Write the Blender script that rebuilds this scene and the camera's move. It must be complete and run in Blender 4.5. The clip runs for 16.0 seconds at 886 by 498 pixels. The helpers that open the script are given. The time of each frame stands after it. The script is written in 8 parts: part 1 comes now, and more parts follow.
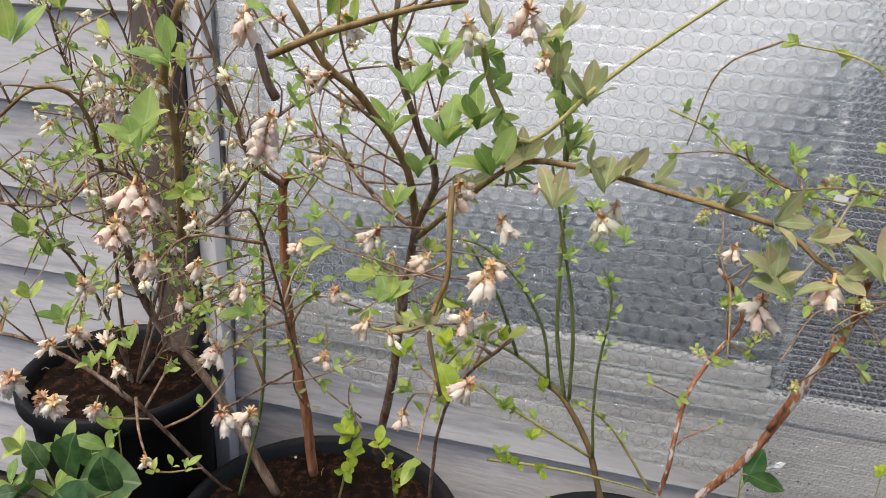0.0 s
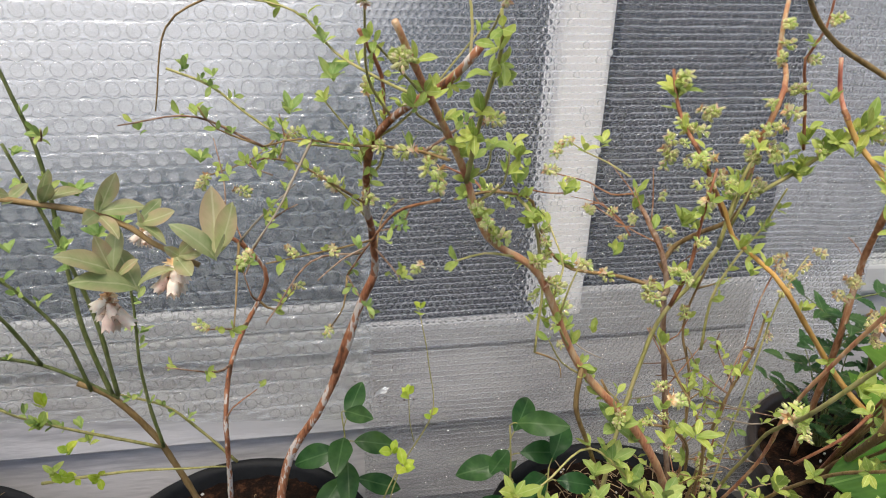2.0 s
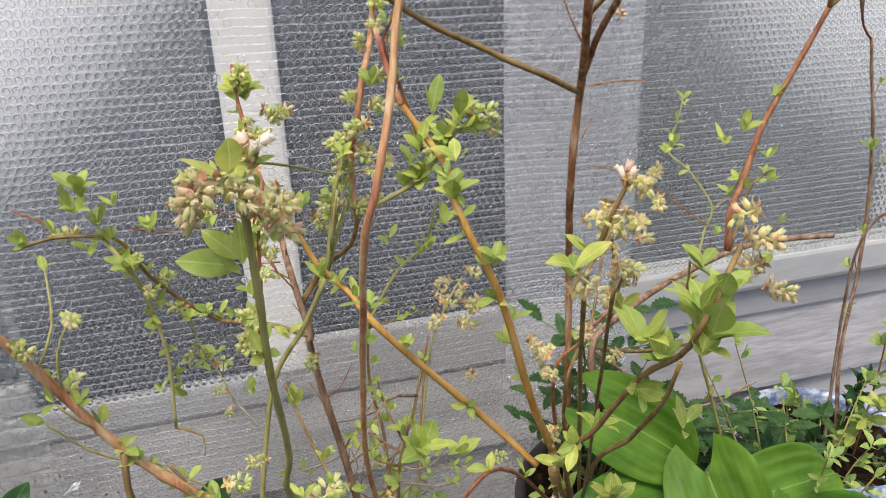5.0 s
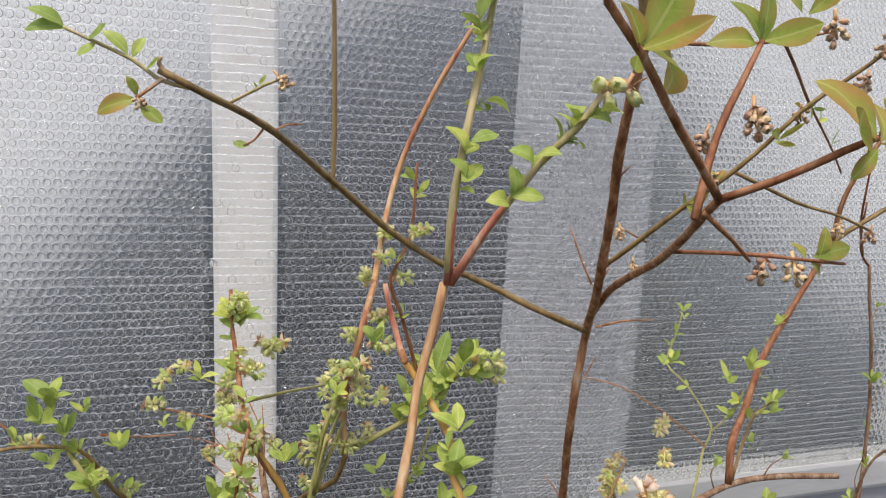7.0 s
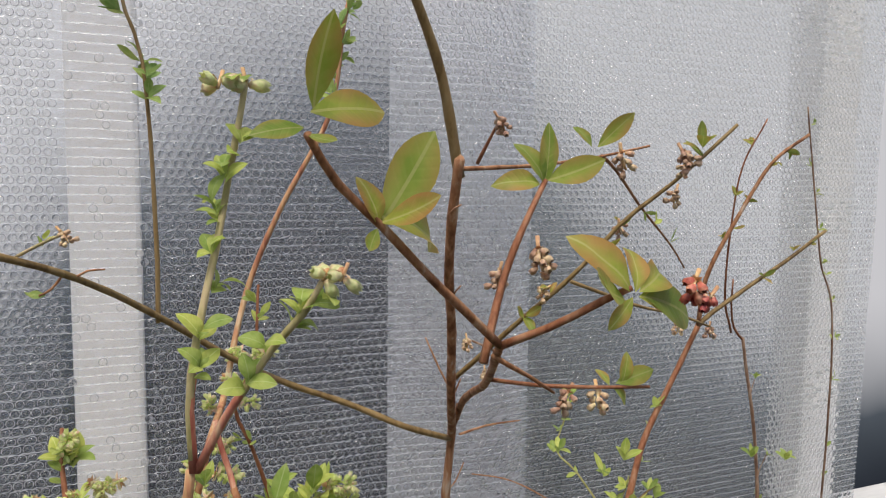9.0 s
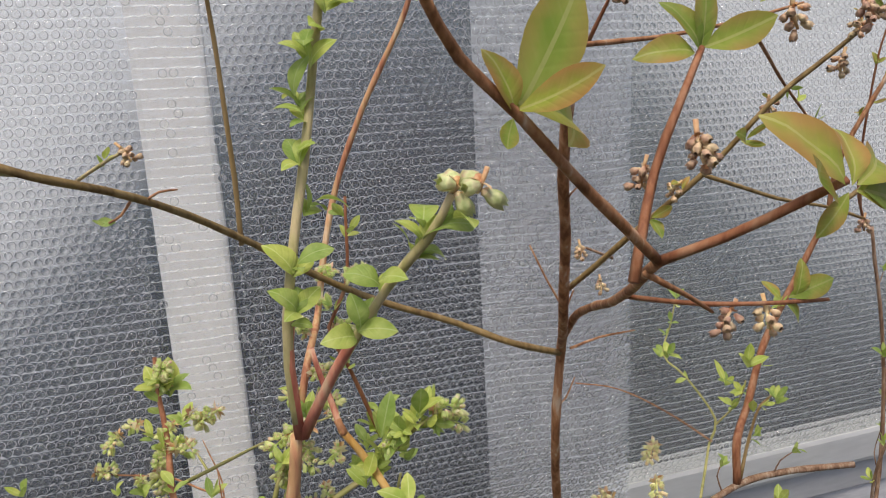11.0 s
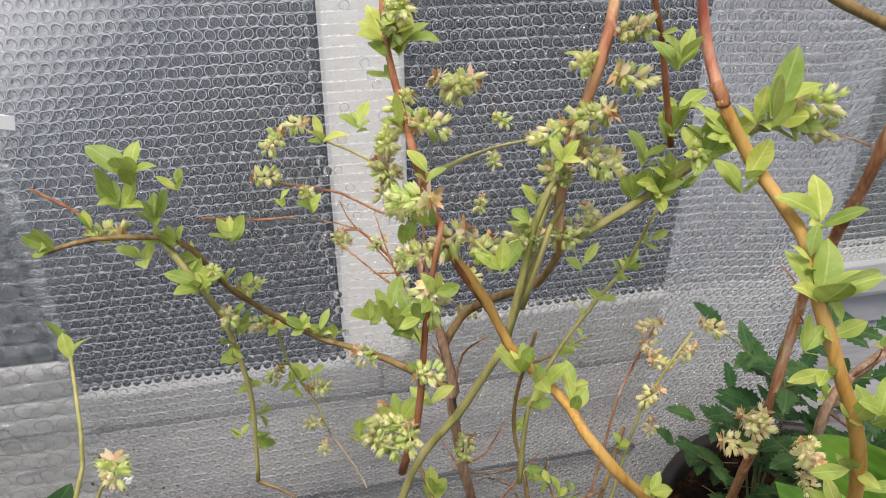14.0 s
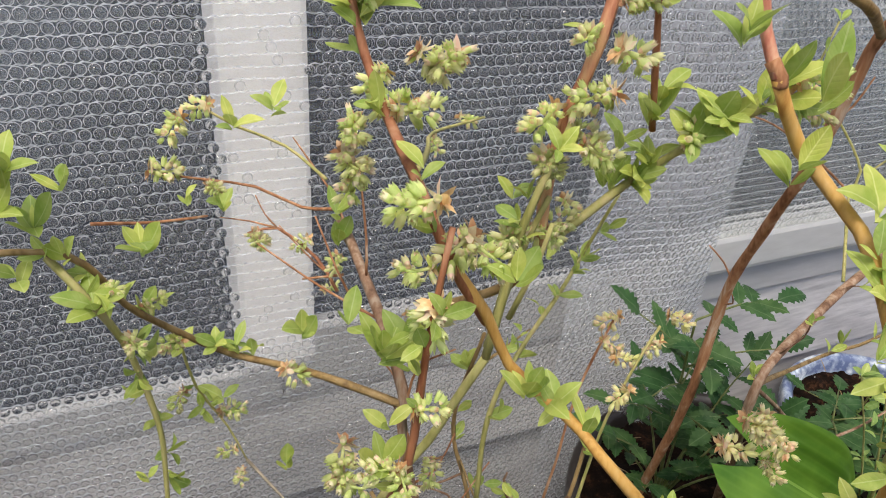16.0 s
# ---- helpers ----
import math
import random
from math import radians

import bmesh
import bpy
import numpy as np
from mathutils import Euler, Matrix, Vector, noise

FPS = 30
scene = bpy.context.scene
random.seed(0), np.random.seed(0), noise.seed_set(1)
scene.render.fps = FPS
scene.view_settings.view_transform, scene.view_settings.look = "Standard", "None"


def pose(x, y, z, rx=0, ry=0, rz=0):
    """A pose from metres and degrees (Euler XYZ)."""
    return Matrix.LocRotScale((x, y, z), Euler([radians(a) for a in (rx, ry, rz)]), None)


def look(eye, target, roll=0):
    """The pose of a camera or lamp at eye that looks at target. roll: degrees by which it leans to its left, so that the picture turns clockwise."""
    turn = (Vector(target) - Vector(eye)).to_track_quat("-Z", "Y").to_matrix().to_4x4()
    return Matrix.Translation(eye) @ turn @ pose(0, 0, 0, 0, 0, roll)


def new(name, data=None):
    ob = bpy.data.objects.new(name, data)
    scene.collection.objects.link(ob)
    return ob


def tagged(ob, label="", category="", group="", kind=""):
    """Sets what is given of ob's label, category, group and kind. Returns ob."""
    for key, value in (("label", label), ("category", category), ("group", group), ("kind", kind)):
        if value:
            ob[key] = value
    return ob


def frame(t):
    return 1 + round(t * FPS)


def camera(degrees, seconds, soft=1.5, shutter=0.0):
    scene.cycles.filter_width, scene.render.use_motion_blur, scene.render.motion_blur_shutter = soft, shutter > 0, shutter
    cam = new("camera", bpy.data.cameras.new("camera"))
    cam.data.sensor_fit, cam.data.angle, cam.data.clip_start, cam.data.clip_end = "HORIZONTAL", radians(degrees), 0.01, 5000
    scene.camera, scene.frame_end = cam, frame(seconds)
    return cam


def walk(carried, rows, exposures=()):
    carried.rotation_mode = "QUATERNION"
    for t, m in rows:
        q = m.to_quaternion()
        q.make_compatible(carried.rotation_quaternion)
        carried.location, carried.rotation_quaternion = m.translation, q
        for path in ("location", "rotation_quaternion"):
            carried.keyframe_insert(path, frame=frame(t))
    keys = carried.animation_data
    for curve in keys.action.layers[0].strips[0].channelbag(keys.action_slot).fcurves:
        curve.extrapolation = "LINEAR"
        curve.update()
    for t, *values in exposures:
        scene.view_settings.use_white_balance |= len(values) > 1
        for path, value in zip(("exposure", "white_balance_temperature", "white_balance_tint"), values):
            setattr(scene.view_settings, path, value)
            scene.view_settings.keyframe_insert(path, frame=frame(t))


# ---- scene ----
cam = camera(63.1, 16.0, soft=1.0)
PATH = [
    (0, (0.182, 0.581, 1.132), (-0.271, 2.391, 0.413), 2.9),
    (0.5, (0.244, 0.58, 1.132), (0.085, 2.413, 0.349), 3.8),
    (1, (0.276, 0.599, 1.13), (0.206, 2.432, 0.332), 1.4),
    (1.5, (0.289, 0.617, 1.137), (0.318, 2.456, 0.35), 1.2),
    (2, (0.38, 0.634, 1.15), (0.713, 2.421, 0.317), 1.7),
    (2.5, (0.528, 0.635, 1.134), (0.943, 2.368, 0.227), 0.2),
    (3, (0.632, 0.655, 1.092), (1.122, 2.335, 0.122), -1.4),
    (3.2, (0.656, 0.668, 1.079), (1.129, 2.346, 0.098), -2.4),
    (5.5, (0.738, 0.701, 1.084), (1.261, 2.517, 0.429), -1.2),
    (6, (0.743, 0.722, 1.114), (1.266, 2.545, 0.478), 0.0),
    (6.5, (0.745, 0.740, 1.132), (1.260, 2.608, 0.638), 1.2),
    (7, (0.734, 0.747, 1.167), (1.315, 2.621, 0.782), 3.0),
    (7.5, (0.713, 0.713, 1.203), (1.331, 2.603, 0.991), 3.2),
    (8, (0.713, 0.709, 1.206), (1.355, 2.593, 1.01), 3.1),
    (8.2, (0.729, 0.707, 1.208), (1.453, 2.564, 1.047), 2.4),
    (10.5, (0.838, 0.804, 1.208), (1.499, 2.651, 0.816), -2.1),
    (11, (0.801, 0.801, 1.201), (1.355, 2.666, 0.735), -2.9),
    (11.5, (0.783, 0.798, 1.183), (1.304, 2.648, 0.632), -3.3),
    (12, (0.775, 0.803, 1.158), (1.181, 2.625, 0.44), -4.4),
    (12.5, (0.772, 0.825, 1.133), (1.138, 2.607, 0.301), -4.3),
    (13, (0.774, 0.867, 1.112), (1.154, 2.589, 0.168), -1.5),
    (13.5, (0.741, 0.912, 1.104), (1.04, 2.614, 0.099), -1.8),
    (14, (0.694, 0.965, 1.084), (1.054, 2.659, 0.083), 0.2),
    (14.5, (0.704, 0.992, 1.067), (1.229, 2.65, 0.081), 2.9),
    (15, (0.693, 1.004, 1.062), (1.326, 2.618, 0.066), 3.0),
    (15.5, (0.664, 1.012, 1.065), (1.355, 2.604, 0.072), 2.9),
    (16, (0.654, 1.033, 1.065), (1.393, 2.575, 0.028), 4.8),
]
walk(cam, [(t, look(eye, target, roll)) for t, eye, target, roll in PATH],
     exposures=[(0, 0.0), (2, 0.05), (3, 0.15), (5.5, 0.05), (6.5, 0.0), (7.2, -0.16), (7.6, -0.2), (8.0, -0.34), (8.2, -0.36), (10.5, -0.33), (11.5, -0.27), (12.5, -0.08), (13.3, 0.04), (16, 0.05)])

SKY_STRENGTH, SUN_STRENGTH, HAZE_STRENGTH = 0.21, 2.75, 1.0
SHRUB = (1.23, 0.70, 0.86, 0.54)
VEIL_A, VEIL_B, VEIL_C, VEIL_D = (0.20, 0.13), (0.085, 0.26), (0.27, 0.28), (0.25, 0.17)

# ---- daylight: thin overcast, one wide soft sun behind the camera ----
world = bpy.data.worlds.new("overcast_sky")
scene.world = world
world.use_nodes = True
_wn = world.node_tree.nodes
_sky = _wn.new("ShaderNodeTexSky")
_sky.sky_type = "NISHITA"
_sky.sun_disc = False
_sky.sun_elevation, _sky.sun_rotation = radians(66), radians(214)
_sky.air_density, _sky.dust_density, _sky.ozone_density = 1.0, 4.0, 1.0
world.node_tree.links.new(_sky.outputs[0], _wn["Background"].inputs[0])
_wn["Background"].inputs[1].default_value = SKY_STRENGTH
sun = new("sun", bpy.data.lights.new("sun", "SUN"))
sun.data.energy, sun.data.angle, sun.data.color = SUN_STRENGTH, radians(25), (1.0, 0.96, 0.85)
sun.matrix_world = look((-1.0, -0.7, 6.2), (0.4, 1.4, 0.4))


# ---- materials ----
def material(name, rough=0.6, metal=0.0, spec=0.5):
    m = bpy.data.materials.new(name)
    m.use_nodes = True
    b = m.node_tree.nodes["Principled BSDF"]
    b.inputs["Roughness"].default_value = rough
    b.inputs["Metallic"].default_value = metal
    b.inputs["Specular IOR Level"].default_value = spec
    return m, m.node_tree.nodes, m.node_tree.links, b


def mottled(name, stops, scale=30.0, detail=5.0, rough=0.6, bump=0.15, bump_scale=200.0, stretch=(1, 1, 1),
            vary=0.0, subsurface=0.0, spec=0.5, translucent=0.0):
    """Noise at two scales through a colour ramp, fine relief, and a shift of brightness from piece to piece."""
    m, n, l, b = material(name, rough, 0.0, spec)
    co = n.new("ShaderNodeTexCoord")
    mp = n.new("ShaderNodeMapping")
    mp.inputs["Scale"].default_value = stretch
    l.new(co.outputs["Object"], mp.inputs[0])
    big = n.new("ShaderNodeTexNoise")
    big.inputs["Scale"].default_value, big.inputs["Detail"].default_value = scale, detail
    l.new(mp.outputs[0], big.inputs["Vector"])
    small = n.new("ShaderNodeTexNoise")
    small.inputs["Scale"].default_value, small.inputs["Detail"].default_value = bump_scale, 3.0
    l.new(mp.outputs[0], small.inputs["Vector"])
    mixf = n.new("ShaderNodeMath")
    mixf.operation = "MULTIPLY_ADD"
    mixf.inputs[1].default_value = 0.35
    l.new(small.outputs[0], mixf.inputs[0])
    half = n.new("ShaderNodeMath")
    half.operation = "MULTIPLY"
    half.inputs[1].default_value = 0.65
    l.new(big.outputs[0], half.inputs[0])
    l.new(half.outputs[0], mixf.inputs[2])
    ramp = n.new("ShaderNodeValToRGB")
    while len(ramp.color_ramp.elements) < len(stops):
        ramp.color_ramp.elements.new(0.5)
    for e, (p, c) in zip(ramp.color_ramp.elements, stops):
        e.position, e.color = p, (*c, 1)
    l.new(mixf.outputs[0], ramp.inputs[0])
    colour = ramp.outputs[0]
    if vary:
        info = n.new("ShaderNodeObjectInfo")
        hsv = n.new("ShaderNodeHueSaturation")
        val = n.new("ShaderNodeMapRange")
        val.inputs["To Min"].default_value, val.inputs["To Max"].default_value = 1 - vary, 1 + vary
        l.new(info.outputs["Random"], val.inputs[0])
        l.new(val.outputs[0], hsv.inputs["Value"])
        hue = n.new("ShaderNodeMapRange")
        hue.inputs["To Min"].default_value, hue.inputs["To Max"].default_value = 0.5 - vary * 0.07, 0.5 + vary * 0.05
        l.new(info.outputs["Random"], hue.inputs[0])
        l.new(hue.outputs[0], hsv.inputs["Hue"])
        l.new(colour, hsv.inputs["Color"])
        colour = hsv.outputs[0]
    l.new(colour, b.inputs["Base Color"])
    if bump:
        bp = n.new("ShaderNodeBump")
        bp.inputs["Strength"].default_value, bp.inputs["Distance"].default_value = bump, 0.002
        l.new(small.outputs[0], bp.inputs["Height"])
        l.new(bp.outputs[0], b.inputs["Normal"])
    if translucent:
        tr = n.new("ShaderNodeBsdfTranslucent")
        l.new(colour, tr.inputs[0])
        mx = n.new("ShaderNodeMixShader")
        mx.inputs[0].default_value = translucent
        l.new(b.outputs[0], mx.inputs[1])
        l.new(tr.outputs[0], mx.inputs[2])
        l.new(mx.outputs[0], n["Material Output"].inputs[0])
    return m


def leafy(name, low, high, rib, edge=(0.45, 0.20, 0.07), red=0.0, vary=0.25, rough=0.48, through_light=0.4, ribs=0.0, grain=3.2, rib_width=0.014):
    """A leaf blade: soft blotches, a paler midrib, faint side veins and, where wanted, a reddish margin."""
    m, n, l, b = material(name, rough, 0.0, 0.3)

    def calc(op, a, c=None, d=None):
        nd = n.new("ShaderNodeMath")
        nd.operation = op
        for k, v in enumerate((a, c, d)):
            if isinstance(v, (int, float)):
                nd.inputs[k].default_value = v
            elif v is not None:
                l.new(v, nd.inputs[k])
        return nd.outputs[0]

    def blend(fac, a, c):
        nd = n.new("ShaderNodeMix")
        nd.data_type = "RGBA"
        for k, v in ((0, fac), (6, a), (7, c)):
            if isinstance(v, tuple):
                nd.inputs[k].default_value = (*v, 1)
            elif isinstance(v, (int, float)):
                nd.inputs[k].default_value = v
            else:
                l.new(v, nd.inputs[k])
        return nd.outputs[2]

    co = n.new("ShaderNodeTexCoord")
    sep = n.new("ShaderNodeSeparateXYZ")
    l.new(co.outputs["Object"], sep.inputs[0])
    info = n.new("ShaderNodeObjectInfo")
    tex = n.new("ShaderNodeTexNoise")
    tex.noise_dimensions = "4D"
    tex.inputs["Scale"].default_value, tex.inputs["Detail"].default_value = grain, 4.0
    l.new(co.outputs["Object"], tex.inputs["Vector"])
    l.new(calc("MULTIPLY", info.outputs["Random"], 40.0), tex.inputs["W"])
    across = calc("ABSOLUTE", sep.outputs[1])
    ramp = n.new("ShaderNodeValToRGB")
    ramp.color_ramp.elements[0].position, ramp.color_ramp.elements[1].position = 0.35, 0.68
    ramp.color_ramp.elements[0].color, ramp.color_ramp.elements[1].color = (*low, 1), (*high, 1)
    l.new(tex.outputs[0], ramp.inputs[0])
    colour = ramp.outputs[0]
    veins = calc("POWER", calc("ABSOLUTE", calc("SINE", calc("MULTIPLY", calc("SUBTRACT", sep.outputs[0], calc("MULTIPLY", across, 0.9)), 26.0))), 8.0)
    if ribs:
        veins = calc("POWER", calc("ABSOLUTE", calc("SINE", calc("MULTIPLY", across, ribs))), 6.0)
    colour = blend(calc("MULTIPLY", veins, 0.10 if ribs else 0.04), colour, rib)
    if red:
        far = calc("ADD", calc("MULTIPLY", across, 2.6), calc("MULTIPLY", sep.outputs[0], 0.35))
        far = calc("ADD", far, calc("MULTIPLY", tex.outputs[0], 0.8))
        far = calc("ADD", far, calc("MULTIPLY", info.outputs["Random"], 0.35))
        mask = n.new("ShaderNodeMapRange")
        mask.inputs["From Min"].default_value, mask.inputs["From Max"].default_value = 0.80, 1.35
        mask.inputs["To Max"].default_value = red
        l.new(far, mask.inputs[0])
        colour = blend(mask.outputs[0], colour, edge)
    line = calc("LESS_THAN", across, rib_width)
    colour = blend(calc("MULTIPLY", line, 0.6), colour, rib)
    hsv = n.new("ShaderNodeHueSaturation")
    l.new(calc("MULTIPLY_ADD", info.outputs["Random"], 2 * vary, 1 - vary), hsv.inputs["Value"])
    l.new(calc("MULTIPLY_ADD", info.outputs["Random"], -0.035, 0.515), hsv.inputs["Hue"])
    l.new(colour, hsv.inputs["Color"])
    l.new(hsv.outputs[0], b.inputs["Base Color"])
    bp = n.new("ShaderNodeBump")
    bp.inputs["Strength"].default_value, bp.inputs["Distance"].default_value = 0.30, 0.002
    l.new(calc("SUBTRACT", tex.outputs[0], calc("MULTIPLY_ADD", veins, 0.15, line)), bp.inputs["Height"])
    l.new(bp.outputs[0], b.inputs["Normal"])
    tr = n.new("ShaderNodeBsdfTranslucent")
    l.new(hsv.outputs[0], tr.inputs[0])
    mx = n.new("ShaderNodeMixShader")
    mx.inputs[0].default_value = through_light
    l.new(b.outputs[0], mx.inputs[1])
    l.new(tr.outputs[0], mx.inputs[2])
    l.new(mx.outputs[0], n["Material Output"].inputs[0])
    return m


# white paint toned down to grey: the board wall's shade is in this colour
DIMMED_WHITE_PAINT = mottled("shade_toned_white_board", [(0.40, (0.35, 0.337, 0.35)), (0.56, (0.53, 0.513, 0.52))], 16, 8, 0.6, 0.5, 130, (0.15, 1, 1), 0.05)
SILL_PAINT = mottled("grey_white_sill_paint", [(0.3, (0.37, 0.362, 0.37)), (0.7, (0.51, 0.503, 0.51))], 9, 6, 0.55, 0.25, 120, (0.2, 1, 1))
END_PAINT = mottled("pale_grey_sill_paint", [(0.3, (0.44, 0.435, 0.43)), (0.7, (0.58, 0.575, 0.57))], 9, 6, 0.55, 0.25, 120, (0.2, 1, 1))
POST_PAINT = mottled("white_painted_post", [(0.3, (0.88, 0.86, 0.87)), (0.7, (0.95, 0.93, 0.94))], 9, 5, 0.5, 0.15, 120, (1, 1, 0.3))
BROWN_WOOD = mottled("brown_weathered_wood", [(0.3, (0.0546, 0.039, 0.0328)), (0.65, (0.133, 0.101, 0.0819))], 22, 6, 0.8, 0.5, 160, (1, 1, 0.12))
BLACK_PLASTIC = mottled("black_pot_plastic", [(0.3, (0.005, 0.0055, 0.0065)), (0.7, (0.014, 0.0145, 0.016))], 14, 5, 0.6, 0.12, 220, (1, 1, 1), 0.1, spec=0.15)
BROWN_PLASTIC = mottled("brown_pot_plastic", [(0.3, (0.010, 0.007, 0.006)), (0.7, (0.024, 0.017, 0.015))], 14, 5, 0.45, 0.12, 220)
SOIL = mottled("dark_peat_soil", [(0.36, (0.003, 0.002, 0.0015)), (0.52, (0.010, 0.005, 0.003)), (0.66, (0.055, 0.024, 0.012))], 60, 8, 0.95, 0.9, 260, spec=0.1)
GROUND = mottled("trodden_earth", [(0.3, (0.014, 0.0109, 0.00858)), (0.7, (0.0468, 0.0374, 0.0296))], 12, 8, 0.95, 0.8, 120)
GRASS = mottled("dull_lawn", [(0.3, (0.022, 0.028, 0.024)), (0.7, (0.06, 0.07, 0.055))], 5, 6, 0.95, 0.5, 60)
BARK_BROWN = mottled("brown_bark", [(0.38, (0.16, 0.066, 0.028)), (0.5, (0.32, 0.145, 0.068)), (0.58, (0.40, 0.21, 0.11)), (0.66, (0.52, 0.38, 0.27))], 120, 6, 0.7, 0.35, 420, (1, 1, 0.15), spec=0.25)
BARK_GREY = mottled("grey_brown_bark", [(0.36, (0.125, 0.066, 0.04)), (0.5, (0.255, 0.15, 0.092)), (0.66, (0.4, 0.305, 0.225))], 130, 6, 0.75, 0.35, 420, (1, 1, 0.2), spec=0.25)
BARK_RED = mottled("red_brown_bark", [(0.36, (0.165, 0.055, 0.025)), (0.5, (0.29, 0.118, 0.057)), (0.66, (0.37, 0.195, 0.11))], 120, 6, 0.6, 0.35, 420, (1, 1, 0.15), spec=0.25)
BARK_YELLOW = mottled("yellow_cane_bark", [(0.36, (0.34, 0.165, 0.036)), (0.5, (0.47, 0.268, 0.07)), (0.66, (0.5, 0.315, 0.115))], 100, 6, 0.55, 0.35, 420, (1, 1, 0.12), spec=0.25)
BARK_GREEN = mottled("green_cane_bark", [(0.36, (0.22, 0.21, 0.062)), (0.5, (0.35, 0.325, 0.113)), (0.66, (0.42, 0.35, 0.165))], 110, 6, 0.55, 0.35, 420, (1, 1, 0.15), spec=0.25)
BARK_OLIVE = mottled("olive_brown_bark", [(0.36, (0.135, 0.08, 0.032)), (0.5, (0.245, 0.16, 0.064)), (0.66, (0.31, 0.215, 0.1))], 110, 6, 0.55, 0.35, 420, (1, 1, 0.15), spec=0.25)
BARK_DARKGREEN = mottled("dark_green_stem_bark", [(0.38, (0.085, 0.110, 0.030)), (0.62, (0.185, 0.200, 0.075))], 170, 6, 0.5, 0.2, 420, (1, 1, 0.4), spec=0.25)
LEAF_GREEN = leafy("young_green_leaf", (0.31, 0.425, 0.072), (0.47, 0.555, 0.150), (0.56, 0.62, 0.25), red=0.08)
LEAF_MID = leafy("mid_green_leaf", (0.245, 0.385, 0.085), (0.39, 0.52, 0.165), (0.50, 0.57, 0.23), red=0.12)
LEAF_DARK = leafy("dark_weed_leaf", (0.034, 0.095, 0.026), (0.075, 0.155, 0.050), (0.13, 0.21, 0.09), vary=0.2, rough=0.42)
LEAF_SPOON = leafy("thick_round_green_leaf", (0.030, 0.080, 0.022), (0.080, 0.150, 0.048), (0.20, 0.28, 0.12), vary=0.25, rough=0.4, grain=5.0)
LEAF_DEEP = leafy("glossy_deep_green_leaf", (0.020, 0.075, 0.018), (0.055, 0.135, 0.035), (0.10, 0.19, 0.07), vary=0.2, rough=0.34)
LEAF_BRONZE = leafy("bronze_tinged_leaf", (0.235, 0.315, 0.040), (0.38, 0.42, 0.085), (0.48, 0.46, 0.17), (0.42, 0.175, 0.065), 0.62)
LEAF_LIME = leafy("lime_leaf", (0.328, 0.443, 0.0246), (0.477, 0.575, 0.0821), (0.541, 0.608, 0.164), vary=0.18)
LEAF_GREYISH = leafy("greyish_green_leaf", (0.28, 0.34, 0.13), (0.43, 0.46, 0.22), (0.54, 0.54, 0.32), (0.46, 0.31, 0.20), 0.6, vary=0.2)
PETAL_PINK = mottled("pinkish_white_petal", [(0.36, (0.95, 0.68, 0.56)), (0.5, (0.96, 0.83, 0.70)), (0.64, (0.97, 0.93, 0.82))], 90, 3, 0.5, 0.2, 300, (1, 1, 1), 0.08, translucent=0.42)
PETAL_WHITE = mottled("creamy_white_petal", [(0.3, (0.93, 0.86, 0.62)), (0.6, (0.96, 0.94, 0.80))], 90, 3, 0.5, 0.2, 300, (1, 1, 1), 0.06, translucent=0.42)
PETAL_GREEN = mottled("pale_green_bud", [(0.36, (0.52, 0.64, 0.20)), (0.5, (0.74, 0.80, 0.36)), (0.64, (0.86, 0.84, 0.52))], 90, 3, 0.5, 0.2, 300, (1, 1, 1), 0.12, translucent=0.62)
PETAL_CREAM = mottled("cream_bract", [(0.38, (0.82, 0.66, 0.44)), (0.5, (0.86, 0.82, 0.56)), (0.62, (0.90, 0.64, 0.50))], 90, 3, 0.5, 0.2, 300, (1, 1, 1), 0.1, translucent=0.45)
PETAL_PEACH = mottled("cream_peach_bud", [(0.36, (0.76, 0.78, 0.34)), (0.52, (0.90, 0.88, 0.52)), (0.66, (0.95, 0.74, 0.52))], 90, 3, 0.5, 0.2, 300, (1, 1, 1), 0.10, translucent=0.6)
CALYX = mottled("orange_brown_scale", [(0.36, (0.46, 0.20, 0.08)), (0.5, (0.62, 0.40, 0.20)), (0.64, (0.72, 0.60, 0.38))], 90, 3, 0.6, 0.3, 300, (1, 1, 1), 0.2)
BUD_BROWN = mottled("brown_bud_scale", [(0.36, (0.34, 0.17, 0.10)), (0.5, (0.52, 0.33, 0.21)), (0.64, (0.60, 0.46, 0.27))], 120, 3, 0.6, 0.3, 300, (1, 1, 1), 0.2)
HOSTA = leafy("broad_glossy_green_leaf", (0.042, 0.130, 0.010), (0.105, 0.235, 0.024), (0.20, 0.36, 0.07), vary=0.15, rough=0.34, through_light=0.25, ribs=430.0, grain=26.0, rib_width=0.0012)
BLUE_WHITE = mottled("blue_white_speckled_glaze", [(0.42, (0.09, 0.12, 0.24)), (0.52, (0.28, 0.33, 0.44)), (0.62, (0.62, 0.66, 0.71))], 46, 5, 0.35, 0.3, 120)
PALE_STONE = mottled("pale_limestone", [(0.3, (0.40, 0.38, 0.34)), (0.7, (0.60, 0.58, 0.54))], 18, 5, 0.8, 0.4, 150)
BARK_DUSK = mottled("dusky_grey_brown_bark", [(0.38, (0.095, 0.055, 0.036)), (0.5, (0.195, 0.125, 0.085)), (0.62, (0.31, 0.24, 0.185))], 120, 6, 0.75, 0.35, 420, (1, 1, 0.2), spec=0.25)
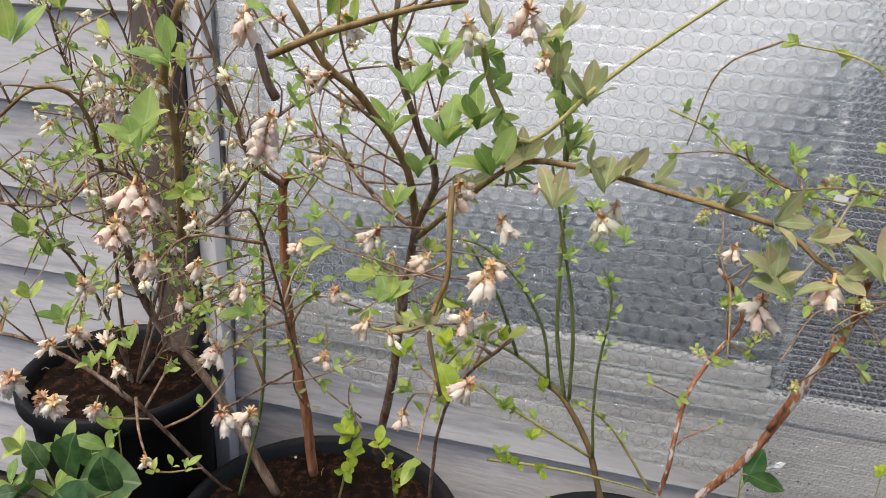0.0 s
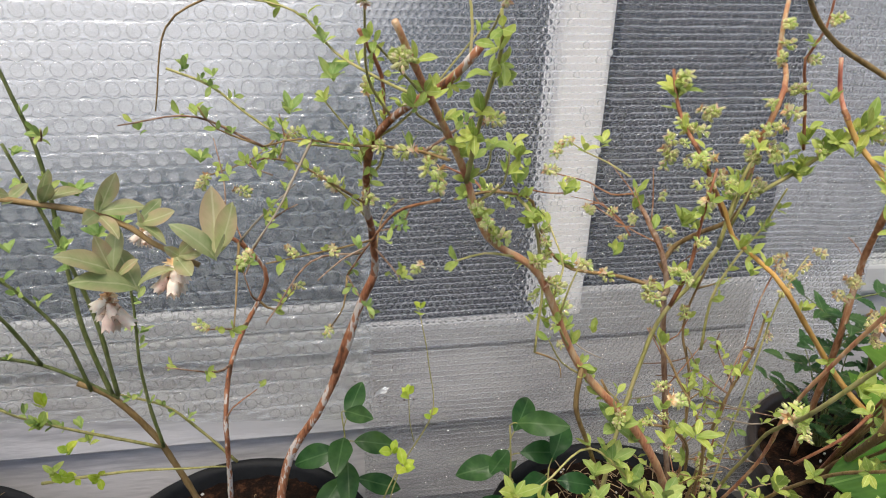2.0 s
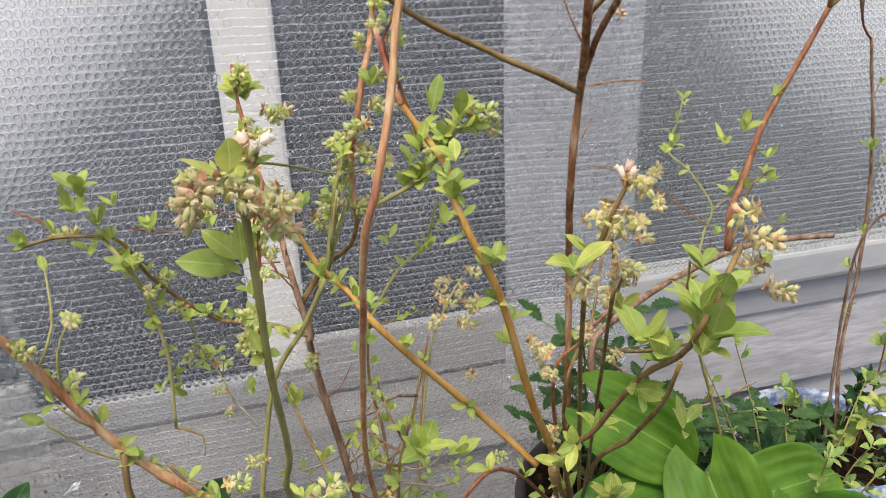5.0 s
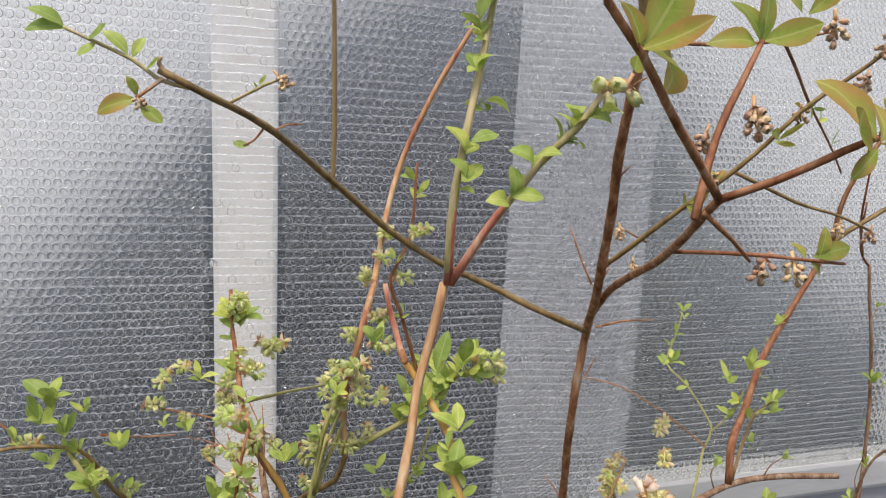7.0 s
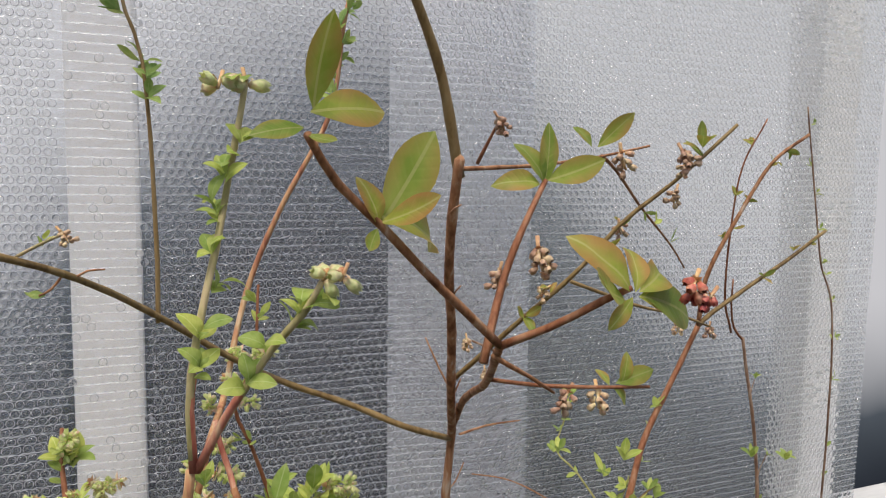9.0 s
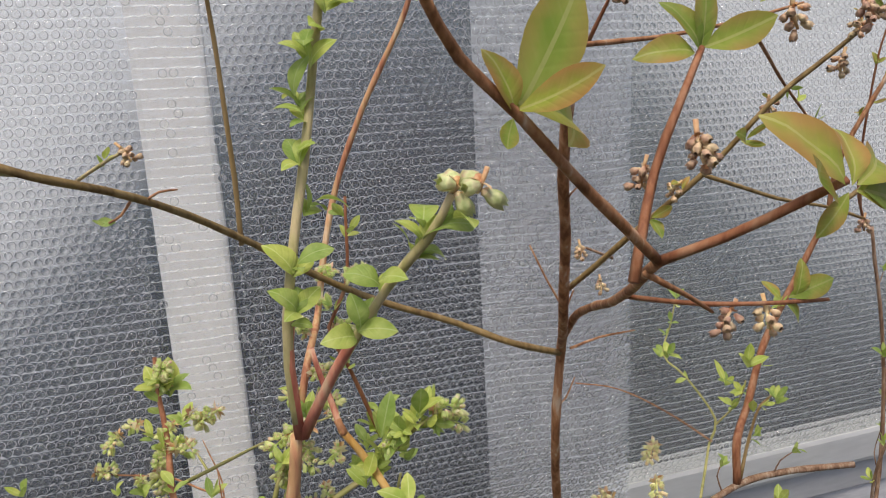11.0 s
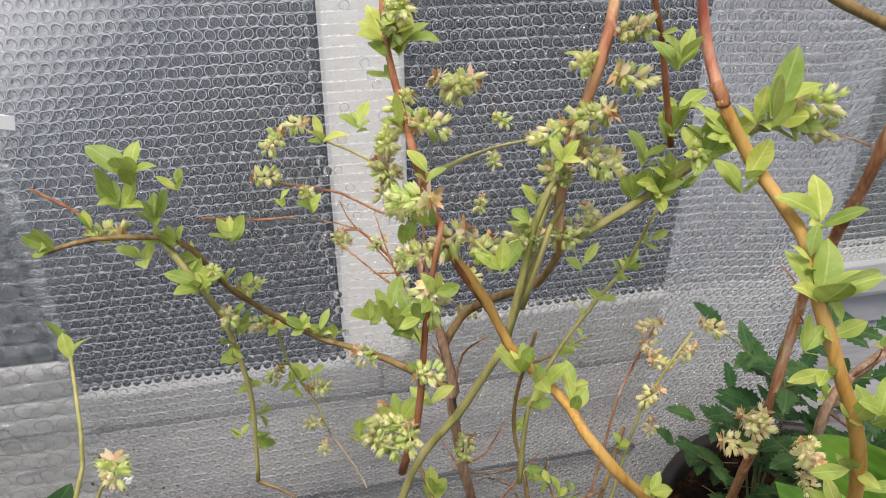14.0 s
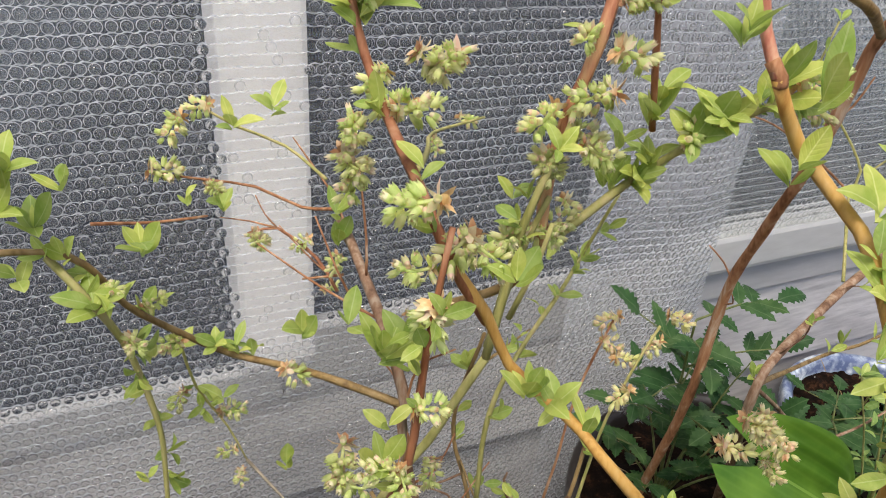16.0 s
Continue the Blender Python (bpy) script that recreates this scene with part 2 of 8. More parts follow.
BARK_PEEL = mottled("peeling_red_brown_bark", [(0.38, (0.10, 0.045, 0.025)), (0.47, (0.30, 0.115, 0.055)), (0.54, (0.36, 0.17, 0.09)), (0.57, (0.58, 0.53, 0.48)), (0.64, (0.50, 0.43, 0.37))], 60, 6, 0.7, 0.5, 300, (1, 1, 0.3), spec=0.25)
BARK_SALMON = mottled("salmon_brown_bark", [(0.40, (0.36, 0.14, 0.075)), (0.47, (0.50, 0.235, 0.125)), (0.54, (0.53, 0.31, 0.15)), (0.62, (0.60, 0.43, 0.27))], 90, 6, 0.55, 0.35, 420, (1, 1, 0.12), spec=0.25)
BARK_ROSE = mottled("rose_red_young_bark", [(0.36, (0.36, 0.10, 0.07)), (0.5, (0.52, 0.20, 0.13)), (0.64, (0.58, 0.38, 0.24))], 150, 6, 0.5, 0.3, 420, (1, 1, 0.3), spec=0.25)
BARK_FAWN = mottled("fawn_green_young_bark", [(0.36, (0.33, 0.29, 0.11)), (0.5, (0.48, 0.40, 0.20)), (0.64, (0.54, 0.40, 0.26))], 150, 6, 0.5, 0.3, 420, (1, 1, 0.3), spec=0.25)
BUD_RED = mottled("crimson_bud_scale", [(0.36, (0.30, 0.05, 0.04)), (0.5, (0.50, 0.12, 0.08)), (0.64, (0.55, 0.25, 0.16))], 120, 3, 0.5, 0.3, 300, (1, 1, 1), 0.15)
BUD_GREEN = mottled("plump_green_bud", [(0.36, (0.54, 0.60, 0.24)), (0.5, (0.76, 0.76, 0.40)), (0.64, (0.76, 0.58, 0.38))], 130, 4, 0.5, 0.3, 300, (1, 1, 1), 0.12, translucent=0.35)
STRAW = mottled("pale_straw", [(0.3, (0.234, 0.148, 0.0702)), (0.7, (0.429, 0.312, 0.172))], 60, 4, 0.8, 0.3, 300)
DRY_TWIG = mottled("pale_dry_twig", [(0.3, (0.187, 0.148, 0.101)), (0.7, (0.328, 0.273, 0.203))], 60, 4, 0.8, 0.3, 300)
TAPE = mottled("clear_packing_tape", [(0.3, (0.66, 0.66, 0.66)), (0.7, (0.78, 0.78, 0.78))], 20, 4, 0.25, 0.3, 60)


def film(name, veil, rough, tint=(0.88, 0.88, 0.89), bump=0.3, scale=60.0, stretch=(1, 1, 1), milky=0.3, gloss=0.9, spread=0.4, bend=0.0):
    """Clear plastic film: part see-through, part milky, with a clear gloss and slack creases."""
    m, n, l, b = material(name, 0.7, 0.0, 0.2)
    b.inputs["Base Color"].default_value = (*tint, 1)
    co = n.new("ShaderNodeTexCoord")
    mp = n.new("ShaderNodeMapping")
    mp.inputs["Scale"].default_value = stretch
    l.new(co.outputs["Object"], mp.inputs[0])
    tex = n.new("ShaderNodeTexNoise")
    tex.inputs["Scale"].default_value, tex.inputs["Detail"].default_value = scale, 4.0
    l.new(mp.outputs[0], tex.inputs["Vector"])
    bp = n.new("ShaderNodeBump")
    bp.inputs["Strength"].default_value, bp.inputs["Distance"].default_value = bump, 0.004
    l.new(tex.outputs[0], bp.inputs["Height"])
    l.new(bp.outputs[0], b.inputs["Normal"])
    patch = n.new("ShaderNodeTexNoise")
    patch.inputs["Scale"].default_value, patch.inputs["Detail"].default_value = 3.5, 3.0
    l.new(mp.outputs[0], patch.inputs["Vector"])
    both = n.new("ShaderNodeMath")
    both.operation = "ADD"
    l.new(tex.outputs[0], both.inputs[0])
    l.new(patch.outputs[0], both.inputs[1])
    fac = n.new("ShaderNodeMapRange")
    fac.inputs["From Min"].default_value, fac.inputs["From Max"].default_value = 0.6, 1.4
    fac.inputs["To Min"].default_value, fac.inputs["To Max"].default_value = veil * (1 - spread), min(1.0, veil * (1 + spread))
    l.new(both.outputs[0], fac.inputs[0])
    clear = n.new("ShaderNodeBsdfRefraction" if bend else "ShaderNodeBsdfTransparent")
    if bend:
        clear.inputs["IOR"].default_value, clear.inputs["Roughness"].default_value = bend, 0.02
        l.new(bp.outputs[0], clear.inputs["Normal"])
    mx = n.new("ShaderNodeMixShader")
    l.new(fac.outputs[0], mx.inputs[0])
    l.new(clear.outputs[0], mx.inputs[1])
    glow = n.new("ShaderNodeBsdfTranslucent")
    glow.inputs[0].default_value = (*tint, 1)
    haze = n.new("ShaderNodeMixShader")
    haze.inputs[0].default_value = milky
    l.new(b.outputs[0], haze.inputs[1])
    l.new(glow.outputs[0], haze.inputs[2])
    l.new(haze.outputs[0], mx.inputs[2])
    shine = n.new("ShaderNodeBsdfGlossy")
    shine.inputs["Roughness"].default_value = rough
    l.new(bp.outputs[0], shine.inputs["Normal"])
    fres = n.new("ShaderNodeFresnel")
    fres.inputs["IOR"].default_value = 1.5
    l.new(bp.outputs[0], fres.inputs["Normal"])
    gain = n.new("ShaderNodeMath")
    gain.operation, gain.use_clamp = "MULTIPLY", True
    gain.inputs[1].default_value = gloss
    l.new(fres.outputs[0], gain.inputs[0])
    top = n.new("ShaderNodeMixShader")
    l.new(gain.outputs[0], top.inputs[0])
    l.new(mx.outputs[0], top.inputs[1])
    l.new(shine.outputs[0], top.inputs[2])
    l.new(top.outputs[0], n["Material Output"].inputs[0])
    return m


# ---- mesh helpers ----
def mesh_of(name, verts, faces, mats, smooth=True, idx=None):
    me = bpy.data.meshes.new(name)
    me.from_pydata(verts, [], faces)
    for mt in mats:
        me.materials.append(mt)
    if idx is not None:
        me.polygons.foreach_set("material_index", idx)
    if smooth:
        me.polygons.foreach_set("use_smooth", [True] * len(me.polygons))
    me.update()
    return me


def thing(name, place, label, category, group="", kind=""):
    ob = new(name)
    ob.location = place
    ob.empty_display_size = 0.05
    return tagged(ob, label, category, group, kind)


def part_mesh(name, me, parent, label="", m=None):
    ob = new(name, me)
    ob.parent = parent
    top = parent.matrix_basis if parent.parent is None else parent.parent.matrix_basis @ parent.matrix_basis
    ob.matrix_basis = top.inverted() @ (m if m is not None else Matrix())
    if label:
        ob["label"] = label
    return ob


def part(name, bm, mat, parent, label=""):
    me = bpy.data.meshes.new(name)
    bm.to_mesh(me)
    bm.free()
    me.materials.append(mat)
    return part_mesh(name, me, parent, label)


def box_bm(lo, hi, bevel=0.0):
    bm = bmesh.new()
    bmesh.ops.create_cube(bm, size=1.0)
    for v in bm.verts:
        v.co = Vector([lo[i] + (v.co[i] + 0.5) * (hi[i] - lo[i]) for i in range(3)])
    if bevel:
        bmesh.ops.bevel(bm, geom=bm.edges[:], offset=bevel, segments=2, affect="EDGES", profile=0.6)
    return bm


def solid(name, bm, mat, label="", category="", kind="structure"):
    me = bpy.data.meshes.new(name)
    bm.to_mesh(me)
    bm.free()
    me.materials.append(mat)
    return tagged(new(name, me), label, category, "", kind)


# ---- the wall: lapped white boards below, glazing bays above ----
WALL = 1.62
GROUND_Z = 0.03
floor = solid("floor", box_bm((-2.6, -1.6, GROUND_Z - 0.1), (3.6, 1.74, GROUND_Z)), GROUND, "dark trodden earth floor", "floor")


def lap_board(parent, x0, x1, z0, z1, face):
    """One board, thick at its lower edge, with a worn round arris."""
    bm = bmesh.new()
    prof = [(face + 0.018, z1), (face + 0.002, z1), (face - 0.011, z0 + 0.004), (face - 0.007, z0), (face + 0.018, z0)]
    a = [bm.verts.new((x0, y, z)) for y, z in prof]
    b = [bm.verts.new((x1, y, z)) for y, z in prof]
    for i in range(5):
        j = (i + 1) % 5
        bm.faces.new((a[i], a[j], b[j], b[i]))
    bm.faces.new(a[::-1])
    bm.faces.new(b)
    bmesh.ops.recalc_face_normals(bm, faces=bm.faces[:])
    return part("board", bm, DIMMED_WHITE_PAINT, parent)


wall_low = solid("wall_north", box_bm((-2.6, WALL + 0.018, -0.05), (3.6, WALL + 0.032, 0.53)), POST_PAINT, "white lapped board wall under the windows", "wall")
for z0, z1 in ((0.035, 0.212), (0.206, 0.374), (0.368, 0.516)):
    lap_board(wall_low, -0.46, 3.6, z0, z1, WALL)
wall_left = solid("wall_west_of_windows", box_bm((-2.6, WALL + 0.018, 0.522), (-0.46, WALL + 0.10, 2.3)), POST_PAINT, "white lapped board wall beside the windows", "wall")
for k, z in enumerate((0.05, 0.236, 0.400, 0.562, 0.723, 0.884, 1.045, 1.206, 1.367, 1.528, 1.689, 1.85, 2.011)):
    lap_board(wall_left, -2.6, -0.462, z, z + (0.19 if k == 0 else 0.167), WALL)
solid("wall_head", box_bm((-0.46, WALL + 0.02, 1.75), (3.6, WALL + 0.10, 2.3)), DIMMED_WHITE_PAINT, "white painted board over the windows", "wall")
solid("window_sill", box_bm((-0.458, WALL - 0.004, 0.518), (0.76, WALL + 0.017, 0.560), 0.004), SILL_PAINT, "white painted timber window sill", "sill")
# added strip, no real lath: stands in for the film's whiter lower edge
solid("window_sill_ledge", box_bm((-0.398, WALL - 0.001, 0.562), (0.436, WALL + 0.012, 0.604), 0.005), SILL_PAINT, "added pale strip behind the whiter foot of the first wrap sheet", "sill")
solid("window_sill", box_bm((0.762, WALL - 0.004, 0.518), (3.6, WALL + 0.017, 0.604), 0.004), SILL_PAINT, "white painted timber sill of the middle window", "sill")
solid("window_sill_step", box_bm((1.262, WALL - 0.018, 0.572), (3.5, WALL + 0.036, 0.630), 0.008), END_PAINT, "white painted timber sill of the end window", "sill")

for x0, x1, y0 in ((-0.456, -0.40, WALL - 0.002), (0.722, 0.796, WALL - 0.006), (1.84, 1.93, WALL - 0.002)):
    solid("window_post", box_bm((x0, y0, 0.562 if x0 < 0.75 else 0.634), (x1, WALL + 0.07, 1.748), 0.006), POST_PAINT, "white painted timber window post", "post")
solid("timber_post", box_bm((-0.552, WALL - 0.085, GROUND_Z), (-0.492, WALL - 0.022, 2.2), 0.005), BROWN_WOOD, "brown weathered timber post by the white board wall", "post")
solid("white_corner_board", box_bm((-0.490, WALL - 0.045, GROUND_Z), (-0.458, WALL - 0.012, 2.2), 0.004), POST_PAINT, "white painted corner board beside the timber post", "trim")

# outside, seen dimly through the plastic: a hazy distance painted as a glowing plane, with a dark shrub's mound drawn
# into it
tagged(solid("ground", box_bm((-30, 1.76, -0.30), (30, 60, -0.22)), GRASS), "dull green lawn outside the glass house", "ground", "", "structure")
HAZE = bpy.data.materials.new("glowing_haze_backdrop")
HAZE.use_nodes = True
_n, _l = HAZE.node_tree.nodes, HAZE.node_tree.links
_n.remove(_n["Principled BSDF"])


def node_math(op, a, b=None, c=None):
    nd = _n.new("ShaderNodeMath")
    nd.operation = op
    for k, v in enumerate((a, b, c)):
        if v is not None:
            if isinstance(v, (int, float)):
                nd.inputs[k].default_value = v
            else:
                _l.new(v, nd.inputs[k])
    return nd.outputs[0]


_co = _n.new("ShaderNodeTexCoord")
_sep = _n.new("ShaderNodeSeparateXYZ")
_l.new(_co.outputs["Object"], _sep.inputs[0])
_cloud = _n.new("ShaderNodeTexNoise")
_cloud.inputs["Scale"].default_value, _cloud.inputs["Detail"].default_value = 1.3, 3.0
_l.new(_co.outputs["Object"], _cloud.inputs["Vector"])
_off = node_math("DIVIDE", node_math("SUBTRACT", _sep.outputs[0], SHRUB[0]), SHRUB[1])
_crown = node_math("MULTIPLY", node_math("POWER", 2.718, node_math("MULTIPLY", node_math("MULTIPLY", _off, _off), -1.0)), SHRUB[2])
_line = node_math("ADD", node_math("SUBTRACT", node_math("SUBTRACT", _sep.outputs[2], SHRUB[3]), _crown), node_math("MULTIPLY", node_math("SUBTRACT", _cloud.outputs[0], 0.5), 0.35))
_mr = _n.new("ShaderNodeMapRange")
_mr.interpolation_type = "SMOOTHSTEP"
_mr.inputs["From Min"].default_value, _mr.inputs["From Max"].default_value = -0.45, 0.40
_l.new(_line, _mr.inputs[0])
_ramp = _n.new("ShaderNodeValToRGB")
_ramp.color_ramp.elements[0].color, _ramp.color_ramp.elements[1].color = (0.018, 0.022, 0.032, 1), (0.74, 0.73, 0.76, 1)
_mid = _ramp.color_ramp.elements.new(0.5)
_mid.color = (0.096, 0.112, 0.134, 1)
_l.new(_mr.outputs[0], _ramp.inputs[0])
# not a lamp: the plane's emission carries the painted outdoor brightness
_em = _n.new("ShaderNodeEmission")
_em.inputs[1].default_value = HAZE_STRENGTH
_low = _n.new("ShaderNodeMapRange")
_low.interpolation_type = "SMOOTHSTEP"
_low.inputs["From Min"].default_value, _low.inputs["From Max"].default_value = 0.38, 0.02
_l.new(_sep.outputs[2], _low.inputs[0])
# the foot of the glow is painted darker
_low_dark = _n.new("ShaderNodeMixRGB")
_low_dark.inputs[2].default_value = (0.030, 0.034, 0.046, 1)
_l.new(_low.outputs[0], _low_dark.inputs[0])
_l.new(_ramp.outputs[0], _low_dark.inputs[1])
_l.new(_low_dark.outputs[0], _em.inputs[0])
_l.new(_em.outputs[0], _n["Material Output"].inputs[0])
solid("backdrop", box_bm((-9, 2.2, -0.8), (12, 2.22, 5.0)), HAZE, "glowing painted backdrop of a hazy garden distance outside the windows", "backdrop")

# the rest of the glass house, round and above the camera: unseen, added to shape bounce and reflections
# wall height is chosen to let sky light in from behind
solid("wall_south", box_bm((-2.6, -1.68, GROUND_Z), (3.6, -1.6, 0.75)), DIMMED_WHITE_PAINT, "assumed low white board wall behind, out of view", "wall")
solid("wall_west", box_bm((-2.68, -1.6, GROUND_Z), (-2.6, 1.72, 0.75)), DIMMED_WHITE_PAINT, "assumed low white board end wall, out of view", "wall")
solid("wall_east", box_bm((3.6, -1.6, GROUND_Z), (3.68, 1.72, 0.75)), DIMMED_WHITE_PAINT, "assumed low white board end wall, out of view", "wall")
for x in (-2.6, -1.35, -0.1, 1.15, 2.4, 3.6):
    solid("roof_rafter", box_bm((x - 0.022, -1.62, 2.30), (x + 0.022, 1.70, 2.38), 0.004), POST_PAINT, "assumed white painted roof rafter, out of view", "rafter")
    solid("rear_window_post", box_bm((x - 0.03, -1.66, 0.752), (x + 0.03, -1.61, 2.298), 0.004), POST_PAINT, "assumed white painted post of the rear glazing, out of view", "post")


# ---- bubble wrap hung over the windows ----
def wrap_sheet(label, x0, x1, low, z1, depth, pitch, radius, veil_film, veil_bubble, row_step=0.985, height=0.003, seed=0, crease=0.3, tint=(0.88, 0.88, 0.89), seam=0.0006, mesh_step=(0.018, 0.02), gloss=0.9, weld_tint=(0.86, 0.88, 0.90), burst=(0.0, 0.0)):
    """A hanging film with its rows of air bubbles. low(x): lower edge; depth(x, z): distance from the window; burst: the stretch where most bubbles are pressed flat."""
    top = thing("bubble_wrap_sheet", ((x0 + x1) / 2, depth((x0 + x1) / 2, z1), z1), label, "bubble wrap", "bubble wrap on the windows")
    nx, nz = max(8, int((x1 - x0) / mesh_step[0])), max(8, int(z1 / mesh_step[1]))
    verts, faces = [], []
    for i in range(nx + 1):
        x = x0 + (x1 - x0) * i / nx
        zl = low(x)
        for j in range(nz + 1):
            z = zl + (z1 - zl) * j / nz
            verts.append((x, depth(x, z), z))
    for i in range(nx):
        for j in range(nz):
            a = i * (nz + 1) + j
            faces.append((a, a + nz + 1, a + nz + 2, a + 1))
    f = film("clear_film", veil_film, 0.16, tint, crease, 90.0, (0.6, 1, 1.6), gloss=gloss)
    part_mesh("film", mesh_of("film", verts, faces, [f]), top)
    rng = np.random.default_rng(seed)
    cx, cz = [], []
    row, z = 0, z1 - pitch
    while z > 0.1:
        xs = np.arange(x0 + pitch * (0.55 + 0.5 * (row % 2)), x1 - pitch * 0.4, pitch)
        keep = np.array([z > low(x) + pitch * 0.6 and not (burst[0] < x < burst[1] and z > 0.6 and rng.random() < 0.85) for x in xs])
        cx.append(xs[keep]); cz.append(np.full(keep.sum(), z))
        z -= pitch * row_step
        row += 1
    cx = np.concatenate(cx) + rng.normal(0, pitch * 0.025, sum(map(len, cx)))
    zs = np.concatenate(cz)
    cz = zs + rng.normal(0, pitch * 0.02, len(cx))
    n, k = len(cx), 10
    cy = np.array([depth(x, z) for x, z in zip(cx, cz)]) - 0.0006
    rad = radius * rng.uniform(0.93, 1.05, n)
    h = height * rng.uniform(0.55, 1.15, n)
    sag = rng.normal(0, 0.0006, (n, 2))
    ang = np.arange(k) * 2 * np.pi / k
    ca, sa = np.cos(ang), np.sin(ang)
    rings = ((1.07, 0.0), (0.93, 0.06), (0.84, 0.80))
    V = np.zeros((n, 3 * k + 1, 3))
    for ring, (rr, hh) in enumerate(rings):
        V[:, ring * k:(ring + 1) * k, 0] = cx[:, None] + rad[:, None] * rr * ca
        V[:, ring * k:(ring + 1) * k, 2] = cz[:, None] + rad[:, None] * rr * sa
        V[:, ring * k:(ring + 1) * k, 1] = cy[:, None] - (h * hh)[:, None]
    V[:, 3 * k] = np.stack([cx + sag[:, 0], cy - h, cz + sag[:, 1]], 1)
    base = (np.arange(n) * (3 * k + 1))[:, None]
    i0 = np.arange(k); i1 = (i0 + 1) % k
    flange = np.stack([i0, i1, i1 + k, i0 + k], 1).reshape(1, -1) + base
    wall = np.stack([i0 + k, i1 + k, i1 + 2 * k, i0 + 2 * k], 1).reshape(1, -1) + base
    tris = np.stack([i0 + 2 * k, i1 + 2 * k, np.full(k, 3 * k)], 1).reshape(1, -1) + base
    me = bpy.data.meshes.new("bubble_field")
    me.from_pydata(V.reshape(-1, 3).tolist(), [], flange.reshape(-1, 4).tolist() + wall.reshape(-1, 4).tolist() + tris.reshape(-1, 3).tolist())
    # patchy white flange and dark wall tints paint in glints and refracted dark edges
    me.materials.append(film("bubble_flange_glint_film", min(1.0, veil_bubble * 1.8), 0.2, (0.93, 0.95, 1.0), 0.3, 190.0, milky=0.4, gloss=2.4, spread=0.9))
    me.materials.append(film("bubble_wall_dark_edge_film", min(1.0, veil_bubble * 1.7), 0.15, (0.15, 0.155, 0.175), 0.7, 330.0, milky=0.3, gloss=1.6, spread=0.7, bend=1.33))
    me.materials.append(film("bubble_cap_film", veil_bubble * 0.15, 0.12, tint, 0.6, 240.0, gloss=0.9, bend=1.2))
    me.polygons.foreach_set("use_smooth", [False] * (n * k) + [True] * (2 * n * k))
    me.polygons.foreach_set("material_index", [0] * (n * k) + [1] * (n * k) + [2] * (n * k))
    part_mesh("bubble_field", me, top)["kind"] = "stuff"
    # the raised weld between two rows of bubbles
    verts, faces = [], []
    for z in sorted(set(np.round(zs, 5))):
        b0 = len(verts)
        m = max(6, int((x1 - x0) / (pitch / 5)))
        shift = rng.uniform(0, 6.28)
        xs = x0 + (x1 - x0) * np.arange(m + 1) / m
        wave = np.cos(2 * np.pi * xs / pitch + shift)
        zs_row = z + pitch * 0.5 + 0.07 * pitch * wave + np.array([0.0011 * noise.noise((x * 30, z * 50, seed)) for x in xs])
        ws = seam * (0.75 + 0.45 * wave + rng.uniform(-0.25, 0.25, m + 1))
        for x, zz, w in zip(xs, zs_row, ws):
            y = depth(x, zz)
            verts += [(x, y - 0.0006 - seam * 0.6, zz - w), (x, y - 0.0005 - seam * 0.3, zz), (x, y - 0.0004, zz + w)]
        if z < low((x0 + x1) / 2) + pitch:
            del verts[b0:]
            continue
        for i in range(m):
            a = b0 + i * 3
            faces += [(a, a + 3, a + 4, a + 1), (a + 1, a + 4, a + 5, a + 2)]
    # weld tint, dark on the first sheet, paints the refracted lines between rows
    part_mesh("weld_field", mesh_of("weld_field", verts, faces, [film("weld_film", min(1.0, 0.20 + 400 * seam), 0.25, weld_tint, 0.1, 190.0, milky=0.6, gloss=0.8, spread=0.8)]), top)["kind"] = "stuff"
    for ob in top.children:
        ob.visible_shadow = False
    return top


def slack(base, amp, fx, fz, seed):
    return lambda x, z: base + amp * noise.noise((x * fx, z * fz, seed)) + 0.0012 * noise.noise((x * 40, z * 40, seed + 5))


def quilt(hang, pitch, puff, seed):
    """Rows of flattened air pillows, uneven and partly gone slack, on top of the sheet's own hang."""
    def at(x, z):
        wob = z - 1.73175 + 0.0018 * noise.noise((x * 6, z * 9, seed)) + 0.0010 * noise.noise((x * 60, z * 60, seed))
        row = min(1.0, 2.6 * abs(math.sin(math.pi * wob / pitch))) ** 0.6
        shift = 0.5 * (math.floor(wob / pitch) % 2)
        pil = min(1.0, 2.2 * abs(math.sin(math.pi * (x / pitch + shift + 0.3 * noise.noise((x * 25, z * 45, seed + 3)))))) ** 0.6
        full = 0.75 + 0.5 * noise.noise((x * 7, z * 15, seed + 7)) + 0.8 * noise.noise((x * 70, z * 85, seed + 9)) + 0.4 * noise.noise((x * 150, z * 170, seed + 1))
        return hang(x, z) - puff * row * (0.55 + 0.45 * pil) * max(0.06, full)
    return at


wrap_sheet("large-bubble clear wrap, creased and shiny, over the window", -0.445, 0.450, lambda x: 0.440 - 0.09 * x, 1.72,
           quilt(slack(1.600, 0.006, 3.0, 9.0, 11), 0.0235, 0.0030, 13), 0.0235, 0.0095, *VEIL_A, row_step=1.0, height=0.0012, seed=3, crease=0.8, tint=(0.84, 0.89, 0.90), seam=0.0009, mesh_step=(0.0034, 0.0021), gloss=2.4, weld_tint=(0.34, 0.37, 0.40))
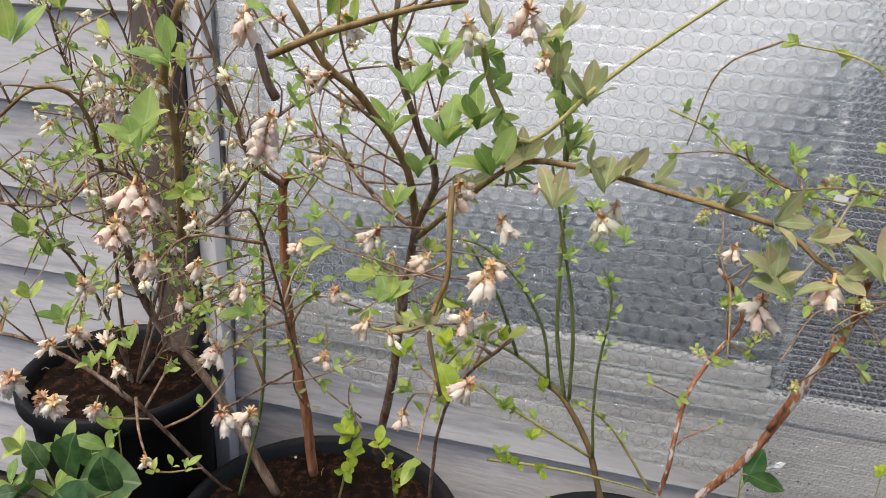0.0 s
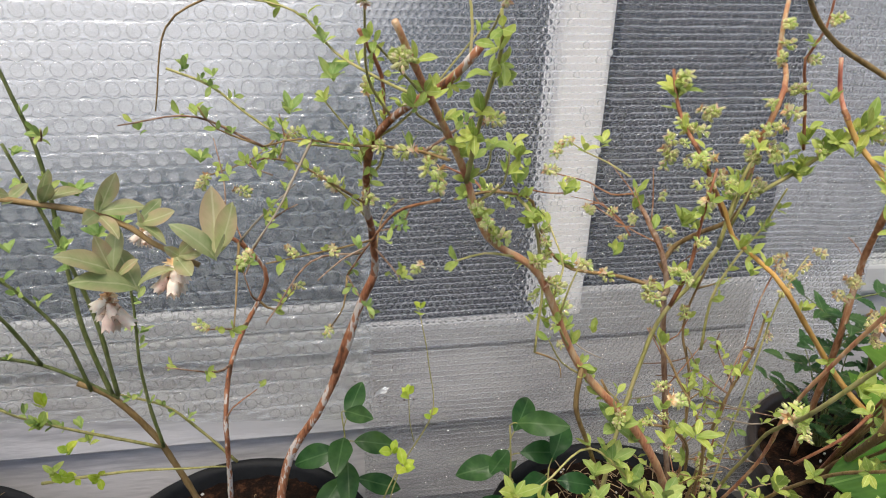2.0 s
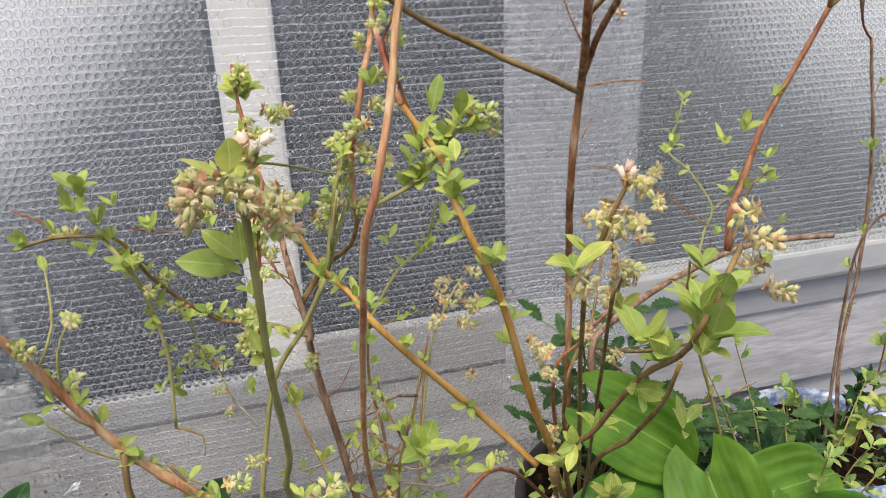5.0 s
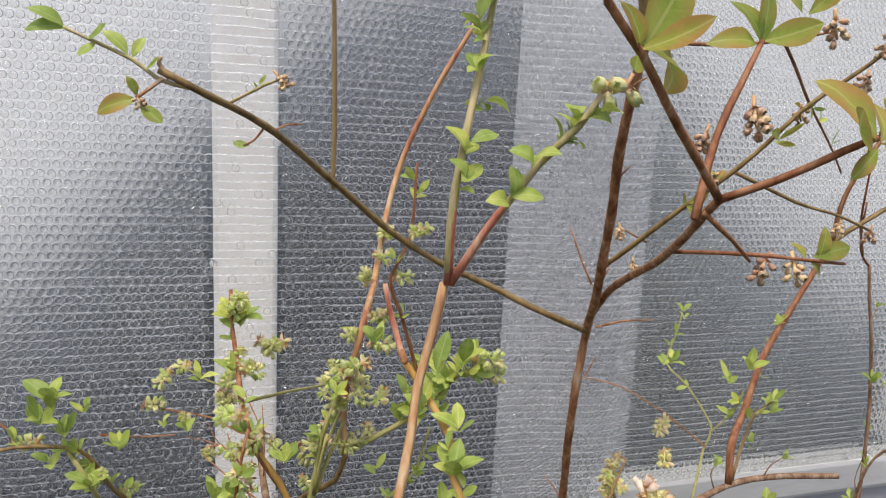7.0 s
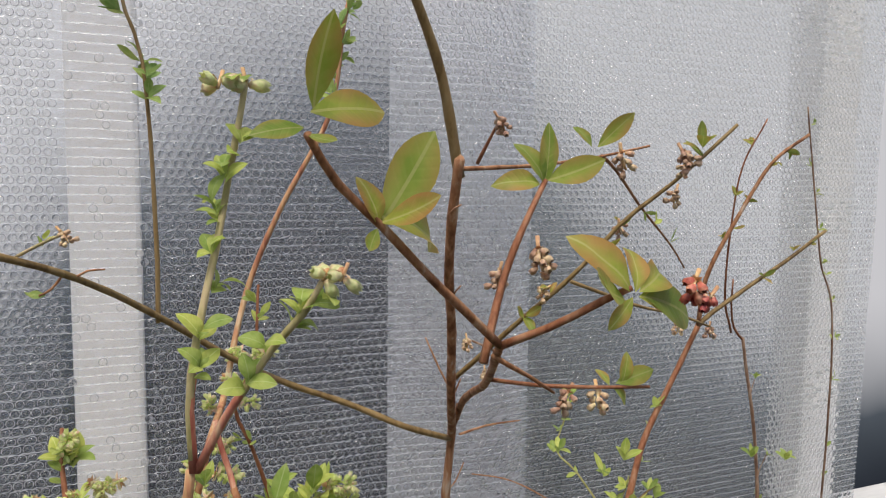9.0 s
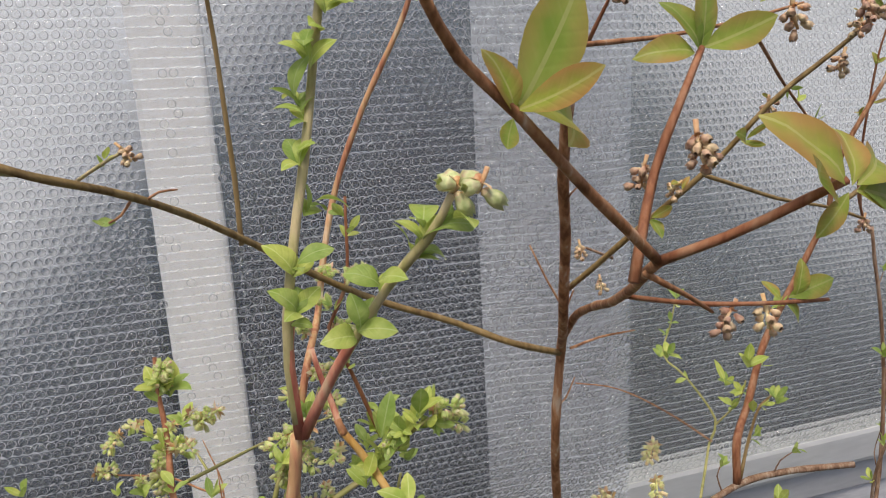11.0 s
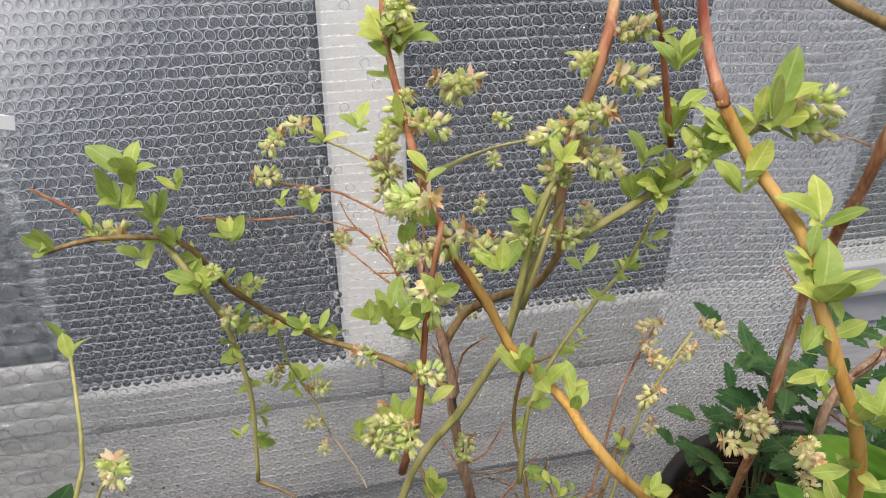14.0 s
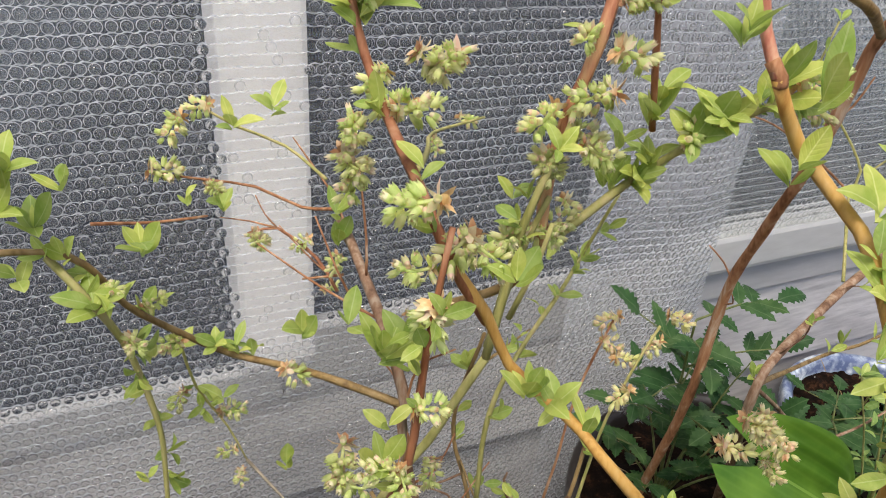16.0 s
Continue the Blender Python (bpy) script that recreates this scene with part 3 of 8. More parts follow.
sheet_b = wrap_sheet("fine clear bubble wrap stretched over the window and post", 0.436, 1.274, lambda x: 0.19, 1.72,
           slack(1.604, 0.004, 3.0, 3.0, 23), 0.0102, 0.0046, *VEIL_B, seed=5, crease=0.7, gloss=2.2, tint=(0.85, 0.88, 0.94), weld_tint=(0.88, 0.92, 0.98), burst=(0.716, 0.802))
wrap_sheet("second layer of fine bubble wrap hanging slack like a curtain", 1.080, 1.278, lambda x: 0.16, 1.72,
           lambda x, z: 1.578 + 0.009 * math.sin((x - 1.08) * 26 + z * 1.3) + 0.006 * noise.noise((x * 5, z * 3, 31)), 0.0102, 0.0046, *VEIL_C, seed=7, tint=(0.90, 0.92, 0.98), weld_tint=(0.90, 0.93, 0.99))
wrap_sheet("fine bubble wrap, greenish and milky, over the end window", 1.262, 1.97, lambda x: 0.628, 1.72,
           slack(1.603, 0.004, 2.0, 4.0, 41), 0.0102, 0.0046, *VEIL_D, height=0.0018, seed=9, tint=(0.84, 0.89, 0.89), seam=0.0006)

rng = random.Random(5)
verts, faces = [], []
for i in range(80):
    px, pz = 0.462 + rng.gauss(0, 0.022), 0.440 + rng.gauss(0, 0.035)
    s = rng.uniform(0.0005, 0.0016) * (1.6 if i % 9 == 0 else 1.0)
    k = len(verts)
    verts += [(px + s * rng.uniform(0.5, 1.2) * math.cos(a), 1.5955 - 0.0004 * (i % 3), pz + s * rng.uniform(0.5, 1.4) * math.sin(a)) for a in (0, 1.05, 2.1, 3.14, 4.19, 5.24)]
    faces.append(tuple(range(k, k + 6)))
part_mesh("dirt_fleck", mesh_of("dirt_fleck", verts, faces, [BROWN_WOOD]), sheet_b, "brown splashes of dirt")["kind"] = "stuff"


# ---- pots ----
def lathe(profile, sides=40, seed=0, wob=0.0):
    bm = bmesh.new()
    rings = []
    for r, z in profile:
        rings.append([bm.verts.new((r * (1 + wob * noise.noise((math.cos(a) * 2, math.sin(a) * 2, seed))) * math.cos(a),
                                    r * (1 + wob * noise.noise((math.cos(a) * 2, math.sin(a) * 2, seed))) * math.sin(a), z))
                      for a in (2 * math.pi * i / sides for i in range(sides))])
    for a, b in zip(rings, rings[1:]):
        for i in range(sides):
            j = (i + 1) % sides
            bm.faces.new((a[i], a[j], b[j], b[i]))
    bm.faces.new(rings[0][::-1])
    for f in bm.faces:
        f.smooth = True
    return bm


def pot(name, x, y, rim_z, radius, height, mat, label, group="plant pots", soil_drop=0.026, seed=0):
    top = thing(name, (x, y, rim_z - height), label, "pot", group)
    b = radius * 0.78
    t = 0.006
    bm = lathe([(b, 0), (b + 0.004, 0.004), (radius - 0.014, height - 0.032), (radius - 0.004, height - 0.030), (radius, height - 0.026), (radius, height - 0.004),
                (radius - 0.003, height), (radius - 0.010, height - 0.001), (radius - 0.016, height - 0.008), (radius - 0.022, height - soil_drop - 0.03)], 44, seed, 0.012)
    bmesh.ops.translate(bm, verts=bm.verts[:], vec=(x, y, rim_z - height))
    part("body", bm, mat, top)
    bm = bmesh.new()
    bmesh.ops.create_grid(bm, x_segments=46, y_segments=46, size=1.0)
    for v in bm.verts:
        u, w = v.co.x, v.co.y
        r = max(abs(u), abs(w))
        d = math.hypot(u, w) or 1
        px, py = u * r / d, w * r / d
        q = radius * 0.945
        v.co = Vector((x + px * q, y + py * q, rim_z - soil_drop + 0.010 * noise.noise((px * 5, py * 5, seed)) + 0.006 * noise.noise((px * 22, py * 22, seed)) + 0.012 * (1 - r)))
    for f in bm.faces:
        f.smooth = True
    part("soil", bm, SOIL, top, "dark peaty soil")
    return top


# ---- plants: canes, leaves and flower clusters ----
def spline(pts, step=0.012):
    pts = [Vector(p) for p in pts]
    ext = [pts[0] * 2 - pts[1], *pts, pts[-1] * 2 - pts[-2]]
    out = []
    for i in range(1, len(ext) - 2):
        a, b, c, d = ext[i - 1:i + 3]
        n = max(2, min(24, int((c - b).length / step)))
        for k in range(n):
            t = k / n
            out.append(0.5 * ((2 * b) + (c - a) * t + (2 * a - 5 * b + 4 * c - d) * t * t + (3 * b - a - 3 * c + d) * t ** 3))
    out.append(pts[-1])
    return out


def tube_data(pts, r0, r1, sides=7, seed=0, knots=True, wob=0.0012):
    line = spline(pts)
    n = len(line)
    rng = random.Random(seed)
    line = [p + Vector((noise.noise((i * 0.21, seed, 1)), noise.noise((i * 0.21, seed, 2)), noise.noise((i * 0.21, seed, 3)))) * wob * min(1, i / 3, (n - 1 - i) / 3) for i, p in enumerate(line)]
    every = rng.randint(3, 5)
    verts, faces = [], []
    side = Vector((0, -1, 0.2)).normalized()
    for i, p in enumerate(line):
        tan = (line[min(n - 1, i + 1)] - line[max(0, i - 1)]).normalized()
        side = (side - tan * side.dot(tan))
        side = side.normalized() if side.length > 1e-4 else tan.orthogonal().normalized()
        other = tan.cross(side)
        r = r0 + (r1 - r0) * i / max(1, n - 1)
        if knots:
            r *= 1.0 + (0.09 if i % every == 0 and i else 0.0) + 0.07 * noise.noise((i * 0.6, seed, 9))
        for k in range(sides):
            a = 2 * math.pi * k / sides
            verts.append(tuple(p + (side * math.cos(a) + other * math.sin(a)) * r * (1 + 0.06 * noise.noise((a, i * 0.4, seed)))))
    for i in range(n - 1):
        for k in range(sides):
            j = (k + 1) % sides
            faces.append((i * sides + k, i * sides + j, (i + 1) * sides + j, (i + 1) * sides + k))
    faces.append(tuple(range(sides))[::-1])
    faces.append(tuple(range((n - 1) * sides, n * sides)))
    return verts, faces, line


COUNT = [0]
WOOD = {}


class Shoot(list):
    """The line of a cane, which remembers the cane itself."""
    owner = None


def cane(bush, pts, r0, r1, mat, name="cane", label=""):
    """A tapering shoot through a few points; radii in millimetres. Returns its line."""
    COUNT[0] += 1
    v, f, line = tube_data(pts, r0 / 1000, r1 / 1000, 8 if r0 > 3 else 6, COUNT[0])
    shoot = Shoot(line)
    shoot.owner = part_mesh(name, mesh_of(name, v, f, [mat]), bush, label)
    if name in ("cane", "trunk"):
        WOOD.setdefault(bush.name, []).extend(line)
    return shoot


def nearest_wood(bush, p):
    """The point of the bush's canes that lies nearest to p."""
    return min(WOOD[bush.name], key=lambda q: (q - p).length_squared).copy()


def leaf_mesh(name, mat, ratio=0.42, fold=0.25, curl=0.25, twist=0.0, wavy=0.0, stations=9, tip=0.93, teeth=0.0):
    """A unit leaf along +X with a folded midrib, bowed and pointed."""
    verts, faces = [], []
    for i in range(stations + 1):
        s = i / stations
        w = ratio * 0.5 * (math.sin(math.pi * s ** tip) ** 0.8 if 0 < s < 1 else 0.02)
        w *= 1.0 - teeth * (i % 2)
        x = math.sin(s * curl) / curl if curl else s
        z = -(1 - math.cos(s * curl)) / curl if curl else 0.0
        tw = twist * s
        for k in (-1, -0.5, 0, 0.5, 1):
            yy = k * w
            zz = fold * abs(k) * w * (1.6 - 0.6 * abs(k)) + wavy * w * math.sin(s * 9 + k * 2)
            verts.append((x, yy * math.cos(tw) - zz * math.sin(tw), z + yy * math.sin(tw) + zz * math.cos(tw)))
    for i in range(stations):
        for k in range(4):
            a = i * 5 + k
            faces.append((a, a + 1, a + 6, a + 5))
    return mesh_of(name, verts, faces, [mat])


def leaf_set(mat, ratios=(0.38, 0.45, 0.50, 0.42), curls=(0.3, 0.75, -0.4, 1.0)):
    return [leaf_mesh("leaf", mat, r, 0.06 + 0.09 * i, c, 0.25 * (-1) ** i, 0.10 * (i % 2), 9, 1.12) for i, (r, c) in enumerate(zip(ratios, curls))]


LEAVES = {"e": [leaf_mesh("leaf", LEAF_DEEP, r, f, c, 0.2, 0.16, 11, 1.0) for r, f, c in ((0.46, 0.22, 0.7), (0.50, 0.34, 1.0), (0.42, 0.15, 0.4), (0.48, 0.28, 1.2))], "g": leaf_set(LEAF_GREEN), "m": leaf_set(LEAF_MID), "d": [leaf_mesh("leaf", LEAF_DARK, r, 0.12, c, 0.15, 0.08, 14, 0.85, 0.34) for r, c in ((0.50, 0.3), (0.56, 0.7), (0.52, 0.9), (0.60, 0.5))],
          "k": leaf_set(LEAF_GREEN, (0.52, 0.60, 0.48, 0.56), (1.3, 1.7, 1.1, 1.5)), "b": leaf_set(LEAF_BRONZE, (0.40, 0.46, 0.38, 0.43), (0.5, 0.9, -0.5, 1.2)), "l": leaf_set(LEAF_LIME, (0.6, 0.7, 0.5, 0.62)), "y": leaf_set(LEAF_GREYISH, (0.36, 0.42, 0.4, 0.34))}

ROUND_LEAF = leaf_mesh("leaf", LEAF_SPOON, 0.72, 0.16, 0.6, 0.1, 0.08, 11, 0.85)


def aim(place, direction, up, size):
    x = Vector(direction).normalized()
    z = Vector(up)
    z = z - x * z.dot(x)
    z = z.normalized() if z.length > 1e-3 else x.orthogonal().normalized()
    y = z.cross(x)
    return Matrix.Translation(place) @ Matrix((x, y, z)).transposed().to_4x4() @ Matrix.Diagonal((size, size, size, 1))


def leaf(bush, place, direction, size, kind="g", up=(0, -0.4, 1), rng=random):
    part_mesh("leaf", rng.choice(LEAVES[kind]), bush, "", aim(place, direction, up, size))


def tuft(bush, place, axis=(0, 0, 1), n=5, size=26, kind="g", spread=0.75, seed=0):
    """A rosette of young leaves at a bud: some upright in the middle, others spread; size in millimetres."""
    COUNT[0] += 1
    rng = random.Random(COUNT[0] * 7 + seed)
    ax = Vector(axis).normalized()
    u = ax.orthogonal().normalized()
    v = ax.cross(u)
    a0 = rng.uniform(0, 6.28)
    for i in range(n):
        a = a0 + i * 2.4
        out = spread * rng.uniform(0.55, 1.35)
        d = ax + (u * math.cos(a) + v * math.sin(a)) * out
        s = size / 1000 * rng.uniform(0.5, 1.0) * 0.88
        p = Vector(place) + ax * rng.uniform(-0.004, 0.005)
        leaf(bush, p, d, s, kind, (ax - d.normalized() * 0.2) + Vector((0, -0.3, 0.2)), rng)


def bell(verts, faces, idx, place, axis, length, width, mat_petal, mat_cal, flare=0.75, ribs=5):
    """An urn-shaped flower hanging along axis, with a scaly cap where it joins the stalk."""
    ax = Vector(axis).normalized()
    u = ax.orthogonal().normalized()
    v = ax.cross(u)
    k = 10
    prof = [(-0.10, 0.22, mat_cal), (0.02, 0.58, mat_cal), (0.16, 0.56, mat_petal), (0.42, 0.86, mat_petal), (0.72, 0.92, mat_petal), (1.0, flare * 1.15, mat_petal)]
    b0 = len(verts)
    for s, r, _ in prof:
        for i in range(k):
            a = 2 * math.pi * i / k
            rr = r * width * 0.5 * (1 + (0.04 + 0.16 * max(0.0, s) ** 3) * math.cos(ribs * a))
            verts.append(tuple(Vector(place) + ax * ((s + (0.10 * math.cos(ribs * a) if s > 0.9 else 0.0)) * length) + (u * math.cos(a) + v * math.sin(a)) * rr))
    for j in range(len(prof) - 1):
        for i in range(k):
            m = (i + 1) % k
            faces.append((b0 + j * k + i, b0 + j * k + m, b0 + (j + 1) * k + m, b0 + (j + 1) * k + i))
            idx.append(prof[j + 1][2])
    faces.append(tuple(b0 + i for i in range(k))[::-1]); idx.append(mat_cal)
    faces.append(tuple(b0 + (len(prof) - 2) * k + i for i in range(k))); idx.append(mat_petal)


def scales(verts, faces, idx, place, axis, size, n, rng, mat):
    """Small pointed scales round a bud."""
    ax = Vector(axis).normalized()
    u = ax.orthogonal().normalized()
    v = ax.cross(u)
    for i in range(n):
        a = i * 2.4 + rng.uniform(0, 1)
        out = (u * math.cos(a) + v * math.sin(a))
        d = (ax * rng.uniform(-0.3, 0.7) + out * rng.uniform(0.5, 1.0)).normalized()
        w = ax.cross(out) * size * 0.28
        p = Vector(place) + out * size * 0.15
        b0 = len(verts)
        verts.extend([tuple(p - w), tuple(p + w), tuple(p + d * size * 0.55 + w * 0.9 + ax * size * 0.1), tuple(p + d * size), tuple(p + d * size * 0.55 - w * 0.9 + ax * size * 0.1)])
        faces.append((b0, b0 + 1, b0 + 2, b0 + 3, b0 + 4)); idx.append(mat)


def cluster_mesh(n, length, width, petal, spread, seed, drop=1.0, reach=0.010, flare=0.75, cap=8, bracts=0):
    """A bunch of bell flowers round a short stalk, unit metres, hanging along -Z."""
    rng = random.Random(seed)
    verts, faces, idx = [], [], []
    v, f, _ = tube_data([(0, 0, 0.006), (0.001, 0, -0.004), (0, 0.001, -reach)], 0.0011, 0.0008, 5, seed, False, 0)
    verts += v; faces += f; idx += [1] * len(f)
    for i in range(n):
        a = i * 2.4 + rng.uniform(-0.4, 0.4)
        h = i / max(1, n - 1)
        out = Vector((math.cos(a), math.sin(a), 0)) * spread * rng.uniform(0.4, 1.2)
        axis = out + Vector((0, 0, -drop * rng.uniform(0.6, 1.2)))
        p = Vector((0, 0, -reach * h)) + out * 0.0035
        bell(verts, faces, idx, p, axis, length * rng.uniform(0.75, 1.15), width * rng.uniform(0.8, 1.15), 0, 1, flare)
        if bracts:
            scales(verts, faces, idx, p, axis, length * 0.44, bracts, rng, 1)
    scales(verts, faces, idx, (0, 0, 0), (0, 0, 1), length * 0.5, cap, rng, 1)
    return mesh_of("blossom", verts, faces, [petal, CALYX], True, idx)


def raceme_mesh(n, seed, petal, plump=1.0):
    """A drooping bunch of closed pale buds with cream bracts at its base, hanging along -Z."""
    rng = random.Random(seed)
    verts, faces, idx = [], [], []
    reach = 0.0095 + 0.0003 * n
    v, f, _ = tube_data([(0, 0, 0.004), (0.0015, 0, -reach * 0.5), (0.0005, 0.001, -reach)], 0.0010, 0.0006, 5, seed, False, 0)
    verts += v; faces += f; idx += [0] * len(f)
    n = round(n * 1.4)
    for i in range(n):
        h = (i + rng.uniform(0, 0.8)) / n
        a = i * 2.4 + rng.uniform(-0.5, 0.5)
        out = Vector((math.cos(a), math.sin(a), rng.uniform(-0.9, 0.35) - 0.5 * h)).normalized()
        p = Vector((0, 0, -reach * h)) + out * rng.uniform(0.001, 0.004)
        ln, wd = rng.uniform(0.0054, 0.0082) * plump, rng.uniform(0.0030, 0.0042) * plump
        u = out.orthogonal().normalized()
        w = out.cross(u)
        b0, k = len(verts), 10
        for ring, (s, r) in enumerate(((0.0, 0.30), (0.25, 0.85), (0.62, 1.0), (1.0, 0.85))):
            for q in range(k):
                t = 2 * math.pi * q / k
                lobe = ring == 3 and q % 2
                verts.append(tuple(p + out * ((s - 0.28 * lobe) * ln) + (u * math.cos(t) + w * math.sin(t)) * (r * (0.80 if lobe else 1.0) * wd * 0.5)))
        for j in range(3):
            for q in range(k):
                m = (q + 1) % k
                faces.append((b0 + j * k + q, b0 + j * k + m, b0 + (j + 1) * k + m, b0 + (j + 1) * k + q))
                idx.append(2 if j == 0 and i % 3 == 0 or j == 2 and i % 6 == 0 else 0)
        faces.append(tuple(b0 + 2 * k + q for q in range(k))); idx.append(2)
    scales(verts, faces, idx, (0, 0, 0.001), (0, 0, -0.4), 0.0074, 6, rng, 2)
    scales(verts, faces, idx, (0, 0, 0.002), (0, 0, 1), 0.0066, 6, rng, 1)
    return mesh_of("blossom", verts, faces, [petal, CALYX, PETAL_CREAM], True, idx)


CLUSTERS = {
    "p": [cluster_mesh(n, 0.0108, 0.0072, PETAL_PINK, 0.75, 40 + n, 0.95, 0.008, 0.72, 11, 4) for n in (4, 5, 6, 8)],
    "w": [cluster_mesh(n, 0.0098, 0.0070, PETAL_WHITE, 0.75, 60 + n, 0.95, 0.008, 0.70, 10, 4) for n in (4, 5, 6)],
    "c": [raceme_mesh(n, 80 + n, PETAL_GREEN) for n in (9, 11, 13, 15, 18)],
    "o": [raceme_mesh(n, 130 + n, PETAL_PEACH, 0.95) for n in (8, 10, 12, 14)],
    "n": [cluster_mesh(3, 0.0100, 0.0086, BUD_GREEN, 0.9, 95 + k, 0.2, 0.003, 0.45, 3) for k in (0, 1)],
    "r": [cluster_mesh(n, 0.0062, 0.0050, BUD_RED, 0.6, 110 + n, 0.7, 0.006, 0.5, 8) for n in (5, 6)],
    "u": [cluster_mesh(n, 0.0046, 0.0042, BUD_BROWN, 0.75, 90 + n, 0.45, 0.011, 0.45, 12, 2) for n in (9, 11)],
}


def cluster(bush, place, kind="c", size=1.0, axis=(0, 0, -1), name="blossom"):
    COUNT[0] += 1
    rng = random.Random(COUNT[0])
    hang = Vector((0, 0, -0.35 if kind in "pw" else 0.0))
    if kind in "co":
        hang = Vector((rng.uniform(-0.9, 0.9), rng.uniform(-0.9, 0.3), rng.uniform(0.4, 0.9)))
    z = -(Vector(axis).normalized() + hang + Vector((rng.uniform(-1, 1), rng.uniform(-0.8, 0.5), rng.uniform(-0.3, 0.5))) * 0.75).normalized()
    x = z.orthogonal().normalized()
    m = Matrix.Translation(place) @ Matrix((x, z.cross(x), z)).transposed().to_4x4() @ Matrix.Rotation(rng.uniform(0, 6.28), 4, "Z") @ Matrix.Diagonal((*(size * 0.82 for _ in "xyz"), 1))
    part_mesh(name, rng.choice(CLUSTERS[kind]), bush, "", m)


def dress(bush, line, a, b, n, kind="g", size=24, leaves=3, flowers="", share=0.0, droop=0.0):
    """Sets n small tufts (and, for a share of them, flower bunches) along the stretch a..b of a cane."""
    n, size, bush = round(n * 1.5), size * 0.9, line.owner
    COUNT[0] += 1
    rng = random.Random(COUNT[0] * 13)
    last = len(line) - 1
    for i in range(n):
        f = a + (b - a) * (i + rng.uniform(0.1, 0.9)) / n
        k = min(last - 1, max(1, int(f * last)))
        p = line[k]
        tan = (line[k + 1] - line[k - 1]).normalized()
        out = Vector((rng.uniform(-1, 1), rng.uniform(-1, 0.6), rng.uniform(-0.2, 1)))
        out = (out - tan * out.dot(tan)).normalized()
        if flowers and rng.random() < share * 0.7:
            cluster(bush, p + out * 0.006, flowers, rng.uniform(0.8, 1.1), out + Vector((0, 0, -0.9)))
            tuft(bush, p + out * 0.003, out + tan * 0.6, max(1, leaves - 2), size * 0.8, kind)
        else:
            tuft(bush, p + out * 0.002, out + tan * (1.3 if kind == "k" else 0.7) + Vector((0, 0, 0.3 - droop)), leaves + rng.randint(-1, 1), size, kind, 0.42 if kind == "k" else 0.75)


def twigs(bush, line, a, b, n, mat, length=60, r=1.1, kind="", size=20, flowers="", share=0.0, up=0.4, name="twig"):
    """Fine side shoots along a stretch of a cane, bare or with leaves or bunches at their ends; lengths in millimetres."""
    COUNT[0] += 1
    rng = random.Random(COUNT[0] * 17)
    last = len(line) - 1
    for i in range(n):
        f = a + (b - a) * (i + rng.uniform(0.1, 0.9)) / n
        k = min(last - 1, max(1, int(f * last)))
        p = line[k]
        tan = (line[k + 1] - line[k - 1]).normalized()
        out = Vector((rng.uniform(-1, 1), rng.uniform(-0.8, 0.6), rng.uniform(-0.4, 1) + up))
        d = (out.normalized() + tan * 0.7).normalized()
        ln = length / 1000 * rng.uniform(0.5, 1.3)
        q = p + d * ln * 0.5 + Vector((rng.uniform(-1, 1), rng.uniform(-1, 1), rng.uniform(-1, 1))) * ln * 0.12
        e = p + d * ln + Vector((rng.uniform(-1, 1), rng.uniform(-1, 1), rng.uniform(-0.6, 1))) * ln * 0.25
        ln2 = cane(bush, [p, q, e], r, r * 0.55, mat, name)
        if flowers and rng.random() < share:
            cluster(ln2.owner, e, flowers, rng.uniform(0.8, 1.1), (e - q) + Vector((0, 0, -0.03)))
        elif kind:
            tuft(ln2.owner, e, e - q, rng.randint(2, 5), size, kind)


POT_A = pot("plant_pot", -0.545, 1.425, 0.52, 0.152, 0.27, BLACK_PLASTIC, "black plastic plant pot standing on an upturned pot", seed=1)
POT_B = pot("plant_pot", -0.185, 1.37, 0.36, 0.214, 0.33, BLACK_PLASTIC, "large black plastic pot with dark soil by the board wall", seed=2)
POT_C = pot("plant_pot", 0.255, 1.39, 0.36, 0.187, 0.33, BLACK_PLASTIC, "black plastic pot of peaty soil under a blueberry bush", seed=3)
POT_D = pot("plant_pot", 0.79, 1.335, 0.36, 0.204, 0.33, BLACK_PLASTIC, "large black plastic pot with litter on its soil", seed=4)
POT_E = pot("plant_pot", 1.236, 1.384, 0.40, 0.205, 0.37, BROWN_PLASTIC, "large dark brown pot holding several plants", seed=5)
POT_F = pot("glazed_pot", 1.580, 1.46, 0.375, 0.140, 0.345, BLUE_WHITE, "blue and white speckled pot by the end window", seed=6, soil_drop=0.028)
stand = thing("upturned_pot", (-0.545, 1.425, GROUND_Z), "black plastic pot turned upside down as a stand", "pot")
bm = lathe([(0.150, 0.0), (0.150, 0.025), (0.138, 0.028), (0.118, 0.212), (0.112, 0.218), (0.02, 0.219)], 40, 8, 0.01)
bmesh.ops.translate(bm, verts=bm.verts[:], vec=(-0.545, 1.425, GROUND_Z))
part("body", bm, BLACK_PLASTIC, stand)


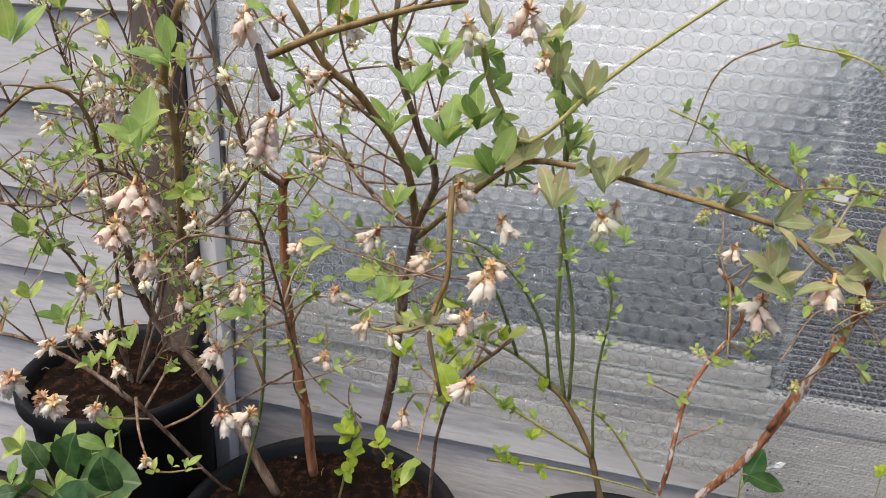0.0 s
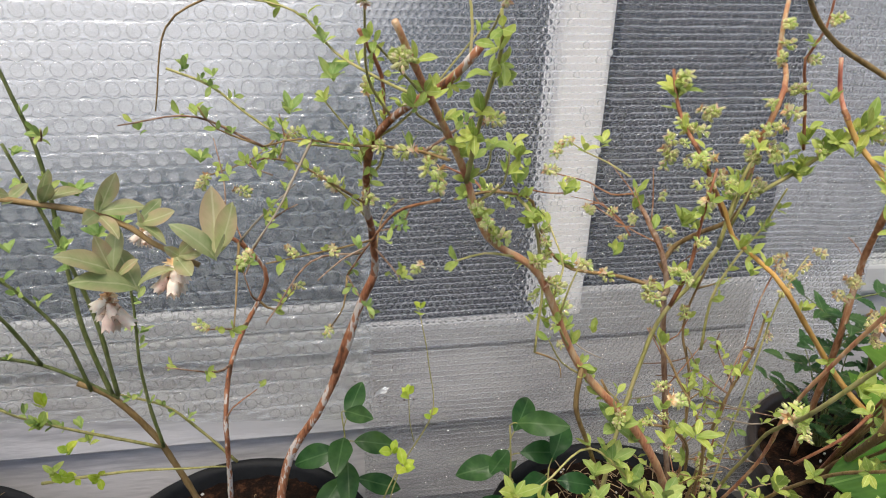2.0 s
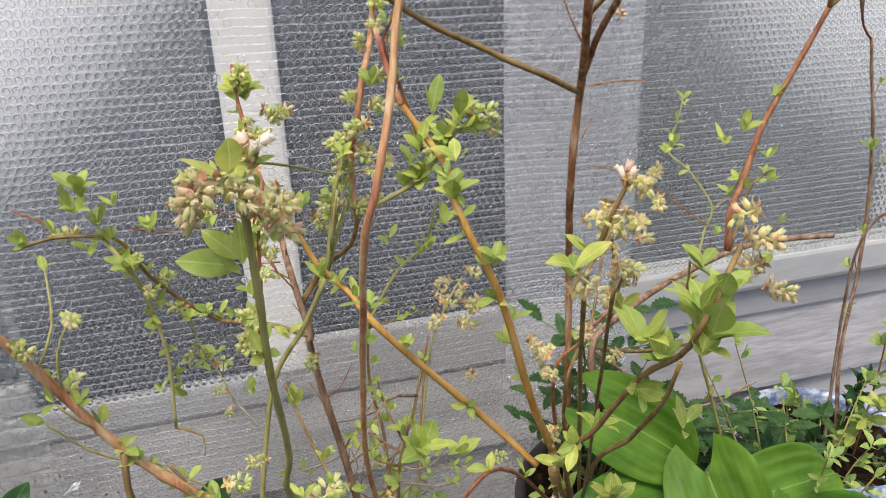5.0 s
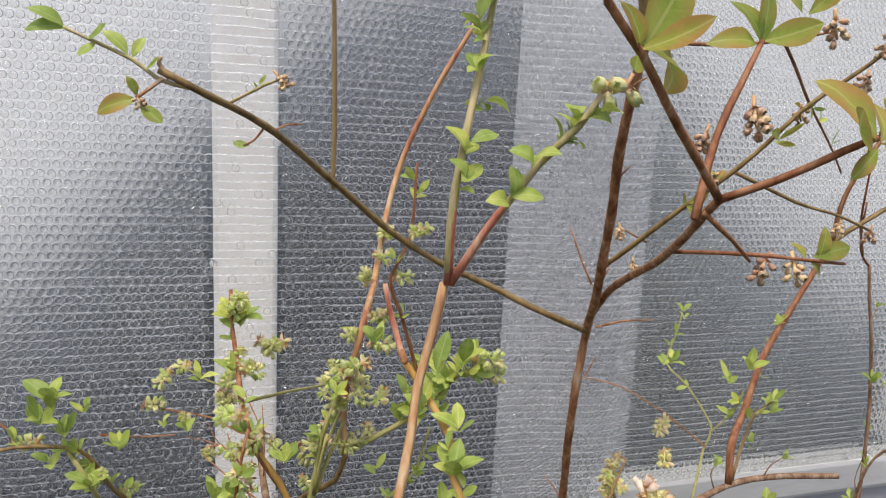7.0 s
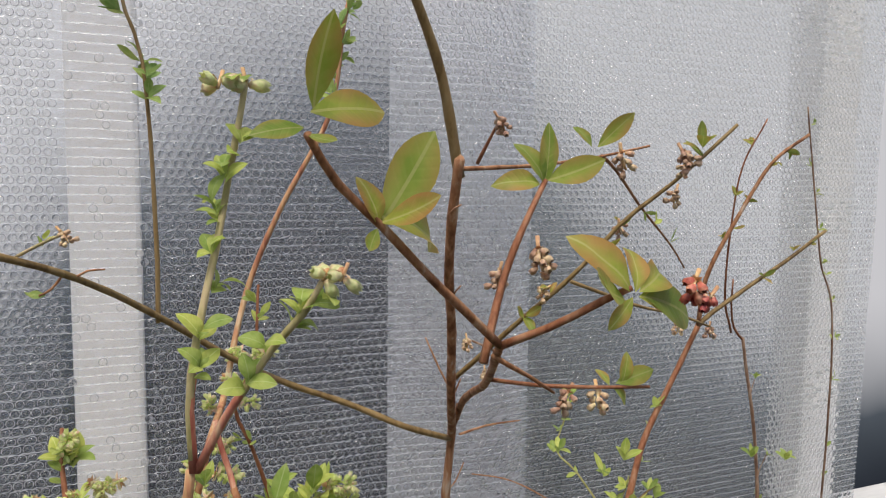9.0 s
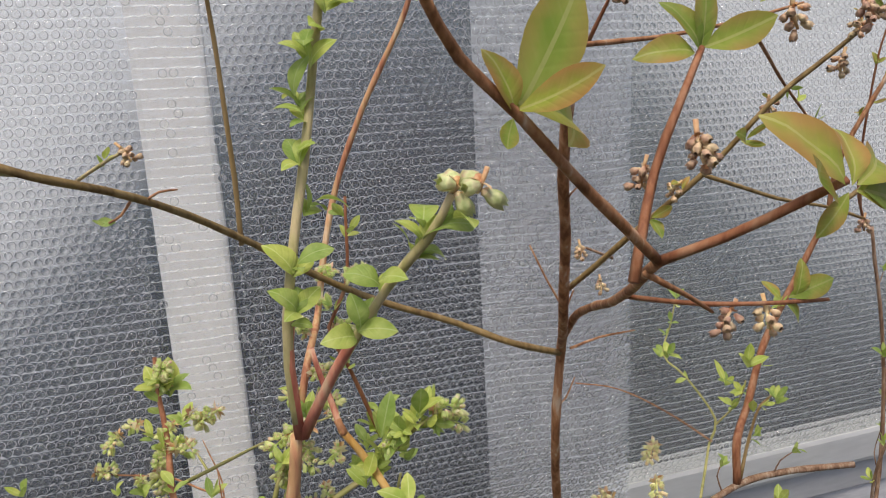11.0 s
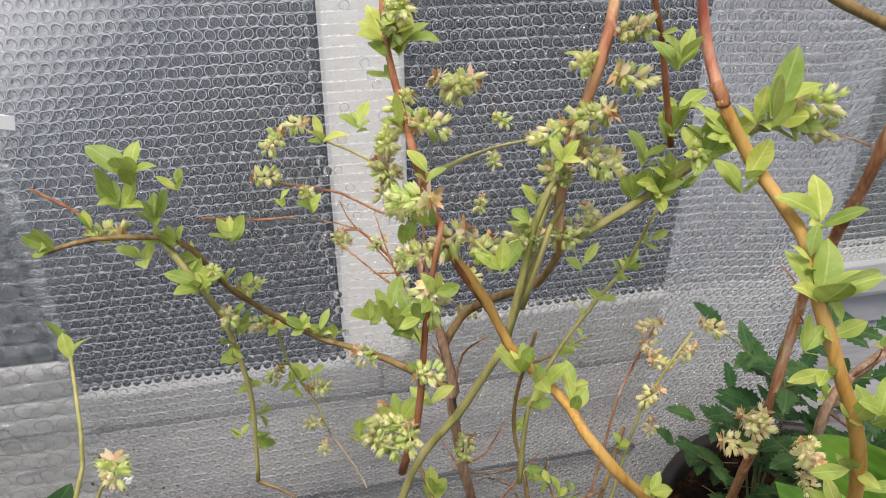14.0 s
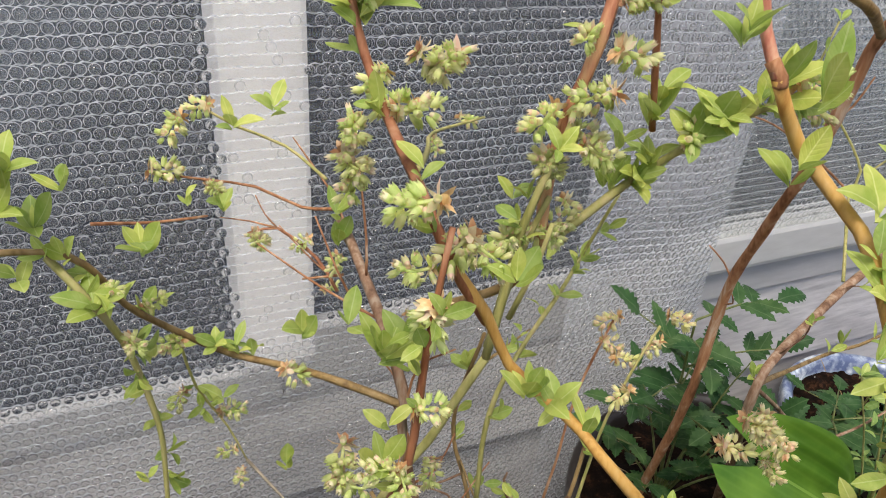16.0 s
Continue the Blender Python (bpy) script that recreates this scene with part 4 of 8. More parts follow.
# ---- weeds and companions in the pots ----
def broad_leaf(bush, base, tip_dir, up, length, width, seed):
    """A large ribbed heart-shaped leaf with sunken veins along its length."""
    rng = random.Random(seed)
    verts, faces = [], []
    ns, nk = 20, 38
    curl, cup = rng.uniform(0.6, 1.2), rng.uniform(0.35, 0.65)
    for i in range(ns + 1):
        s = i / ns
        w = width * 0.56 * max(0.015, 1.72 * (s + 0.02) ** 0.42 * (1.0001 - s) ** 0.62)
        x = length * math.sin(s * curl) / curl
        z = -length * (1 - math.cos(s * curl)) / curl
        for k in range(nk + 1):
            t = 2 * k / nk - 1
            rib = 0.0011 * math.cos(t * 20) * math.sin(math.pi * s) - 0.004 * math.exp(-(t * 10) ** 2) * (1 - s)
            wave = 0.006 * math.sin(s * 8 + t * 2 + seed) * t * t
            verts.append((x - 0.34 * length * abs(t) ** 1.3 * (1 - s) ** 2.2, t * w, z + cup * w * abs(t) ** 1.8 - 0.25 * w * t ** 4 + rib + wave))
    for i in range(ns):
        for k in range(nk):
            a = i * (nk + 1) + k
            faces.append((a, a + 1, a + nk + 2, a + nk + 1))
    part_mesh("leaf", mesh_of("broad_leaf", verts, faces, [HOSTA]), bush, "", aim(base, tip_dir, up, 1.0))


def pinnate(bush, base, direction, length, pairs, leaflet, kind="d", seed=0):
    """A stalk with paired leaflets and one at the end."""
    COUNT[0] += 1
    rng = random.Random(COUNT[0] + seed)
    d = Vector(direction).normalized()
    side = d.cross(Vector((0, 0, 1)))
    side = side.normalized() if side.length > 0.1 else Vector((1, 0, 0))
    pts = [Vector(base) + d * length * f + Vector((0, 0, -0.25 * length * f * f)) for f in (0, 0.5, 1)]
    line = cane(bush, pts, 1.3, 0.7, BARK_DARKGREEN, "stalk")
    for i in range(pairs):
        p = line[min(len(line) - 1, int((0.3 + 0.65 * i / pairs) * (len(line) - 1)))]
        for sgn in (-1, 1):
            leaf(bush, p, side * sgn + d * 0.6 + Vector((0, 0, rng.uniform(-0.1, 0.35))), leaflet * rng.uniform(0.8, 1.1), kind, (0, -0.3, 1), rng)
    leaf(bush, line[-1], d, leaflet * 1.15, kind, (0, -0.3, 1), rng)


def litter(pot_thing, x, y, z, radius, seed, straws=40, chips=26):
    """Dry stalks and pale chips lying on the soil of a pot, one joined part each."""
    rng = random.Random(seed)
    verts, faces = [], []
    for i in range(straws):
        a, r = rng.uniform(0, 6.28), radius * math.sqrt(rng.random())
        p = Vector((x + r * math.cos(a), y + r * math.sin(a), z + rng.uniform(0.0, 0.010)))
        d = Vector((rng.uniform(-1, 1), rng.uniform(-1, 1), rng.uniform(-0.1, 0.25))) * rng.uniform(0.015, 0.05)
        v, f, _ = tube_data([p, p + d * 0.5 + Vector((0, 0, 0.004)), p + d], 0.0007, 0.0004, 4, seed + i, False, 0.001)
        n = len(verts)
        verts += v
        faces += [tuple(q + n for q in ff) for ff in f]
    part_mesh("straw_litter", mesh_of("straw_litter", verts, faces, [STRAW]), pot_thing, "dry straw and root litter")["kind"] = "stuff"
    verts, faces = [], []
    for i in range(chips):
        a, r = rng.uniform(0, 6.28), radius * math.sqrt(rng.random())
        c = Vector((x + r * math.cos(a), y + r * math.sin(a), z + 0.007))
        s = rng.uniform(0.0012, 0.0035)
        n = len(verts)
        verts += [tuple(c + Vector(q) * s * rng.uniform(0.6, 1.3)) for q in ((1, 0, 0), (0, 1, 0), (-1, 0, 0), (0, -1, 0), (0, 0, 1), (0, 0, -1))]
        faces += [(n, n + 1, n + 4), (n + 1, n + 2, n + 4), (n + 2, n + 3, n + 4), (n + 3, n, n + 4), (n + 1, n, n + 5), (n + 2, n + 1, n + 5), (n + 3, n + 2, n + 5), (n, n + 3, n + 5)]
    part_mesh("chip_litter", mesh_of("chip_litter", verts, faces, [PALE_STONE], False), pot_thing, "pale grit and fallen petals")["kind"] = "stuff"


litter(POT_A, -0.545, 1.425, 0.506, 0.12, 1, 4, 1)
litter(POT_B, -0.185, 1.37, 0.345, 0.17, 2, 6, 3)
litter(POT_C, 0.255, 1.39, 0.345, 0.15, 3, 10, 5)
litter(POT_D, 0.80, 1.330, 0.347, 0.17, 4, 420, 60)
litter(POT_E, 1.236, 1.384, 0.385, 0.17, 5, 40, 8)
litter(POT_F, 1.580, 1.46, 0.358, 0.11, 6, 14, 16)


# ---- small scattered things ----
BULB = (-0.171, 1.381, 0.345)
bm = box_bm((0.452, 1.587, 0.872), (0.468, 1.5885, 0.884))
bmesh.ops.rotate(bm, verts=bm.verts[:], cent=(0.46, 1.584, 0.878), matrix=Matrix.Rotation(0.2, 3, "Y"))
patch = thing("tape_patch", (0.46, 1.584, 0.878), "small white patch of packing tape on the bubble wrap", "tape")
part("tape", bm, TAPE, patch)
bm = bmesh.new()
bmesh.ops.create_grid(bm, x_segments=5, y_segments=4, size=1.0)
for v in bm.verts:
    u, w = v.co.x, v.co.y
    v.co = Vector((0.465 + 0.010 * u + 0.003 * w, 1.592 - 0.003 * abs(u) - 0.002 * noise.noise((u * 2, w * 2, 4)), 0.458 + 0.006 * w + 0.003 * u))
scrap = thing("paper_scrap", (0.465, 1.592, 0.458), "torn white scrap stuck to the bubble wrap", "scrap")
part("paper", bm, TAPE, scrap)
bm = bmesh.new()
bmesh.ops.create_icosphere(bm, subdivisions=3, radius=0.024)
for v in bm.verts:
    v.co = Vector((v.co.x, v.co.y, v.co.z * 0.72)) * (1 + 0.08 * noise.noise(v.co * 60)) + Vector(BULB)
for f in bm.faces:
    f.smooth = True
bulb = thing("round_bulb", BULB, "pale tan round bulb lying on the dark soil", "bulb")
part("bulb", bm, STRAW, bulb)


# ---- the bushes ----
bush_mid = thing("blueberry_bush", (0.848, 1.321, 0.345), "flowering blueberry bush with pale green blossom in a black pot", "bush", "potted blueberry bushes")
line = cane(bush_mid, [(0.848, 1.321, 0.345), (0.754, 1.22, 0.566), (0.697, 1.2, 0.666), (0.623, 1.196, 0.757), (0.569, 1.18, 0.865), (0.519, 1.176, 0.907), (0.492, 1.165, 0.974), (0.457, 1.13, 1.042), (0.432, 1.1, 1.091)], 5.6, 2.2, BARK_SALMON, "cane", "peeling pinkish-brown leaning cane")
dress(bush_mid, line, 0.45, 1.0, 16, "g", 22, 4, "c", 0.25)
twigs(bush_mid, line, 0.4, 0.95, 12, BARK_GREEN, 70, 1.2, "g", 20, "c", 0.35)
line = cane(bush_mid, [(0.496, 1.165, 0.96), (0.496, 1.12, 1.029), (0.499, 1.09, 1.076), (0.495, 1.08, 1.101)], 2.2, 1.0, BARK_GREEN)
dress(bush_mid, line, 0.2, 1.0, 7, "g", 26, 4, "c", 0.2)
cane(bush_mid, [(0.624, 1.19, 0.756), (0.623, 1.19, 0.712), (0.639, 1.2, 0.669), (0.663, 1.22, 0.615), (0.709, 1.27, 0.498)], 2.8, 2.2, BARK_OLIVE)
line = cane(bush_mid, [(0.848, 1.321, 0.345), (0.782, 1.33, 0.716), (0.78, 1.328, 0.757), (0.771, 1.34, 0.802), (0.766, 1.38, 0.831), (0.766, 1.42, 0.839)], 4.2, 3.0, BARK_GREY)
twigs(bush_mid, line, 0.2, 1.0, 14, BARK_BROWN, 60, 0.9)
line = cane(bush_mid, [(0.773, 1.235, 0.891), (0.754, 1.235, 0.923), (0.746, 1.25, 0.949), (0.744, 1.28, 0.964), (0.741, 1.3, 0.982), (0.739, 1.31, 1.001), (0.739, 1.32, 1.018)], 2.6, 1.5, BARK_RED)
dress(bush_mid, line, 0.35, 1.0, 5, "g", 22, 3, "c", 0.5)
cane(bush_mid, [(0.70, 1.262, 0.352), (0.705, 1.265, 0.55), (0.735, 1.268, 0.735), (0.772, 1.268, 0.802), (0.793, 1.266, 0.842)], 2.8, 2.2, BARK_GREEN)
line = cane(bush_mid, [(0.793, 1.266, 0.842), (0.799, 1.268, 0.875), (0.806, 1.27, 0.912), (0.818, 1.27, 0.945), (0.824, 1.272, 0.958)], 2.2, 1.5, BARK_GREEN)
dress(bush_mid, line, 0.4, 0.9, 2, "g", 20, 3, "c", 0.5)
cane(bush_mid, [(0.795, 1.27, 0.845), (0.806, 1.276, 0.872), (0.815, 1.28, 0.895), (0.824, 1.28, 0.918)], 1.9, 1.3, BARK_GREEN)
line = cane(bush_mid, [(0.827, 1.285, 0.886), (0.824, 1.284, 0.912), (0.826, 1.282, 0.95), (0.832, 1.28, 0.975), (0.839, 1.28, 1.006), (0.849, 1.3, 1.024), (0.856, 1.325, 1.033), (0.878, 1.355, 1.11), (0.905, 1.348, 1.179), (0.944, 1.336, 1.258), (0.954, 1.33, 1.328), (0.969, 1.34, 1.381)], 3.0, 1.7, BARK_SALMON)
dress(bush_mid, line, 0.78, 1.0, 8, "m", 22, 4)
dress(bush_mid, line, 0.02, 0.4, 5, "g", 18, 3, "c", 0.8)
line = cane(bush_mid, [(0.892, 1.3, 0.936), (0.87, 1.29, 1.002), (0.859, 1.285, 1.034), (0.873, 1.285, 1.062), (0.878, 1.29, 1.124)], 1.8, 1.0, BARK_RED)
dress(bush_mid, line, 0.3, 1.0, 5, "g", 20, 3, "c", 0.5)
line = cane(bush_mid, [(0.827, 1.285, 0.888), (0.851, 1.29, 0.897), (0.886, 1.3, 0.909), (0.902, 1.28, 0.938), (0.911, 1.255, 0.962), (0.926, 1.25, 0.97)], 2.6, 1.5, BARK_GREEN)
dress(bush_mid, line, 0.35, 1.0, 11, "g", 26, 5)
line = cane(bush_mid, [(0.729, 1.23, 0.796), (0.735, 1.22, 0.839), (0.739, 1.22, 0.872), (0.742, 1.22, 0.911), (0.749, 1.225, 0.944)], 2.2, 1.1, BARK_RED)
dress(bush_mid, line, 0.15, 1.0, 5, "g", 18, 3, "c", 0.7)
line = cane(bush_mid, [(0.781, 1.33, 0.756), (0.741, 1.37, 0.758), (0.695, 1.42, 0.747), (0.662, 1.42, 0.774), (0.636, 1.4, 0.815), (0.622, 1.38, 0.857), (0.604, 1.385, 0.865), (0.568, 1.38, 0.87), (0.53, 1.38, 0.863)], 2.6, 1.5, BARK_OLIVE)
dress(bush_mid, line, 0.25, 1.0, 9, "g", 26, 4, "c", 0.15)
line = cane(bush_mid, [(0.605, 1.385, 0.861), (0.619, 1.37, 0.845), (0.635, 1.378, 0.797), (0.642, 1.375, 0.745), (0.641, 1.375, 0.705), (0.638, 1.37, 0.658)], 2.2, 1.6, BARK_GREEN)
dress(bush_mid, line, 0.1, 0.9, 6, "g", 25, 4, "c", 0.1)
cane(bush_mid, [(0.625, 1.42, 0.858), (0.659, 1.435, 0.846), (0.688, 1.44, 0.843)], 1.1, 0.7, BARK_BROWN)
cane(bush_mid, [(0.563, 1.385, 0.869), (0.557, 1.4, 0.878), (0.526, 1.42, 0.889)], 1.3, 0.9, BARK_RED)
cane(bush_mid, [(0.766, 1.42, 0.847), (0.748, 1.45, 0.835), (0.721, 1.46, 0.849), (0.69, 1.46, 0.858), (0.664, 1.458, 0.866)], 1.2, 0.8, BARK_BROWN)
cane(bush_mid, [(0.757, 1.42, 0.869), (0.742, 1.46, 0.875), (0.714, 1.47, 0.887), (0.695, 1.475, 0.899)], 1.2, 0.8, BARK_GREEN)
line = cane(bush_mid, [(0.662, 1.444, 0.745), (0.668, 1.44, 0.71), (0.685, 1.43, 0.676), (0.695, 1.42, 0.648)], 1.2, 0.7, BARK_GREEN)
dress(bush_mid, line, 0.2, 1.0, 3, "g", 20, 3, "c", 0.3)
cane(bush_mid, [(0.749, 1.26, 0.949), (0.77, 1.3, 0.936), (0.827, 1.42, 0.893), (0.877, 1.45, 0.887)], 1.4, 0.9, BARK_GREEN)
cane(bush_mid, [(0.762, 1.4, 0.811), (0.736, 1.4, 0.813)], 1.0, 0.6, BARK_BROWN)
line = cane(bush_mid, [(0.758, 1.4, 0.799), (0.75, 1.42, 0.814), (0.73, 1.44, 0.828), (0.714, 1.45, 0.82)], 1.3, 0.8, BARK_RED)
twigs(bush_mid, line, 0.3, 1.0, 3, BARK_BROWN, 30, 0.7)
line = cane(bush_mid, [(0.82, 1.3, 0.691), (0.827, 1.31, 0.754), (0.847, 1.32, 0.787), (0.873, 1.327, 0.819), (0.903, 1.35, 0.828), (0.914, 1.34, 0.877)], 1.8, 1.1, BARK_GREEN)
dress(bush_mid, line, 0.3, 1.0, 4, "g", 22, 3)
cane(bush_mid, [(0.773, 1.34, 0.785), (0.789, 1.35, 0.803), (0.805, 1.32, 0.837), (0.822, 1.3, 0.857), (0.827, 1.285, 0.886)], 3.2, 2.2, BARK_OLIVE)
line = cane(bush_mid, [(0.798, 1.27, 0.863), (0.811, 1.28, 0.901), (0.822, 1.285, 0.924)], 1.8, 1.2, BARK_GREEN)
dress(bush_mid, line, 0.3, 1.0, 3, "g", 18, 3, "c", 0.6)
cane(bush_mid, [(0.799, 1.26, 0.869), (0.803, 1.25, 0.906), (0.807, 1.25, 0.923)], 1.5, 1.0, BARK_GREEN)
for p, s in (((0.761, 1.29, 0.984), 1.05), ((0.776, 1.29, 0.983), 1.1), ((0.755, 1.285, 0.966), 1.0), ((0.747, 1.295, 0.976), 0.9), ((0.738, 1.305, 0.952), 1.0), ((0.734, 1.3, 0.94), 1.1), ((0.737, 1.3, 0.932), 1.0), ((0.743, 1.227, 0.954), 1.2), ((0.697, 1.475, 0.901), 1.0), ((0.68, 1.47, 0.895), 1.1), ((0.661, 1.458, 0.868), 1.2), ((0.693, 1.46, 0.854), 0.8), ((0.84, 1.464, 0.899), 0.9), ((0.874, 1.48, 0.876), 0.9),):
    cluster(bush_mid, p, "c", s)
for p, s in (((0.82, 1.283, 0.959), 1.05), ((0.846, 1.277, 0.985), 1.2), ((0.836, 1.265, 0.971), 1.2), ((0.83, 1.267, 0.948), 1.0), ((0.859, 1.3, 0.931), 1.1), ((0.821, 1.286, 0.898), 1.0), ((0.835, 1.476, 0.826), 0.8), ((0.758, 1.23, 0.936), 1.1), ((0.793, 1.3, 0.888), 1.1), ((0.766, 1.235, 0.927), 1.0), ((0.743, 1.222, 0.913), 1.2), ((0.72, 1.381, 0.76), 1.1), ((0.659, 1.447, 0.701), 1.0), ((0.69, 1.42, 0.637), 0.8),):
    cluster(bush_mid, p, "c", s)
for p, s in (((0.758, 1.4, 0.825), 0.8), ((0.756, 1.42, 0.788), 0.7), ((0.718, 1.45, 0.819), 1.0), ((0.747, 1.43, 0.822), 0.8), ((0.822, 1.28, 0.935), 1.0), ((0.806, 1.4, 0.806), 0.9), ((0.777, 1.28, 0.762), 1), ((0.791, 1.36, 0.802), 0.8), ((0.848, 1.3, 0.902), 0.9), ((0.898, 1.28, 0.944), 1.0), ((0.924, 1.25, 0.975), 1.25), ((0.932, 1.25, 0.963), 1.0), ((0.827, 1.42, 0.887), 0.8),):
    cluster(bush_mid, p, "c", s)
for p, s in (((0.724, 1.27, 0.802), 1.3), ((0.719, 1.26, 0.792), 1.2),):
    cluster(bush_mid, p, "c", s)
for p, n, s in (((0.746, 1.314, 0.991), 7, 34), ((0.739, 1.31, 0.998), 5, 34), ((0.737, 1.47, 0.896), 4, 26), ((0.71, 1.46, 0.891), 4, 28), ((0.735, 1.47, 0.894), 2, 26), ((0.758, 1.4, 0.854), 4, 26), ((0.698, 1.446, 0.843), 5, 24), ((0.677, 1.44, 0.854), 4, 18), ((0.649, 1.351, 0.877), 6, 28), ((0.623, 1.366, 0.837), 6, 27), ((0.638, 1.379, 0.8), 3, 18), ((0.662, 1.444, 0.742), 5, 28), ((0.677, 1.429, 0.701), 3, 26), ((0.684, 1.43, 0.704), 3, 24),):
    tuft(bush_mid, p, (0, -0.2, 1), n, s, "g")
for p, n, s in (((0.729, 1.233, 0.887), 7, 30), ((0.73, 1.38, 0.785), 4, 28), ((0.739, 1.235, 0.881), 4, 26), ((0.785, 1.217, 0.864), 6, 24), ((0.827, 1.25, 0.816), 4, 24), ((0.889, 1.3, 0.94), 6, 34), ((0.892, 1.3, 0.952), 4, 30), ((0.882, 1.31, 0.924), 5, 28), ((0.877, 1.31, 0.902), 4, 26), ((0.916, 1.32, 0.9), 4, 28), ((0.901, 1.27, 0.951), 5, 30), ((0.911, 1.25, 0.971), 5, 34), ((0.91, 1.36, 0.821), 4, 22), ((0.873, 1.327, 0.819), 4, 22),):
    tuft(bush_mid, p, (0, -0.2, 1), n, s, "g")
for p, n, s in (((0.759, 1.4, 0.833), 4, 22), ((0.774, 1.22, 0.917), 4, 24), ((0.729, 1.23, 0.827), 4, 28), ((0.716, 1.38, 0.677), 4, 26), ((0.758, 1.3, 0.773), 3, 24), ((0.603, 1.385, 0.876), 6, 30), ((0.598, 1.37, 0.911), 7, 38), ((0.588, 1.37, 0.896), 6, 30), ((0.617, 1.4, 0.89), 4, 24), ((0.591, 1.38, 0.851), 4, 24), ((0.631, 1.375, 0.7), 3, 22), ((0.735, 1.3, 0.852), 3, 26), ((0.817, 1.3, 0.909), 3, 20), ((0.863, 1.33, 0.845), 3, 20),):
    tuft(bush_mid, p, (0, -0.2, 1), n, s, "g")
line = cane(bush_mid, [(0.806, 1.243, 1.108), (0.805, 1.24, 1.201), (0.8, 1.236, 1.277), (0.791, 1.235, 1.307), (0.784, 1.235, 1.34)], 1.8, 1.1, BARK_OLIVE, "cane", "thin hanging shoot")
dress(bush_mid, line, 0.6, 1.0, 4, "m", 24, 4)
line = cane(bush_mid, [(0.848, 1.321, 0.345), (0.822, 1.17, 0.621), (0.792, 1.1, 0.765), (0.783, 1, 0.951), (0.788, 0.982, 0.995), (0.794, 0.984, 1.019), (0.801, 0.992, 1.046), (0.804, 0.996, 1.062), (0.81, 0.998, 1.086), (0.812, 0.995, 1.103)], 2.2, 1.75, BARK_SALMON, "cane", "salmon brown front shoot")
dress(bush_mid, line, 0.5, 1.0, 3, "g", 18, 2)
cane(bush_mid, [(0.813, 0.994, 1.103), (0.812, 0.99, 1.126), (0.8132, 0.99, 1.138)], 1.80, 1.25, BARK_ROSE, "cane", "rose red base of a forked shoot")
line = cane(bush_mid, [(0.813, 0.994, 1.103), (0.812, 0.99, 1.126), (0.815, 0.99, 1.153), (0.821, 0.996, 1.180), (0.826, 1, 1.205), (0.831, 1, 1.228), (0.833, 1, 1.241)], 1.6, 1.1, BARK_FAWN)
dress(bush_mid, line, 0.25, 0.95, 6, "k", 16, 4)
cane(bush_mid, [(0.814, 0.994, 1.103), (0.823, 0.985, 1.124), (0.829, 0.981, 1.135)], 1.75, 1.2, BARK_ROSE, "cane", "rose red base of a forked shoot")
line = cane(bush_mid, [(0.814, 0.994, 1.103), (0.823, 0.985, 1.124), (0.837, 0.975, 1.149), (0.846, 0.965, 1.163), (0.851, 0.96, 1.174)], 1.55, 1.05, BARK_FAWN)
dress(bush_mid, line, 0.4, 1.0, 4, "k", 16, 4)
for p, s in (((0.853, 0.96, 1.176), 0.75), ((0.857, 0.955, 1.177), 0.75),):
    cluster(bush_mid, p, "n", s)
for p, s in (((0.824, 1, 1.24), 0.85), ((0.833, 1, 1.241), 0.85),):
    cluster(bush_mid, p, "n", s)
line = cane(bush_mid, [(0.848, 1.321, 0.345), (0.82, 1.17, 0.655), (0.743, 1.03, 0.808), (0.739, 0.99, 0.868), (0.736, 0.955, 0.927), (0.735, 0.938, 0.974), (0.734, 0.931, 1.004), (0.734, 0.93, 1.017)], 2.2, 1.6, BARK_GREEN, "cane", "yellow-green flowering shoot")
dress(bush_mid, line, 0.6, 0.7, 1, "g", 22, 4)
for p, s in (((0.728, 0.925, 1.022), 0.8), ((0.722, 0.92, 1.022), 0.8), ((0.718, 0.918, 1.02), 0.7), ((0.739, 0.928, 1.01), 0.75), ((0.744, 0.93, 1.005), 0.7),):
    cluster(bush_mid, p, "o", s * 1.15)
for p, s in (((0.738, 0.928, 1.028), 0.75),):
    cluster(bush_mid, p, "p", s, (0, 0, 1))
for p, n, s in (((0.731, 0.928, 1.021), 3, 24), ((0.738, 0.93, 1.023), 3, 20), ((0.733, 0.955, 0.942), 4, 22),):
    tuft(bush_mid, p, (0, -0.2, 1), n, s, "g")
line = cane(bush_mid, [(0.848, 1.321, 0.345), (0.837, 1.12, 0.645), (0.826, 1.02, 0.753), (0.818, 0.98, 0.8)], 2.4, 1.3, BARK_OLIVE)
dress(bush_mid, line, 0.4, 1.0, 4, "g", 24, 4, "c", 0.3)
line = cane(bush_mid, [(0.848, 1.321, 0.345), (0.734, 1.12, 0.637), (0.687, 1.04, 0.699), (0.662, 1, 0.738)], 2.4, 1.3, BARK_OLIVE)
dress(bush_mid, line, 0.4, 1.0, 4, "g", 24, 4, "c", 0.3)
line = cane(bush_mid, [(0.848, 1.321, 0.345), (0.838, 1.12, 0.597), (0.856, 1.05, 0.687)], 2.4, 1.3, BARK_OLIVE)
dress(bush_mid, line, 0.4, 1.0, 4, "g", 24, 4, "c", 0.3)
line = cane(bush_mid, [(0.848, 1.321, 0.345), (0.798, 1.25, 0.57), (0.753, 1.22, 0.643), (0.684, 1.2, 0.682), (0.651, 1.2, 0.733)], 2.4, 1.3, BARK_OLIVE)
